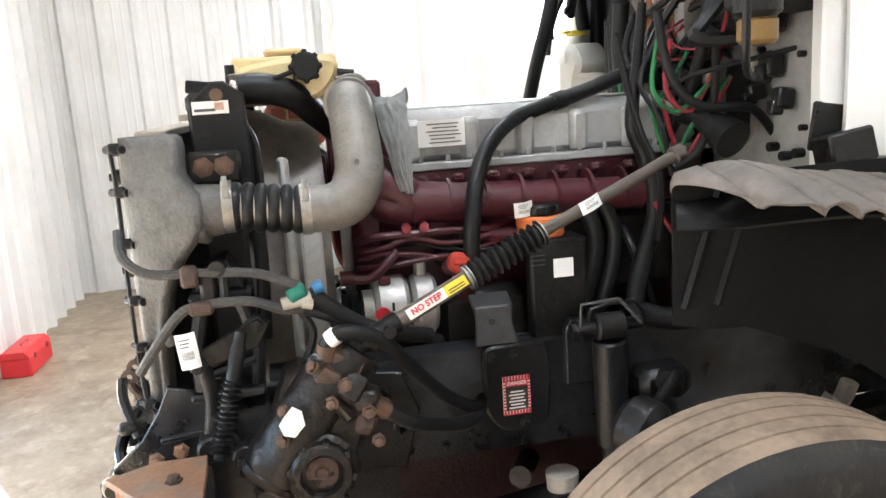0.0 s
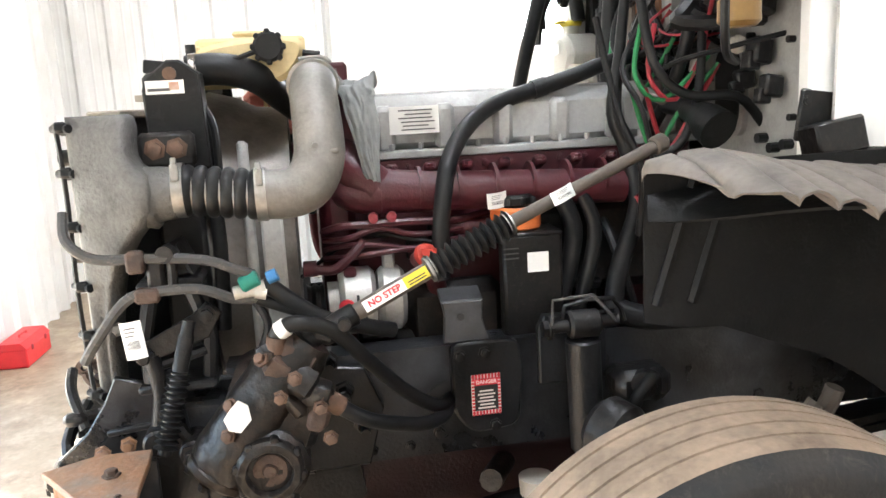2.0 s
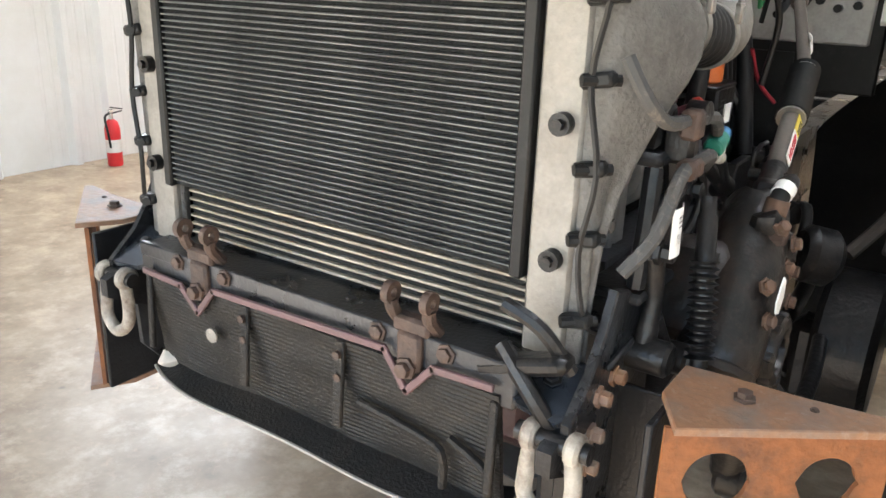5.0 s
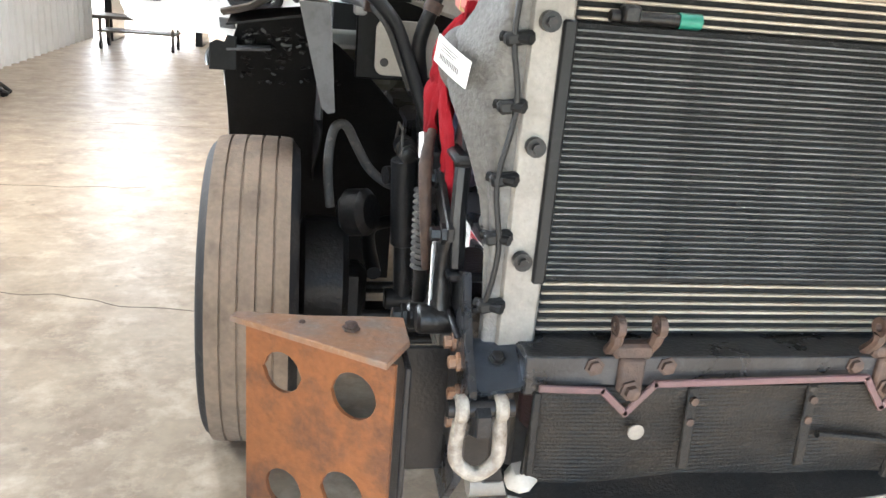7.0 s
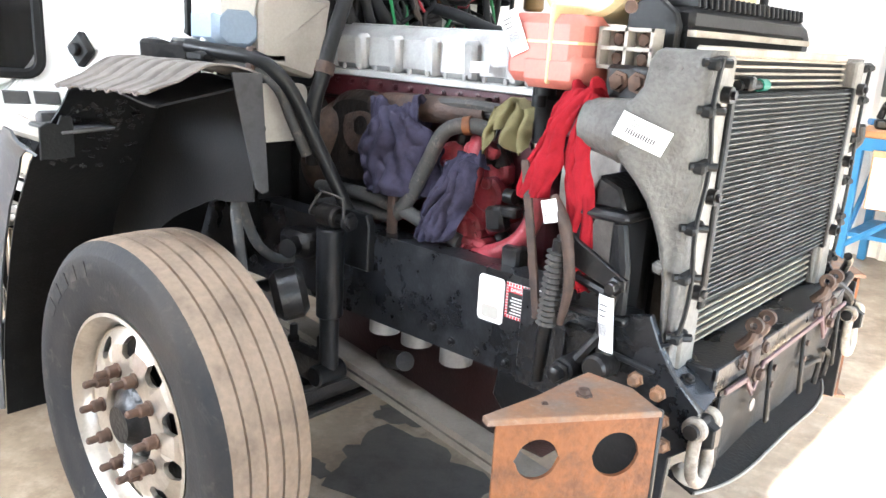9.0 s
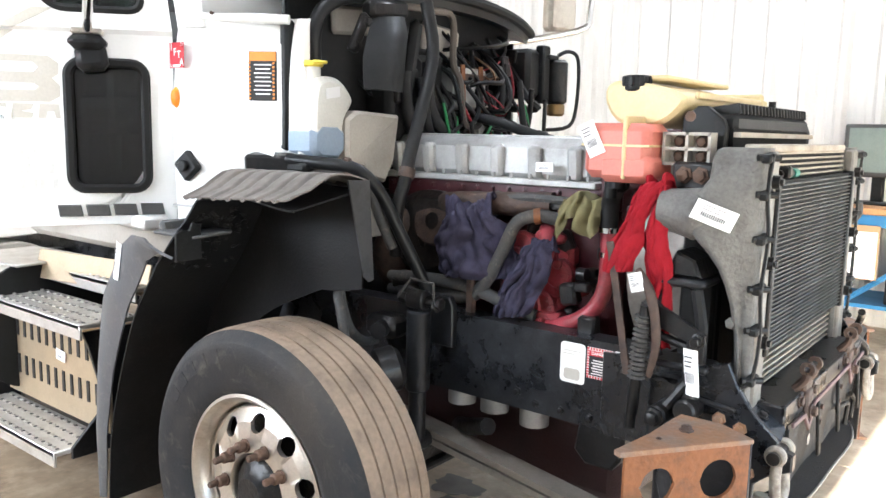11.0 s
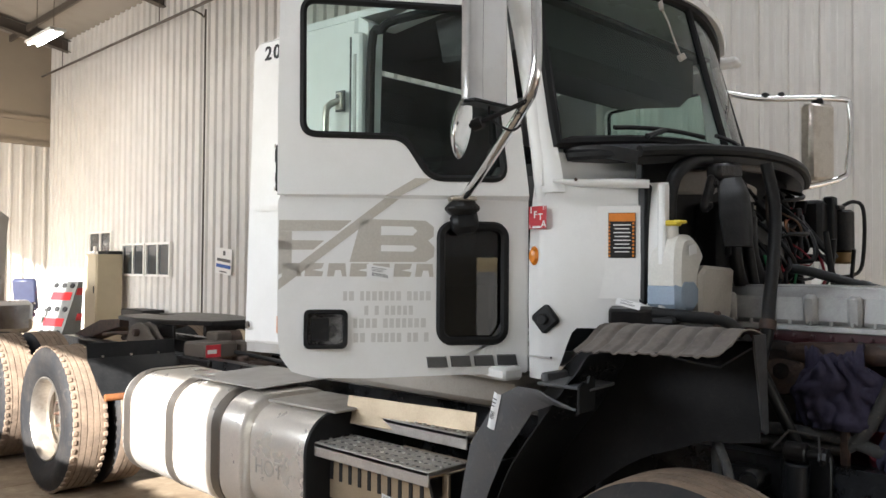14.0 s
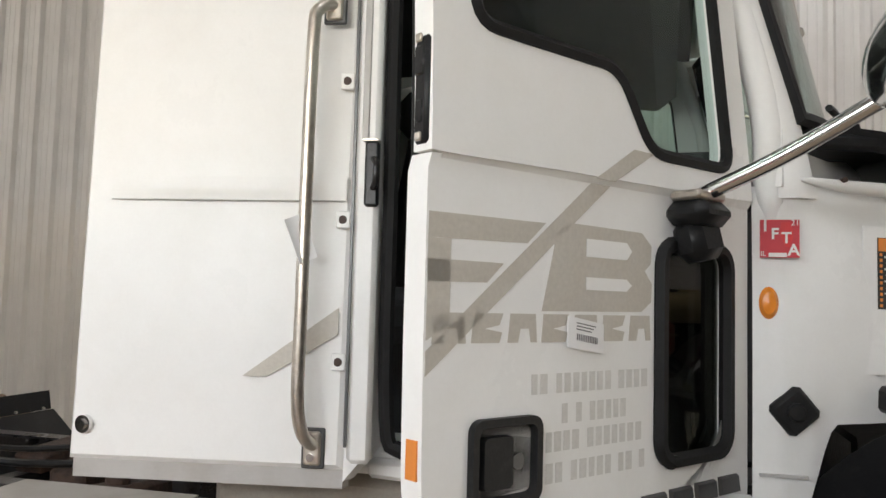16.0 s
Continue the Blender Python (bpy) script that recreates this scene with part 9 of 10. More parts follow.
part("label_band", G().box((-0.707, -1.516, 1.667), (0.0012, 0.058, 0.011)), sticker_and_hole_black, st)
lettering("caution_letters", "CAUTION", 0.008, (-0.708, -1.519, 1.681), (0, -1, 0), (0, 0, 1), sticker_and_hole_black, st, "", 0.0004, 0.0003)
part("upper_label", G().box((-0.706, -1.514, 1.743), (0.0015, 0.058, 0.07)), sticker_and_hole_black, st)
for q in (-0.026, 0.026):
    part("label_edge", G().box((-0.7074, -1.513 + q, 1.722), (0.0012, 0.005, 0.07)), sticker_orange, st)
part("label_edge", G().box((-0.707, -1.515, 1.706), (0.0012, 0.058, 0.005)), sticker_orange, st)
part("bracket_plate", G().box((-0.698, -1.434, 1.472), (0.012, 0.105, 0.11), (8, 0, 0), 0.004).bolt((-0.704, -1.398, 1.507), (-1, 0, 0), 0.008, 0.008).bolt((-0.704, -1.479, 1.519), (-1, 0, 0), 0.008, 0.008), greasy_black, fwd)
part("bracket_box", G().box((-0.738, -1.438, 1.428), (0.07, 0.115, 0.075), (-9, 8, 0), 0.006), greasy_black, fwd, "dusty black bracket box")

# interior
part("dash", G().box((0, -2.0, 1.95), (1.5, 0.42, 0.22), ch=0.06).box((0, -1.85, 1.6), (1.5, 0.1, 0.6)), dash_grey, cab, "dark grey dashboard")
for x in (0.45, -0.45):
    part("seat", G().box((x, -2.75, 1.62), (0.52, 0.5, 0.16), ch=0.05).box((x, -3.02, 2.0), (0.5, 0.15, 0.75), (-10, 0, 0), 0.06).box((x, -3.06, 2.45), (0.28, 0.1, 0.2), ch=0.04).box((x, -2.78, 1.42), (0.4, 0.4, 0.28)), seat_grey, cab, "grey cloth seat")
part("steering_wheel", G().lathe([(0.235, -0.012), (0.25, 0.0), (0.235, 0.012), (0.22, 0.0), (0.235, -0.012)], pose(-0.45, -2.3, 2.02, -60, 0, 0), 30).cyl((-0.45, -2.3, 2.02), (-0.45, -2.05, 1.9), 0.04, 12), black_plastic, cab)
# guessed block, added to darken the view through the upper windshield
part("overhead_console", G().prism([(-1.98, 2.76), (-1.98, 2.58), (-2.06, 2.52), (-2.45, 2.56), (-2.5, 2.76)], "x", -0.74, 0.74, 0.02), dash_grey, cab, "dark block under the cab roof")
part("headliner", G().box((0, -2.65, 2.77), (1.65, 1.45, 0.02)).box((0, -3.38, 2.15), (1.9, 0.03, 1.15)), dash_grey, cab)
# driver's door, closed, with its window
def poly_frame(outer, hole, at, s, thick, material, name, parent, label=""):
    """A flat panel between an outline and a hole of equal point counts."""
    n = len(outer)
    vs, fs = [], []
    for off in (0.0, -thick):
        vs += [at(p, off) for p in outer] + [at(p, off) for p in hole]
    for k in range(n):
        j = (k + 1) % n
        fs += [(k, j, n + j, n + k), (2 * n + k, 3 * n + k, 3 * n + j, 2 * n + j), (k, 2 * n + k, 2 * n + j, j), (n + k, n + j, 3 * n + j, 3 * n + k)]
    return part(name, G().add(vs, fs), material, parent, label)


def resample(poly, n):
    """n points at even steps along a closed polygon, from the angle of -135 degrees about its middle."""
    pts = [Vector(p) for p in poly]
    c = sum(pts, Vector((0, 0))) / len(pts)
    start = min(range(len(pts)), key=lambda i: abs(math.atan2(pts[i].y - c.y, pts[i].x - c.x) + 2.356))
    pts = pts[start:] + pts[:start]
    lens = [(pts[(i + 1) % len(pts)] - pts[i]).length for i in range(len(pts))]
    tot, out, i, acc = sum(lens), [], 0, 0.0
    for k in range(n):
        t = tot * k / n
        while acc + lens[i] < t - 1e-9:
            acc += lens[i]
            i += 1
        f = (t - acc) / max(lens[i], 1e-9)
        out.append(tuple(pts[i] + (pts[(i + 1) % len(pts)] - pts[i]) * f))
    return out


# door shape in (u from the hinge, z)
WIN = soft([(0.095, 1.965), (0.385, 1.962), (0.485, 2.113), (0.855, 2.11), (0.858, 2.61), (0.17, 2.62)], 0.05)
UP = [(0.0, 1.905), (0.25, 1.90), (0.6, 1.895), (0.943, 1.888)] + [p for p in soft([(0.0, 1.905), (0.25, 1.90), (0.6, 1.895), (0.94, 1.888), (0.945, 2.2), (0.94, 2.70), (0.5, 2.712), (0.10, 2.72)], 0.08) if p[1] > 2.05]
LOW = [(0.0, 1.232), (0.30, 1.228), (0.62, 1.222), (0.80, 1.228), (0.885, 1.25), (0.925, 1.30), (0.937, 1.38), (0.94, 1.60), (0.94, 1.888), (0.6, 1.895), (0.25, 1.90), (0.0, 1.905)]
LWIN = rounded(0.094, 1.355, 0.342, 1.788, 0.045)


def make_door(s, angle, parent):
    """A door hinged at its front edge, swung out by an angle in degrees."""
    base = math.atan2(0.125, 1.0)
    ang = base + radians(angle)
    du = Vector((math.sin(ang) * s, -math.cos(ang), 0))
    nr = Vector((math.cos(ang) * s, math.sin(ang), 0))
    hinge = Vector((HX * s - (0.04 if s < 0 else 0), HY, 0))

    def at(p, off):
        lean = -0.05 * max(0, p[1] - 1.95) ** 1.2
        return hinge + du * p[0] + nr * (off + lean) + Vector((0, 0, p[1]))
    n = 96
    door = poly_frame(resample(UP, n), resample(WIN, n), at, s, 0.045, white_paint, "door", parent, "white cab door with faded lettering" if s > 0 else "white cab door")
    # lower skin with the low window cut out
    lo = resample(inset(LOW, 0.0), n)
    poly_frame(lo, resample(LWIN, n), lambda p, off: at(p, off - 0.012), s, 0.05, white_paint, "lower_skin", door)
    g = G().rings([[at((0.0, 1.905), 0.0), at((0.0, 1.888), -0.012), at((0.0, 1.888), -0.03), at((0.0, 1.905), -0.03)], [at((0.915, 1.898), 0.0), at((0.915, 1.881), -0.012), at((0.915, 1.881), -0.03), at((0.915, 1.898), -0.03)]])
    part("belt_crease", g, white_paint, door)
    _w = inset(WIN, -0.005)
    pane = part("pane", G().add([at(p, -0.024) for p in _w], [tuple(range(len(_w)))]), cab_glass, door, "clear side window")
    pane.visible_shadow = False
    ring = [at(p, -0.004) for p in WIN]
    part("window_seal", G().tube(ring + ring[:2], 0.014, 6, False, 1), seal, door)
    ring = [at(p, -0.008) for p in LWIN]
    part("low_window_seal", G().tube(ring + ring[:2], 0.017, 6, False, 1), seal, door)
    part("low_pane", G().rings([[at(p, -0.03) for p in inset(LWIN, -0.004)], [at(p, -0.034) for p in inset(LWIN, -0.004)]]), dark_glass, door, "dark lower peep window")
    part("inner_trim", G().rings([[at(p, -0.064) for p in inset([(0.3, 1.30), (0.8, 1.34), (0.88, 1.45), (0.88, 1.86), (0.3, 1.86)], 0.01)], [at(p, -0.09) for p in inset([(0.3, 1.30), (0.8, 1.34), (0.88, 1.45), (0.88, 1.86), (0.3, 1.86)], 0.03)]]), dash_grey, door)
    _er = (0, 0, math.degrees(math.atan2(du.y, du.x)))
    lt = part("edge_latch", G().box(at((0.935, 1.985), -0.024), (0.03, 0.034, 0.17), _er, 0.006).box(at((0.945, 2.03), -0.024), (0.016, 0.026, 0.05), _er, 0.004).box(at((0.945, 1.95), -0.026), (0.014, 0.022, 0.04), _er, 0.004), black_plastic, door, "black door latch")
    for z in (2.065, 1.91):
        part("latch_screw", G().box(at((0.952, z), -0.024), (0.006, 0.014, 0.014), _er, 0.002), rim_alu, lt)
    part("edge_label", G().box(at((0.9375, 1.42), -0.034), (0.006, 0.026, 0.06), _er), sticker_orange, door, "small orange warning label")
    part("edge_seal", G().tube([at((0.915, z), -0.07) for z in (1.30, 1.45, 1.7, 1.95, 2.3, 2.6)], 0.012, 8), seal, door)
    if s > 0:
        # handle in a recess
        hd = part("handle", G().rings([[at(p, -0.012) for p in rounded(0.687, 1.333, 0.845, 1.475, 0.022)], [at(p, 0.002) for p in rounded(0.687, 1.333, 0.845, 1.475, 0.022)], [at(p, 0.002) for p in rounded(0.70, 1.346, 0.832, 1.462, 0.016)], [at(p, -0.022) for p in rounded(0.706, 1.352, 0.826, 1.456, 0.012)]]), black_plastic, door, "black recessed door handle")
        part("paddle", G().rings([[at(p, -0.022) for p in rounded(0.752, 1.36, 0.822, 1.448, 0.008)], [at(p, 0.0) for p in rounded(0.755, 1.363, 0.819, 1.445, 0.008)]]), black_plastic, hd)
        part("key_lock", G().cyl(at((0.739, 1.402), -0.022), at((0.739, 1.402), -0.004), 0.014, 16), badge_grey, hd)
        # brand badge as plain bars
        g = G()
        for k in range(4):
            u1 = 0.388 - 0.09 * k
            lo, hi = 1.2565 + 0.0015 * k, 1.298 + 0.0015 * k
            g.mark().rings([[at(p, -0.0125) for p in [(u1, lo), (u1 - 0.078, lo), (u1 - 0.07, hi), (u1 + 0.006, hi)]], [at(p, -0.004) for p in [(u1 - 0.004, lo + 0.004), (u1 - 0.075, lo + 0.004), (u1 - 0.068, hi - 0.004), (u1 + 0.001, hi - 0.004)]]])
        part("badge_bar", g, badge_grey, door, "raised dark grey badge bars")
        # ghost of removed lettering: plain shapes of its size
        g = G()
        # the stripe goes on above the crease
        g.mark().rings([[at(p, o) for p in [(0.555, 1.892), (0.50, 1.892), (0.377, 1.961), (0.442, 1.961)]] for o in (0.0003, 0.001)])

        def gh(poly, off=-0.0118):
            g.mark().rings([[at(p, off) for p in poly], [at(p, off + 0.0008) for p in poly]])
        gh([(0.936, 1.546), (0.936, 1.584), (0.555, 1.884), (0.50, 1.884)])
        gh([(0.936, 1.797), (0.675, 1.80), (0.72, 1.762), (0.936, 1.757)])
        gh([(0.936, 1.725), (0.775, 1.725), (0.812, 1.692), (0.936, 1.69)])
        gh([(0.936, 1.757), (0.89, 1.757), (0.89, 1.625), (0.936, 1.60)])
        gh([(0.64, 1.806), (0.40, 1.804), (0.368, 1.78), (0.37, 1.745), (0.39, 1.73), (0.366, 1.705), (0.368, 1.67), (0.40, 1.65), (0.682, 1.648)])
        part("ghost_shape", g, ghost, door, "grey ghost of removed door lettering")
        g = G()
        gh([(0.567, 1.781), (0.448, 1.781), (0.432, 1.765), (0.448, 1.748), (0.567, 1.748)], -0.0108)
        gh([(0.567, 1.711), (0.448, 1.711), (0.432, 1.70), (0.448, 1.688), (0.567, 1.688)], -0.0108)
        part("ghost_gap", g, white_paint, door)
        g = G()
        for k in range(7):
            u1 = 0.925 - 0.081 * k
            gh([(u1, 1.595), (u1 - 0.062, 1.595), (u1 - 0.068, 1.612), (u1 - 0.03, 1.618), (u1 - 0.062, 1.624), (u1 - 0.07, 1.643), (u1 - 0.005, 1.643)] if k % 2 else [(u1, 1.595), (u1 - 0.024, 1.595), (u1 - 0.03, 1.618), (u1 - 0.05, 1.618), (u1 - 0.055, 1.595), (u1 - 0.07, 1.595), (u1 - 0.066, 1.643), (u1 - 0.006, 1.643)])
        part("ghost_word", g, ghost, door)
        g = G()
        for z, u0, u1 in ((1.524, 0.704, 0.367), (1.471, 0.626, 0.432), (1.424, 0.666, 0.392), (1.371, 0.665, 0.367)):
            random.seed(int(z * 1000))
            u = u0
            while u > u1 + 0.01:
                wd = random.uniform(0.014, 0.019)
                gh([(u, z - 0.017), (u - wd, z - 0.017), (u - wd, z + 0.017), (u, z + 0.017)])
                u -= wd + 0.007 + (0.016 if random.random() < 0.15 else 0)
        part("ghost_bar", g, ghost_light, door, "faint grey bars of old markings")
        # mirror: pad, arm, flat mirror, round mirror
        B0 = at((0.27, 1.865), 0.0)
        mp = part("mirror_pad", G().box(at((0.27, 1.85), 0.03), (0.12, 0.10, 0.05), (0, 0, math.degrees(math.atan2(du.y, du.x))), 0.02).box(at((0.26, 1.80), 0.025), (0.10, 0.07, 0.09), (10, 8, math.degrees(math.atan2(du.y, du.x))), 0.02), black_plastic, door, "black mirror arm pad")
        part("pad_plate", G().box(at((0.27, 1.885), 0.03), (0.1, 0.07, 0.02), (0, 0, math.degrees(math.atan2(du.y, du.x))), 0.006), rim_alu, mp)
        arm = [at((0.27, 1.885), 0.03), Vector((1.21, -1.77, 1.965)), Vector((1.335, -1.49, 2.13)), Vector((1.366, -1.425, 2.19)), Vector((1.376, -1.405, 2.29)), Vector((1.37, -1.42, 2.54)), Vector((1.352, -1.465, 2.625)), Vector((1.31, -1.57, 2.655)), at((0.12, 2.60), 0.03)]
        ar = part("mirror_arm", G().tube(arm, 0.0165, 12, True, 5), chrome, door, "bright bent tube mirror arm")
        for c, sz in (((1.30, -1.59, 2.645), (0.07, 0.04, 0.04)), ((1.372, -1.50, 2.60), (0.03, 0.14, 0.03)), ((1.36, -1.56, 2.61), (0.06, 0.05, 0.04))):
            part("arm_clamp", G().box(c, sz, (0, 0, 0), 0.008), black_plastic, ar)
        hd_ = [Vector((1.374, -1.605, 0)) + Vector((x, y, 0)) for x, y in soft([(-0.095, -0.03), (0.095, -0.03), (0.095, 0.0), (0.06, 0.032), (-0.06, 0.032), (-0.095, 0.0)], 0.012)]
        mh = part("mirror_head", G().rings([[p + Vector((0, 0, z)) for p in hd_] for z in (2.155, 2.157, 2.59, 2.592)]), chrome, door, "tall bright mirror housing")
        part("mirror_glass", G().box((1.374, -1.637, 2.375), (0.17, 0.004, 0.40)), chrome, mh)
        for z in (2.597, 2.15):
            part("end_cap", G().box((1.374, -1.605, z), (0.19, 0.065, 0.012), ch=0.004), black_plastic, mh)
        part("heater_wire", G().tube([(1.37, -1.60, 2.15), (1.385, -1.58, 2.10), (1.36, -1.52, 2.06), (1.33, -1.50, 2.08)], 0.004, 6), rubber, mh)
        rod = part("stay_rod", G().cyl(at((0.885, 2.70), 0.0), (1.55, -3.67, 3.12), 0.015, 10), rim_alu, door, "slender bare metal rod clipped to the door top")
        part("rod_clip", G().box(at((0.87, 2.69), 0.005), (0.05, 0.05, 0.035), (0, 10, 30), 0.008), greasy_black, rod)
        part("rod_tip", G().cyl((1.55, -3.62, 3.105), (1.55, -3.82, 3.165), 0.022, 10), black_plastic, rod)
        part("round_mirror", G().lathe([(0.0, 0.03), (0.06, 0.024), (0.095, 0.006), (0.1, 0.0), (0.097, -0.004), (0.0, -0.004)], pose(1.445, -1.645, 2.073, 80, 0, 30), 28), chrome, door, "round convex mirror")
        part("round_mount", G().tube([(1.44, -1.62, 2.075), (1.41, -1.55, 2.10), (1.365, -1.46, 2.14)], 0.008, 8).cyl((1.435, -1.61, 2.075), (1.425, -1.58, 2.085), 0.02, 10), greasy_black, door)
    return door


door_r = make_door(1, 49, cab)
door_l = make_door(-1, 0, cab)
# door opening trim
part("door_seal", G().tube([Vector((side_x(y) - 0.04, y, z)) for y, z in ((-2.50, 1.26), (-2.62, 1.30), (-2.66, 1.38), (-2.665, 1.9), (-2.66, 2.62), (-2.60, 2.69), (-2.5, 2.72), (-1.95, 2.72))], 0.02, 8), seal, cab)
part("pillar_trim", G().box((side_x(-2.72) - 0.025, -2.715, 1.98), (0.05, 0.06, 1.42), (0, 0, 9), 0.012), white_paint, cab)
skr = part("striker", G().box((side_x(-2.70) + 0.002, -2.697, 1.965), (0.022, 0.035, 0.16), (0, 0, 9), 0.006), frame_black, cab, "greasy black door striker")
part("striker_loop", G().tube([(side_x(-2.7) + 0.012, -2.69, 1.93), (side_x(-2.7) + 0.034, -2.675, 1.945), (side_x(-2.7) + 0.034, -2.675, 1.985), (side_x(-2.7) + 0.012, -2.69, 2.0)], 0.008, 8), greasy_black, skr)
part("striker_lip", G().box((side_x(-2.70) + 0.010, -2.697, 2.045), (0.034, 0.04, 0.008), (0, 0, 9), 0.002), rim_alu, skr)
part("pillar_seam", G().box((side_x(-2.742) + 0.0015, -2.742, 1.99), (0.006, 0.008, 1.36), (0, 0, 9), 0.001), badge_grey, cab)
part("pillar_channel", G().box((side_x(-2.712) + 0.002, -2.716, 2.32), (0.008, 0.018, 0.54), (0, 0, 9), 0.003), grey_paint, cab)
# the pressed crease along the rear quarter
part("pressed_crease", G().sheet(lambda u, v: (side_x(-2.76 - 0.60 * u) - 0.004 + 0.007 * math.sin(math.pi * v) ** 2 * min(1, 3 * u, 3 - 3 * u), -2.76 - 0.60 * u, 1.90 + 0.06 * v), 12, 8, 0.003), white_paint, cab)
# rear quarter handrail and year
hx = side_x(-2.82)
part("handrail", G().tube([(hx, -2.80, 2.385), (hx + 0.05, -2.82, 2.36), (hx + 0.06, -2.83, 2.26), (hx + 0.06, -2.835, 1.6), (hx + 0.06, -2.835, 1.42), (hx + 0.045, -2.825, 1.34), (hx, -2.815, 1.31)], 0.0155, 12), rim_alu, cab, "brushed steel hand rail")
ft = part("rail_foot", G().box((hx + 0.006, -2.8, 2.385), (0.016, 0.042, 0.08), (0, 0, 9), 0.005), rim_alu, cab)
part("rail_gasket", G().box((hx + 0.0, -2.8, 2.385), (0.012, 0.056, 0.096), (0, 0, 9), 0.003), badge_grey, ft)
part("rail_screw", G().cyl((hx + 0.012, -2.8, 2.405), (hx + 0.02, -2.8, 2.405), 0.010, 12), chrome, ft)
ft = part("rail_foot", G().box((hx + 0.006, -2.818, 1.305), (0.016, 0.042, 0.08), (0, 0, 9), 0.005), rim_alu, cab)
part("rail_gasket", G().box((hx + 0.0, -2.818, 1.305), (0.012, 0.056, 0.096), (0, 0, 9), 0.003), badge_grey, ft)
part("rail_screw", G().cyl((hx + 0.012, -2.818, 1.285), (hx + 0.02, -2.818, 1.285), 0.010, 12), chrome, ft)
for z in (2.195, 1.853, 1.51):
    pd = part("stud_pad", G().box((side_x(-2.765), -2.765, z), (0.008, 0.036, 0.042), (0, 0, 9), 0.003), white_paint, cab)
    part("trim_stud", G().cyl((side_x(-2.765) - 0.004, -2.765, z), (side_x(-2.765) + 0.0055, -2.765, z), 0.0105, 14), rust_dark, pd)
lettering("year_letters", "2018", 0.098, (side_x(-3.235) - 0.0335, -3.235, 2.69), (-0.153, 0.988, 0), (-0.055, 0, 1), sticker_and_hole_black, cab, "black year numerals", 0.002, 0.0015, 1.25)
part("ghost_stripe", G().rings([[Vector((side_x(y) + o, y, z)) for y, z in ((-2.94, 1.469), (-3.0, 1.469), (-2.768, 1.64), (-2.768, 1.575))] for o in (-0.001, 0.0008)]), ghost, cab)
# driver's side mirror
part("mirror_arm", G().tube([(-0.86, -1.88, 2.60), (-1.0, -1.72, 2.56), (-1.28, -1.42, 2.56), (-1.33, -1.37, 2.50), (-1.33, -1.38, 2.22), (-1.28, -1.42, 2.12), (-0.9, -1.72, 2.02)], 0.0165, 12, True, 4), chrome, cab, "bright bent tube mirror arm")
part("mirror_head", G().box((-1.22, -1.5, 2.32), (0.17, 0.09, 0.42), (0, 0, -28), 0.02), rim_alu, cab, "tall bright mirror housing")
part("mirror_clamp", G().mark().box((-1.08, -1.64, 2.575), (0.03, 0.03, 0.04), ch=0.006).mark().box((-1.02, -1.7, 2.575), (0.05, 0.03, 0.03), ch=0.006).mark().cyl((-1.22, -1.5, 2.53), (-1.22, -1.5, 2.56), 0.03, 12), black_plastic, cab)
# driver's side firewall: filter canister, harness, relay boxes
g = G().cyl((-0.80, -1.22, 1.62), (-0.80, -1.22, 1.82), 0.05, 20, ch=0.012)
can = part("filter_canister", g, greasy_black, cab, "black filter canister with an amber bowl")
part("bowl", G().cyl((-0.80, -1.22, 1.565), (-0.80, -1.22, 1.625), 0.042, 18, ch=0.01), mat("amber_bowl", (0.20, 0.12, 0.04), 0.25, bump=0), can)
part("line", G().tube([(-0.80, -1.22, 1.84), (-0.83, -1.18, 1.86), (-0.87, -1.15, 1.82), (-0.87, -1.15, 1.62), (-0.84, -1.17, 1.52), (-0.74, -1.25, 1.5)], 0.009, 8), rubber, can)
can.location = (0.06, 0.0, 0.095)
part("holder", G().box((-0.72, -1.25, 1.75), (0.06, 0.05, 0.26), ch=0.008).box((-0.76, -1.235, 1.83), (0.08, 0.05, 0.02), ch=0.004).box((-0.66, -1.36, 1.75), (0.12, 0.22, 0.22), ch=0.02), black_plastic, can)
rbx = part("relay_box", G().box((-0.17, -1.34, 1.755), (0.22, 0.10, 0.17), ch=0.012), cover_silver, fw, "grey control module with rusty straps")
for x in (-0.235, -0.11):
    part("strap", G().box((x, -1.288, 1.755), (0.03, 0.008, 0.19), (0, 4, 0), 0.003), rust, rbx)
part("cover", G().box((-0.17, -1.288, 1.80), (0.2, 0.006, 0.03), ch=0.002), rust_dark, rbx)
part("fuse_panel", G().box((-0.62, -1.40, 1.86), (0.10, 0.08, 0.18), ch=0.02).box((-0.45, -1.34, 1.75), (0.12, 0.06, 0.1), ch=0.012), black_plastic, fw)
random.seed(77)


def wires(n, xr, y0, zr, r, material, name, sag=0.12):
    g = G()
    for _ in range(n):
        g.mark()
        x0, x1 = random.uniform(*xr), random.uniform(*xr)
        z0, z1 = random.uniform(*zr), random.uniform(*zr)
        y = y0 + random.uniform(0, 0.16)
        p = [(x0, y0 - 0.04, z0), (x0 * 0.7 + x1 * 0.3 + random.uniform(-0.05, 0.05), y, z0 * 0.6 + z1 * 0.4 - random.uniform(0, sag)), (x0 * 0.3 + x1 * 0.7, y + random.uniform(-0.04, 0.04), z0 * 0.3 + z1 * 0.7 - random.uniform(0, sag)), (x1, y0 - 0.04, z1)]
        g.tube(p, r * random.uniform(0.8, 1.3), 6, True, 4)
    return part(name, g, material, fw)


wires(16, (-0.62, -0.05), -1.40, (1.62, 2.02), 0.008, rubber, "loom_wire")
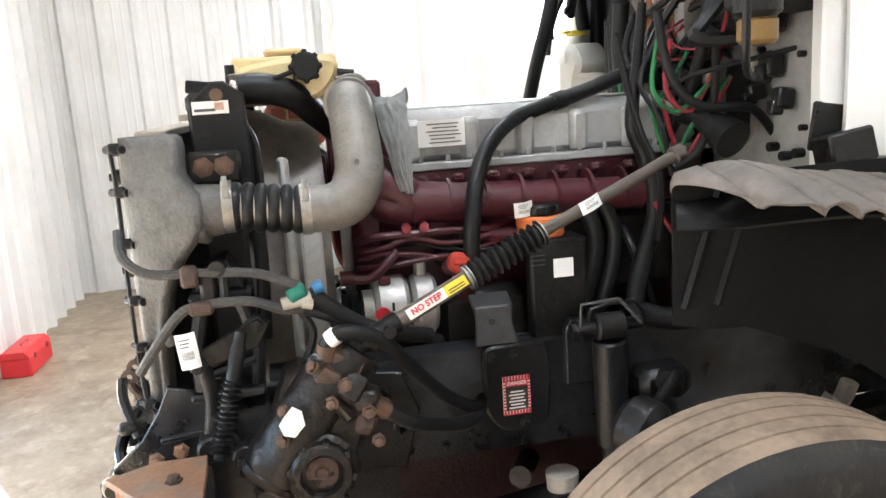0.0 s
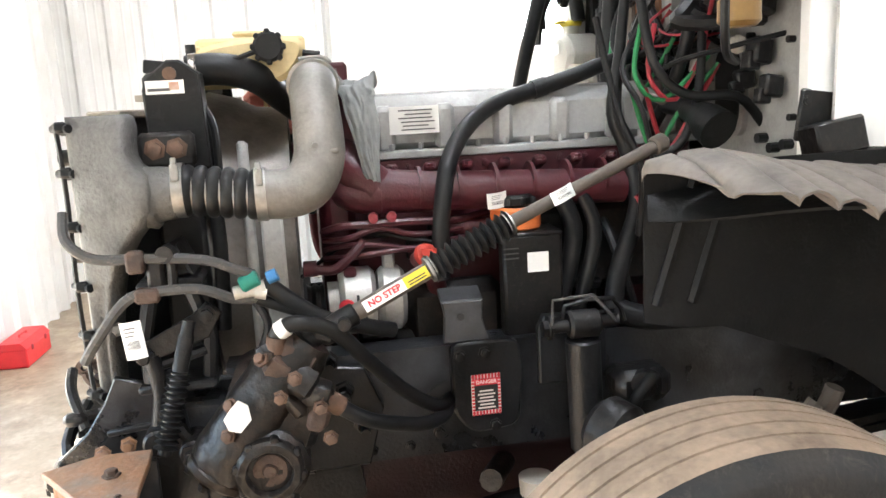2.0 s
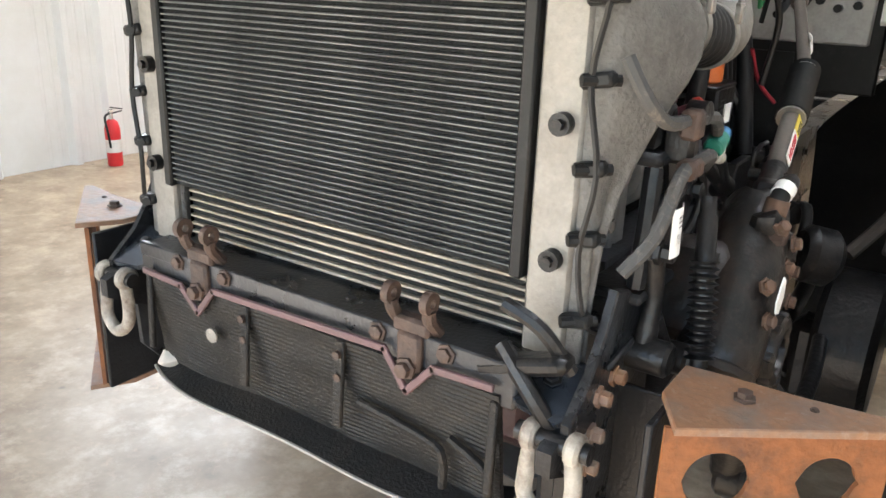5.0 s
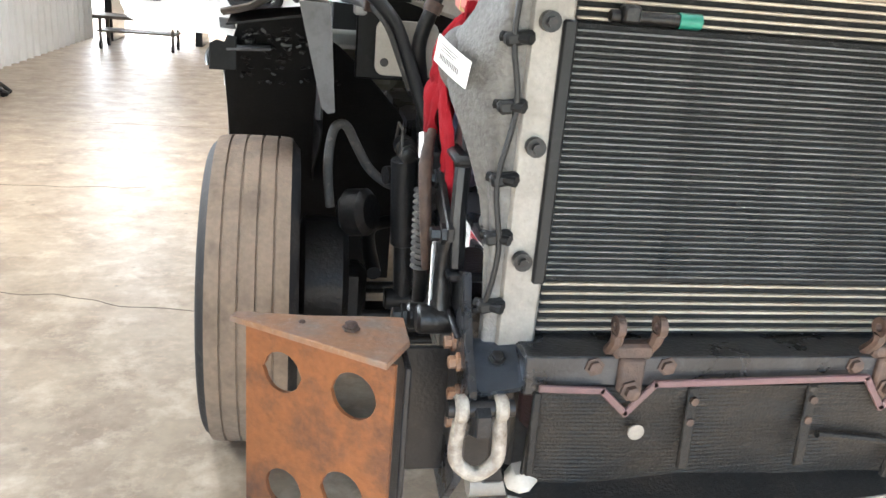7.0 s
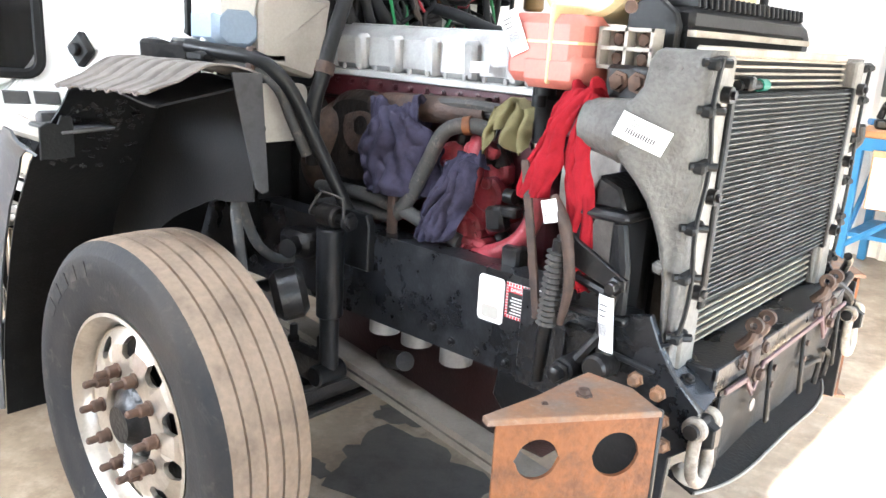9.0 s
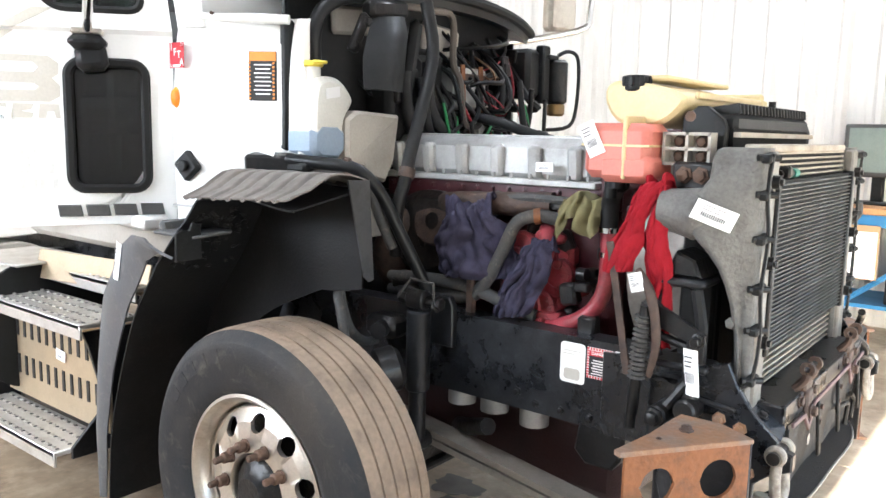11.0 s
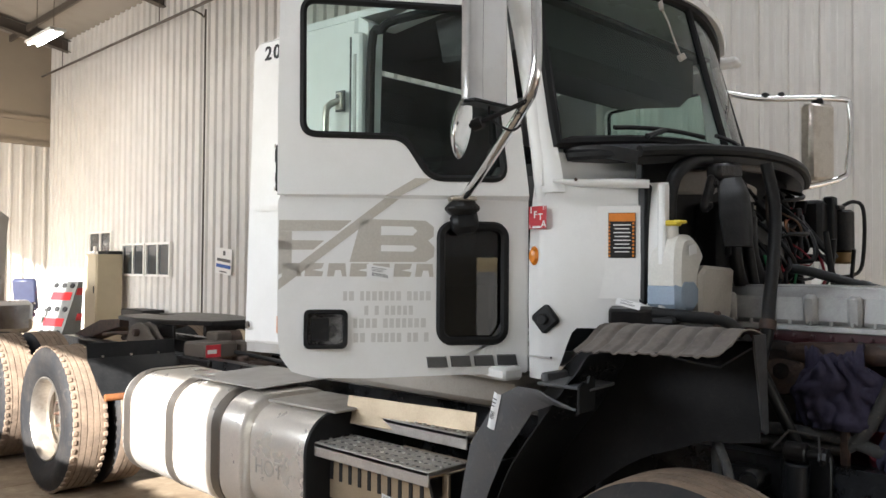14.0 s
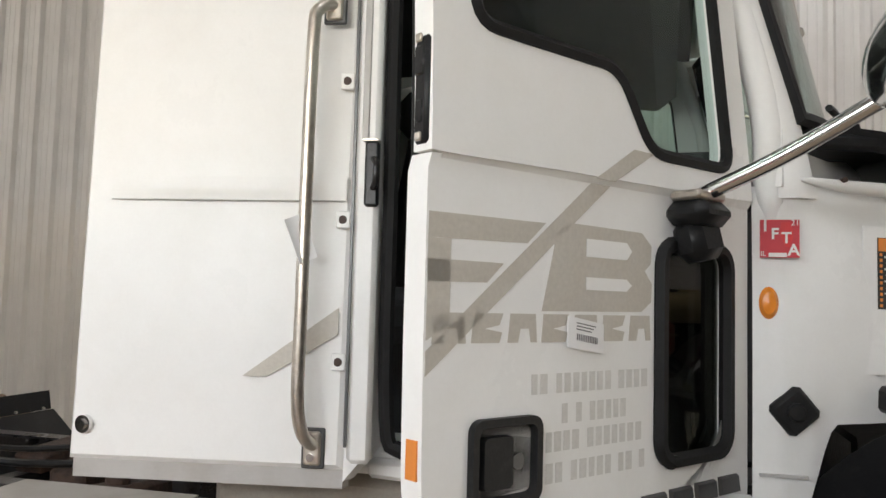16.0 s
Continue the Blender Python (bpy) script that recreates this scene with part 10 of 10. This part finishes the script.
wires(4, (-0.55, -0.1), -1.36, (1.68, 2.0), 0.014, rubber, "loom_sleeve")
wires(3, (-0.6, -0.1), -1.38, (1.66, 1.95), 0.0035, wire_red, "red_wire")
wires(4, (-0.60, -0.1), -1.36, (1.66, 1.95), 0.004, wire_brown, "brown_wire")
wires(6, (-0.1, 0.35), -1.42, (1.55, 1.95), 0.009, rubber, "wire")


def run(name, pts, r, material, label="", sides=12):
    """One hose or cable of the driver's side harness."""
    return part(name, G().tube(pts, r, sides), material, fw, label)


run("loom_hose", [(0.107, -1.30, 1.84), (0.105, -1.29, 1.68), (0.016, -1.28, 1.575), (-0.18, -1.275, 1.517), (-0.37, -1.28, 1.503), (-0.47, -1.30, 1.468)], 0.026, rubber, "thick black corrugated loom hose", 16)
part("bell_boot", G().tube([(-0.40, -1.285, 1.498), (-0.44, -1.293, 1.482), (-0.475, -1.30, 1.464), (-0.51, -1.308, 1.445)], [0.028, 0.034, 0.046, 0.05], 18), black_plastic, fw, "black bell boot")
run("drain_hose", [(-0.41, -1.30, 1.80), (-0.383, -1.29, 1.653), (-0.325, -1.27, 1.525), (-0.23, -1.25, 1.40), (-0.20, -1.24, 1.28)], 0.017, rubber)
run("loom_hose", [(0.05, -1.33, 1.90), (0.06, -1.32, 1.72), (-0.04, -1.31, 1.60), (-0.02, -1.26, 1.44), (-0.05, -1.22, 1.33)], 0.020, rubber)
run("loom_hose", [(0.22, -1.32, 1.80), (0.20, -1.31, 1.62), (0.09, -1.29, 1.46), (-0.03, -1.25, 1.35), (-0.16, -1.21, 1.22)], 0.027, rubber, "taped black wiring bundle", 14)
run("loom_hose", [(0.16, -1.29, 1.78), (0.12, -1.28, 1.60), (0.05, -1.27, 1.45), (-0.05, -1.24, 1.36)], 0.018, rubber)
random.seed(91)
for k in range(13):
    x0, z0 = random.uniform(-0.5, 0.12), random.uniform(1.70, 1.95)
    x1, z1 = random.uniform(-0.45, 0.05), random.uniform(1.42, 1.62)
    xm, zm = (x0 + x1) / 2 + random.uniform(-0.16, 0.16), (z0 + z1) / 2 + random.uniform(-0.10, 0.04)
    run("loom_branch", [(x0, -1.37, z0), (x0 * 0.6 + xm * 0.4, random.uniform(-1.34, -1.27), (z0 + zm) / 2 + random.uniform(-0.04, 0.04)), (xm, random.uniform(-1.31, -1.24), zm), ((xm + x1) / 2 + random.uniform(-0.05, 0.05), random.uniform(-1.30, -1.24), (zm + z1) / 2), (x1, -1.36, z1)], random.choice((0.006, 0.008, 0.010, 0.013)), rubber, "", 8)
run("green_cable", [(0.04, -1.27, 1.69), (0.02, -1.25, 1.56), (0.0, -1.24, 1.44), (-0.04, -1.25, 1.52), (-0.06, -1.28, 1.64)], 0.006, wire_green, "", 8)
run("green_cable", [(-0.34, -1.28, 1.67), (-0.25, -1.26, 1.57), (-0.15, -1.25, 1.50), (-0.08, -1.25, 1.44), (-0.06, -1.25, 1.36)], 0.006, wire_green, "", 8)
run("red_cable", [(-0.08, -1.27, 1.70), (-0.14, -1.26, 1.62), (-0.20, -1.27, 1.665), (-0.28, -1.30, 1.74)], 0.0055, wire_red, "", 8)
run("red_cable", [(-0.46, -1.31, 1.90), (-0.50, -1.30, 1.78), (-0.47, -1.30, 1.70), (-0.40, -1.33, 1.66)], 0.0055, wire_red, "", 8)
for c, sz, r in (((-0.52, -1.40, 1.62), (0.045, 0.05, 0.06), 10), ((-0.46, -1.40, 1.56), (0.04, 0.045, 0.045), -12), ((-0.57, -1.40, 1.54), (0.035, 0.05, 0.05), 8), ((-0.55, -1.38, 1.72), (0.06, 0.05, 0.05), 18), ((-0.30, -1.34, 1.66), (0.05, 0.06, 0.04), -20), ((-0.02, -1.31, 1.62), (0.05, 0.05, 0.06), 24), ((-0.44, -1.33, 1.87), (0.06, 0.06, 0.08), 6), ((-0.56, -1.34, 1.92), (0.05, 0.06, 0.06), -10)):
    part("connector", G().box(c, sz, (r, r * 0.6, r), 0.006).box(Vector(c) + Vector((0, 0.02, -0.02)), (sz[0] * 0.7, sz[1] * 0.7, sz[2] * 0.7), (r, r * 0.6, r), 0.004), greasy_black, fw)
for c in ((-0.48, -1.37, 1.64), (-0.36, -1.33, 1.60)):
    part("pale_connector", G().box(c, (0.03, 0.03, 0.04), (20, 15, 0), 0.006), beige_plastic, fw)
for x, z in ((-0.22, 1.40), (-0.60, 1.64), (-0.22, 1.64), (-0.44, 1.66), (-0.61, 1.47)):
    part("panel_stud", G().cyl((x, -1.436, z), (x, -1.418, z), 0.008, 8), greasy_black, fw)
# main harness down the driver's side of the engine
hb = part("main_harness", G().tube([(-0.330, -1.158, 1.797), (-0.335, -1.137, 1.629), (-0.350, -1.116, 1.494), (-0.350, -1.152, 1.405), (-0.380, -1.164, 1.269), (-0.420, -1.095, 1.112), (-0.440, -1.072, 1.021)], [0.012, 0.014, 0.02, 0.024, 0.022, 0.024, 0.024], 14).tube([(-0.440, -1.072, 1.021), (-0.470, -1.165, 0.996), (-0.500, -1.331, 1.003)], 0.03, 12), rubber, truck, "taped black main wiring harness")
g = G().tube([(-0.420, -1.154, 1.766), (-0.440, -1.179, 1.609), (-0.460, -1.250, 1.531), (-0.480, -1.370, 1.521), (-0.470, -1.444, 1.453)], 0.012, 12).tube([(-0.400, -1.319, 1.803), (-0.440, -1.298, 1.577), (-0.450, -1.253, 1.429), (-0.440, -1.183, 1.383)], 0.011, 10)
g.tube([(-0.38, -1.06, 1.72), (-0.41, -1.08, 1.58), (-0.44, -1.10, 1.47), (-0.46, -1.14, 1.36), (-0.44, -1.14, 1.2)], 0.009, 8).tube([(-0.34, -1.20, 1.72), (-0.37, -1.13, 1.60), (-0.42, -1.16, 1.50), (-0.40, -1.20, 1.36)], 0.007, 8)
part("branch", g, rubber, hb)
for mt, nm, off in ((wire_green, "green_cable", 0.0), (wire_red, "red_cable", 0.035)):
    g = G().tube([(-0.39, -1.17 - off, 1.70), (-0.40, -1.15 - off, 1.58), (-0.40, -1.22 - off, 1.52), (-0.40, -1.34, 1.62 + off)], 0.0065, 6).tube([(-0.40, -1.14 - off, 1.55), (-0.39, -1.20 - off, 1.40), (-0.40, -1.27 - off, 1.50), (-0.41, -1.36, 1.6)], 0.0065, 6)
    part(nm, g, mt, hb)
part("lower_wire", G().tube([(-0.400, -1.151, 1.292), (-0.420, -1.199, 1.201), (-0.460, -1.246, 1.143)], 0.006, 6), wire_red, hb)
part("bleeder_loop", G().tube([(-0.500, -0.929, 1.011), (-0.500, -0.928, 1.056), (-0.500, -1.045, 1.066), (-0.500, -1.075, 1.008)], 0.006, 8, True, 2), greasy_black, truck)
part("strut_pair", G().tube([(-0.720, -1.284, 0.736), (-0.800, -1.382, 0.846), (-0.820, -1.407, 0.916)], 0.02, 8).tube([(-0.820, -1.258, 0.765), (-0.830, -1.357, 0.893)], 0.018, 8), steel_beam, truck)

# ---- tank, steps ----
sec = rounded(0.56, 0.37, 1.17, 0.985, 0.19, 8)
tk = part("fuel_tank", G().rings([[Vector((x, y, z)) for x, z in inset(sec, i)] for y, i in ((-3.385, 0.03), (-3.40, 0.006), (-3.41, 0.0), (-4.72, 0.0), (-4.74, 0.008), (-4.75, 0.035))]), polished, truck, "polished aluminium fuel tank with steel straps")
for y in (-3.62, -4.12, -4.66):
    part("strap", G().rings([[Vector((x, yy, z)) for x, z in inset(sec, -i)] for yy, i in ((y - 0.042, 0.0), (y - 0.04, 0.006), (y + 0.04, 0.006), (y + 0.042, 0.0))]), strap_steel, tk, "dark steel tank strap")
part("filler_cap", G().cyl((0.98, -4.04, 0.975), (0.98, -4.04, 1.012), 0.05, 22, ch=0.008), chrome, tk)
part("tank_bracket", G().mark().box((0.5, -3.6, 0.66), (0.1, 0.08, 0.5)).mark().box((0.5, -4.6, 0.66), (0.1, 0.08, 0.5)), frame_black, tk)
sec2 = rounded(0.56, 0.42, 1.13, 0.95, 0.17, 8)
dp = part("exhaust_box", G().rings([[Vector((x, y, z)) for x, z in inset(sec2, i)] for y, i in ((-2.90, 0.03), (-2.915, 0.004), (-2.93, 0.0), (-3.36, 0.0), (-3.37, 0.01))]), polished, truck, "polished exhaust treatment cover")
part("cover_plate", G().box((0.85, -3.1, 0.962), (0.36, 0.5, 0.012), (0, 0, 4), 0.004), tread_alu, dp)
lettering("hot_letters", "HOT", 0.11, (1.131, -3.2, 0.66), (0, 1, 0), (0, 0, 1), tread_alu, dp, "stamped warning letters", 0.002)
part("front_seal", G().rings([[Vector((x, y, z)) for x, z in inset(sec2, -i)] for y, i in ((-2.905, 0.0), (-2.90, 0.012), (-2.88, 0.012), (-2.875, 0.0))]), seal, dp)
stp = part("step_box", G().box((1.0, -2.55, 0.6), (0.02, 0.86, 0.42), ch=0.004), panel_beige, truck, "tan step box with slotted panel and aluminium treads")
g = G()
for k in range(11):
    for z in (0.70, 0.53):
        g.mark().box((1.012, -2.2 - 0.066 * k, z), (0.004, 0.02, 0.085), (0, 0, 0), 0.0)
# slots are flat black boxes; their inner shade is in the colour
part("slot", g, sticker_and_hole_black, stp)
for nm, x0, x1, z, ya, yb in (("upper_tread", 0.86, 1.10, 0.825, -2.14, -3.07), ("lower_tread", 0.98, 1.20, 0.345, -2.18, -3.05), ("inner_tread", 0.70, 0.86, 0.93, -2.16, -2.98)):
    tr = part(nm, G().box(((x0 + x1) / 2, (ya + yb) / 2, z), (x1 - x0, abs(yb - ya), 0.022), ch=0.005).box((x1 - 0.006, (ya + yb) / 2, z - 0.02), (0.012, abs(yb - ya), 0.06), ch=0.003), tread_alu, stp, "perforated aluminium step tread")
    g, d2 = G(), G()
    nx = max(2, int((x1 - x0) / 0.05))
    for i in range(nx):
        for k in range(30):
            xx, yy = x0 + (x1 - x0) * (i + 0.5) / nx, ya + (yb - ya) * (k + 0.5 + 0.5 * (i % 2)) / 31
            (g if (k + i) % 2 else d2).cyl((xx, yy, z + 0.010), (xx, yy, z + (0.0125 if (k + i) % 2 else 0.017)), 0.008, 8)
    # perforations are black discs on the tread, with hole shade as colour
    tagged(part("perforation", g, sticker_and_hole_black, tr), kind="stuff")
    tagged(part("grip_bump", d2, tread_alu, tr), kind="stuff")
for y in (-2.16, -3.02):
    part("bracket", G().prism([(0.55, 0.80), (1.08, 0.80), (1.06, 0.74), (1.0, 0.5), (1.14, 0.36), (1.14, 0.32), (0.96, 0.32), (0.55, 0.5)], "y", y - 0.008, y + 0.008, 0.002), frame_black, stp)
part("riser_plate", G().box((0.83, -2.55, 0.955), (0.012, 0.74, 0.13), (0, -14, 8), 0.003), panel_beige, stp, "bright tan riser plate")
part("under_cab_beam", G().box((0.62, -2.6, 1.12), (0.3, 1.3, 0.14), ch=0.03).box((0.35, -2.9, 1.1), (0.3, 0.9, 0.2)), beige_plastic, truck)
part("step_bracket_lower", G().box((0.9, -2.6, 0.33), (0.1, 0.9, 0.03)), frame_black, stp)
# driver's side tank
tkl = part("fuel_tank", mirror_x(G().rings([[Vector((x, y, z)) for x, z in inset(sec, i)] for y, i in ((-2.30, 0.03), (-2.32, 0.004), (-4.72, 0.0), (-4.75, 0.035))])), polished, truck, "polished aluminium fuel tank")

# ---- cloths and tags ----


def drape(name, cx, cy, top, w, length, along, out, material, label, folds=4.0, seed=1, flare=0.15, both=0.25, amp=0.02):
    """A cloth hung over a part: `along` is its width, `out` the side to which it falls."""
    al, ou = Vector(along).normalized(), Vector(out).normalized()

    def f(u, v):
        s = (u - 0.5) * w * (0.55 + (0.45 + flare) * min(1, v * 1.4))
        t = v * (length + both) - both
        if t < 0:
            p = Vector((cx, cy, top)) - ou * (min(-t, 0.05) + 0.02) + Vector((0, 0, min(0.0, 0.04 + t)))
        else:
            p = Vector((cx, cy, top)) + ou * (0.02 + 0.045 * min(1, t * 8)) + Vector((0, 0, -max(0, t - 0.02)))
        ripple = amp * math.sin(folds * 6.28 * u + seed) * min(1, 0.25 + max(t, 0) * 5) + amp * 0.6 * noise.noise(Vector((u * 5 + seed, v * 6, seed)))
        edge = 0.05 * noise.noise(Vector((u * 3.1, seed * 2.0, 0.5))) * v + 0.03 * math.sin(9 * u + seed) * v
        return p + al * (s + 0.02 * noise.noise(Vector((u * 4, v * 4, seed + 3.0)))) + ou * ripple + Vector((0, 0, edge))
    g = G().sheet(f, 44, 40, 0.004)
    return single(name, g, material, label, "cloth", group="shop rags on the truck", angle=80)


def gathered(spine, widths, along, material, label, seed=1, folds=3.0, amp=0.02):
    """A crumpled cloth that follows a spine of places, with a width at each; `along` is the way of its width."""
    sp, al = [Vector(p) for p in spine], Vector(along).normalized()

    def pick(vals, t):
        q = t * (len(vals) - 1)
        i = min(int(q), len(vals) - 2)
        f = q - i
        a, b, c, d = [vals[max(0, min(len(vals) - 1, i + k))] for k in (-1, 0, 1, 2)]
        return 0.5 * ((2 * b) + (c - a) * f + (2 * a - 5 * b + 4 * c - d) * f * f + (3 * b - a - 3 * c + d) * f ** 3)

    def f(u, v):
        e = 0.06 * noise.noise(Vector((u * 2.3, seed * 1.7, 0.3))) * max(0, v - 0.5) * 2
        vv = min(1, max(0, v + e))
        p, w = pick(sp, vv), pick(widths, vv)
        d = (pick(sp, min(1, vv + 0.02)) - pick(sp, max(0, vv - 0.02))).normalized()
        out = al.cross(d)
        s = u - 0.5 + 0.10 * noise.noise(Vector((u * 3, v * 5, seed)))
        q = Vector((u * folds * 1.3 + 1.2 * noise.noise(Vector((u * 2, v * 3, seed + 2.0))), v * 2.2, seed))
        r = amp * (2.0 * abs(noise.noise(q)) - 0.6) + amp * 0.8 * (0.5 - abs(noise.noise(Vector((u * 5 + v * 3, v * 6 - u * 2, seed + 9.0))))) + amp * 0.18 * noise.noise(Vector((u * 15 + seed, v * 17, 4.0)))
        bow = -0.25 * w * (2 * u - 1) ** 2
        return p + al * (s * w) + out * (r + bow * (1 if out.x * p.x > 0 else -1))
    return single("shop_rag", G().sheet(f, 48, 60, 0.004), material, label, "cloth", group="shop rags on the truck", angle=80)


gathered([(0.50, -0.13, 1.36), (0.52, -0.14, 1.44), (0.56, -0.155, 1.462), (0.595, -0.175, 1.40), (0.60, -0.20, 1.34), (0.605, -0.215, 1.29), (0.60, -0.235, 1.215)], [0.04, 0.055, 0.065, 0.06, 0.07, 0.105, 0.085], (0.15, 1, 0.1), rag_red, "bright red shop rag draped over the air outlet", 2, 2.2, 0.017)
gathered([(0.56, -0.13, 1.45), (0.59, -0.125, 1.38), (0.59, -0.13, 1.29), (0.575, -0.12, 1.18), (0.56, -0.11, 1.02)], [0.04, 0.045, 0.075, 0.07, 0.04], (0.1, 1, 0), rag_red, "bright red shop rag hanging in folds", 5, 2.0, 0.016)
gathered([(0.31, -0.90, 1.26), (0.34, -0.90, 1.32), (0.39, -0.89, 1.32), (0.42, -0.88, 1.25), (0.425, -0.87, 1.17), (0.42, -0.86, 1.09)], [0.14, 0.18, 0.22, 0.30, 0.34, 0.33], (0, 1, 0.06), rag_purple, "dark purple shop rag over the turbocharger", 3, 5.0, 0.034)
gathered([(0.34, -0.58, 1.19), (0.38, -0.59, 1.235), (0.42, -0.61, 1.20), (0.43, -0.64, 1.12), (0.425, -0.67, 1.05), (0.42, -0.69, 0.985)], [0.05, 0.08, 0.13, 0.17, 0.17, 0.12], (0, 1, 0.15), rag_purple, "dark purple shop rag tucked by the pump", 7, 4.0, 0.028)
drape("shop_rag", 0.33, -0.475, 1.38, 0.15, 0.12, (0, 1, 0), (1, 0, 0), rag_olive, "olive shop rag stuffed in a pipe mouth", 4.0, 4, 0.0, 0.10, 0.02)
gathered([(-0.335, -0.487, 1.575), (-0.362, -0.484, 1.598), (-0.390, -0.484, 1.585), (-0.403, -0.490, 1.535), (-0.405, -0.500, 1.455), (-0.400, -0.510, 1.371)], [0.085, 0.088, 0.088, 0.075, 0.055, 0.03], (0, 1, 0.05), rag_grey, "grey shop rag hung behind the elbow", 6, 2.0, 0.007)


def tag(c, w, h, right, up, label="white paper parts tag with a printed code", bend=0.006):
    """A paper tag with a printed code."""
    c, r, u = Vector(c), Vector(right).normalized(), Vector(up).normalized()
    n = r.cross(u)
    g = G().sheet(lambda a, b: c + r * (w * (a - 0.5)) + u * (h * (b - 0.5)) + n * (bend * math.sin(3.1 * a)), 6, 2, 0.0015)
    ob = single("paper_tag", g, paper, label, "tag", group="paper tags on the truck")
    k = G()
    for i in range(12):
        k.add([c + r * (w * (-0.3 + 0.05 * i + q * 0.022)) + u * (h * (-0.22 + 0.22 * t)) + n * (0.0025 + bend * math.sin(3.1 * (0.2 + 0.05 * i))) for q in (0, 1) for t in (0, 1)], [(0, 2, 3, 1)])
    part("printed_code", k, ink, ob)
    k = G()
    for i in range(3):
        k.add([c + r * (w * q) + u * (h * (0.12 + 0.1 * i + t)) + n * (0.0025 + bend * 0.8) for q in (-0.32, 0.1 + 0.06 * i) for t in (0, 0.03)], [(0, 2, 3, 1)])
    part("printed_lines", k, badge_grey, ob)
    return ob


tag((0.606, 0.026, 1.388), 0.105, 0.052, (-0.042, 0.085, -0.036), (-0.003, 0.019, 0.045), bend=0.003)
tag((0.605, -0.005, 0.985), 0.045, 0.12, (0.3, 0.95, 0.05), (0, -0.1, 1), bend=0.004)
tag((0.552, -0.345, 1.565), 0.05, 0.095, (0.0, 0.9, 0.4), (0.1, -0.4, 0.9), bend=0.003)
tag((0.288, -0.65, 1.47), 0.065, 0.03, (0, 1, 0.02), (0, 0, 1), bend=0.001)
tag((0.62, -1.288, 1.70), 0.07, 0.035, (1, 0.1, -0.15), (0.1, 0.0, 1), bend=0.002)
tag((0.62, -0.16, 1.20), 0.04, 0.05, (0, 1, 0.3), (0, -0.3, 1))
tag((1.152, -1.76, 1.13), 0.035, 0.13, (0.05, 0.97, -0.25), (0, 0.25, 0.97))
tag((1.017, -2.47, 0.64), 0.075, 0.045, (0, 1, -0.1), (0, 0.1, 1), bend=0.002)
tag((0.785, -1.45, 1.505), 0.09, 0.025, (-0.2, 0.9, -0.2), (-0.3, 0.1, 0.9), bend=0.001)
tag((1.125, -1.09, 0.40), 0.04, 0.10, (0, 0.97, -0.2), (0, 0.2, 0.97))
tag((-0.617, 0.012, 1.108), 0.042, 0.078, (0, -1, 0.1), (0, 0.1, 1))
tag((-0.588, -0.90, 1.333), 0.06, 0.03, (0.28, -0.85, 0.32), (0.1, 0.35, 0.9))
tag((-0.385, -0.802, 1.304), 0.05, 0.04, (0.1, -1, 0.1), (-0.200, 0.086, 0.925))
tag((hx + 0.075, -2.835, 1.80), 0.05, 0.11, (0.55, -0.4, -0.3), (0.2, -0.3, 0.9))
_dn = Vector((math.cos(math.atan2(0.125, 1.0) + radians(49)), math.sin(math.atan2(0.125, 1.0) + radians(49)), 0))
_du = Vector((math.sin(math.atan2(0.125, 1.0) + radians(49)), -math.cos(math.atan2(0.125, 1.0) + radians(49)), 0))
tag(Vector((HX, HY, 1.606)) + _du * 0.57 + _dn * -0.006, 0.10, 0.055, -_du + Vector((0, 0, -0.15)), (0, 0, 1), "white paper parts tag stuck on the door", 0.002)

# no part lies deeper than thing > part > sub-part


def world_of(ob):
    """The place of an object, by its chain of parents."""
    m = ob.matrix_basis.copy()
    while ob.parent:
        ob = ob.parent
        m = ob.matrix_basis @ m
    return m


def lift(ob, parent):
    """Hangs an object under another one without moving it."""
    m = world_of(parent).inverted() @ world_of(ob)
    ob.parent = parent
    ob.matrix_basis = m


for _ in range(3):
    owners = {o.parent for o in bpy.data.objects if o.parent}
    for ob in list(bpy.data.objects):
        if ob in owners and ob.parent and ob.parent.parent:
            top = ob.parent
            while top.parent:
                top = top.parent
            lift(ob, top)
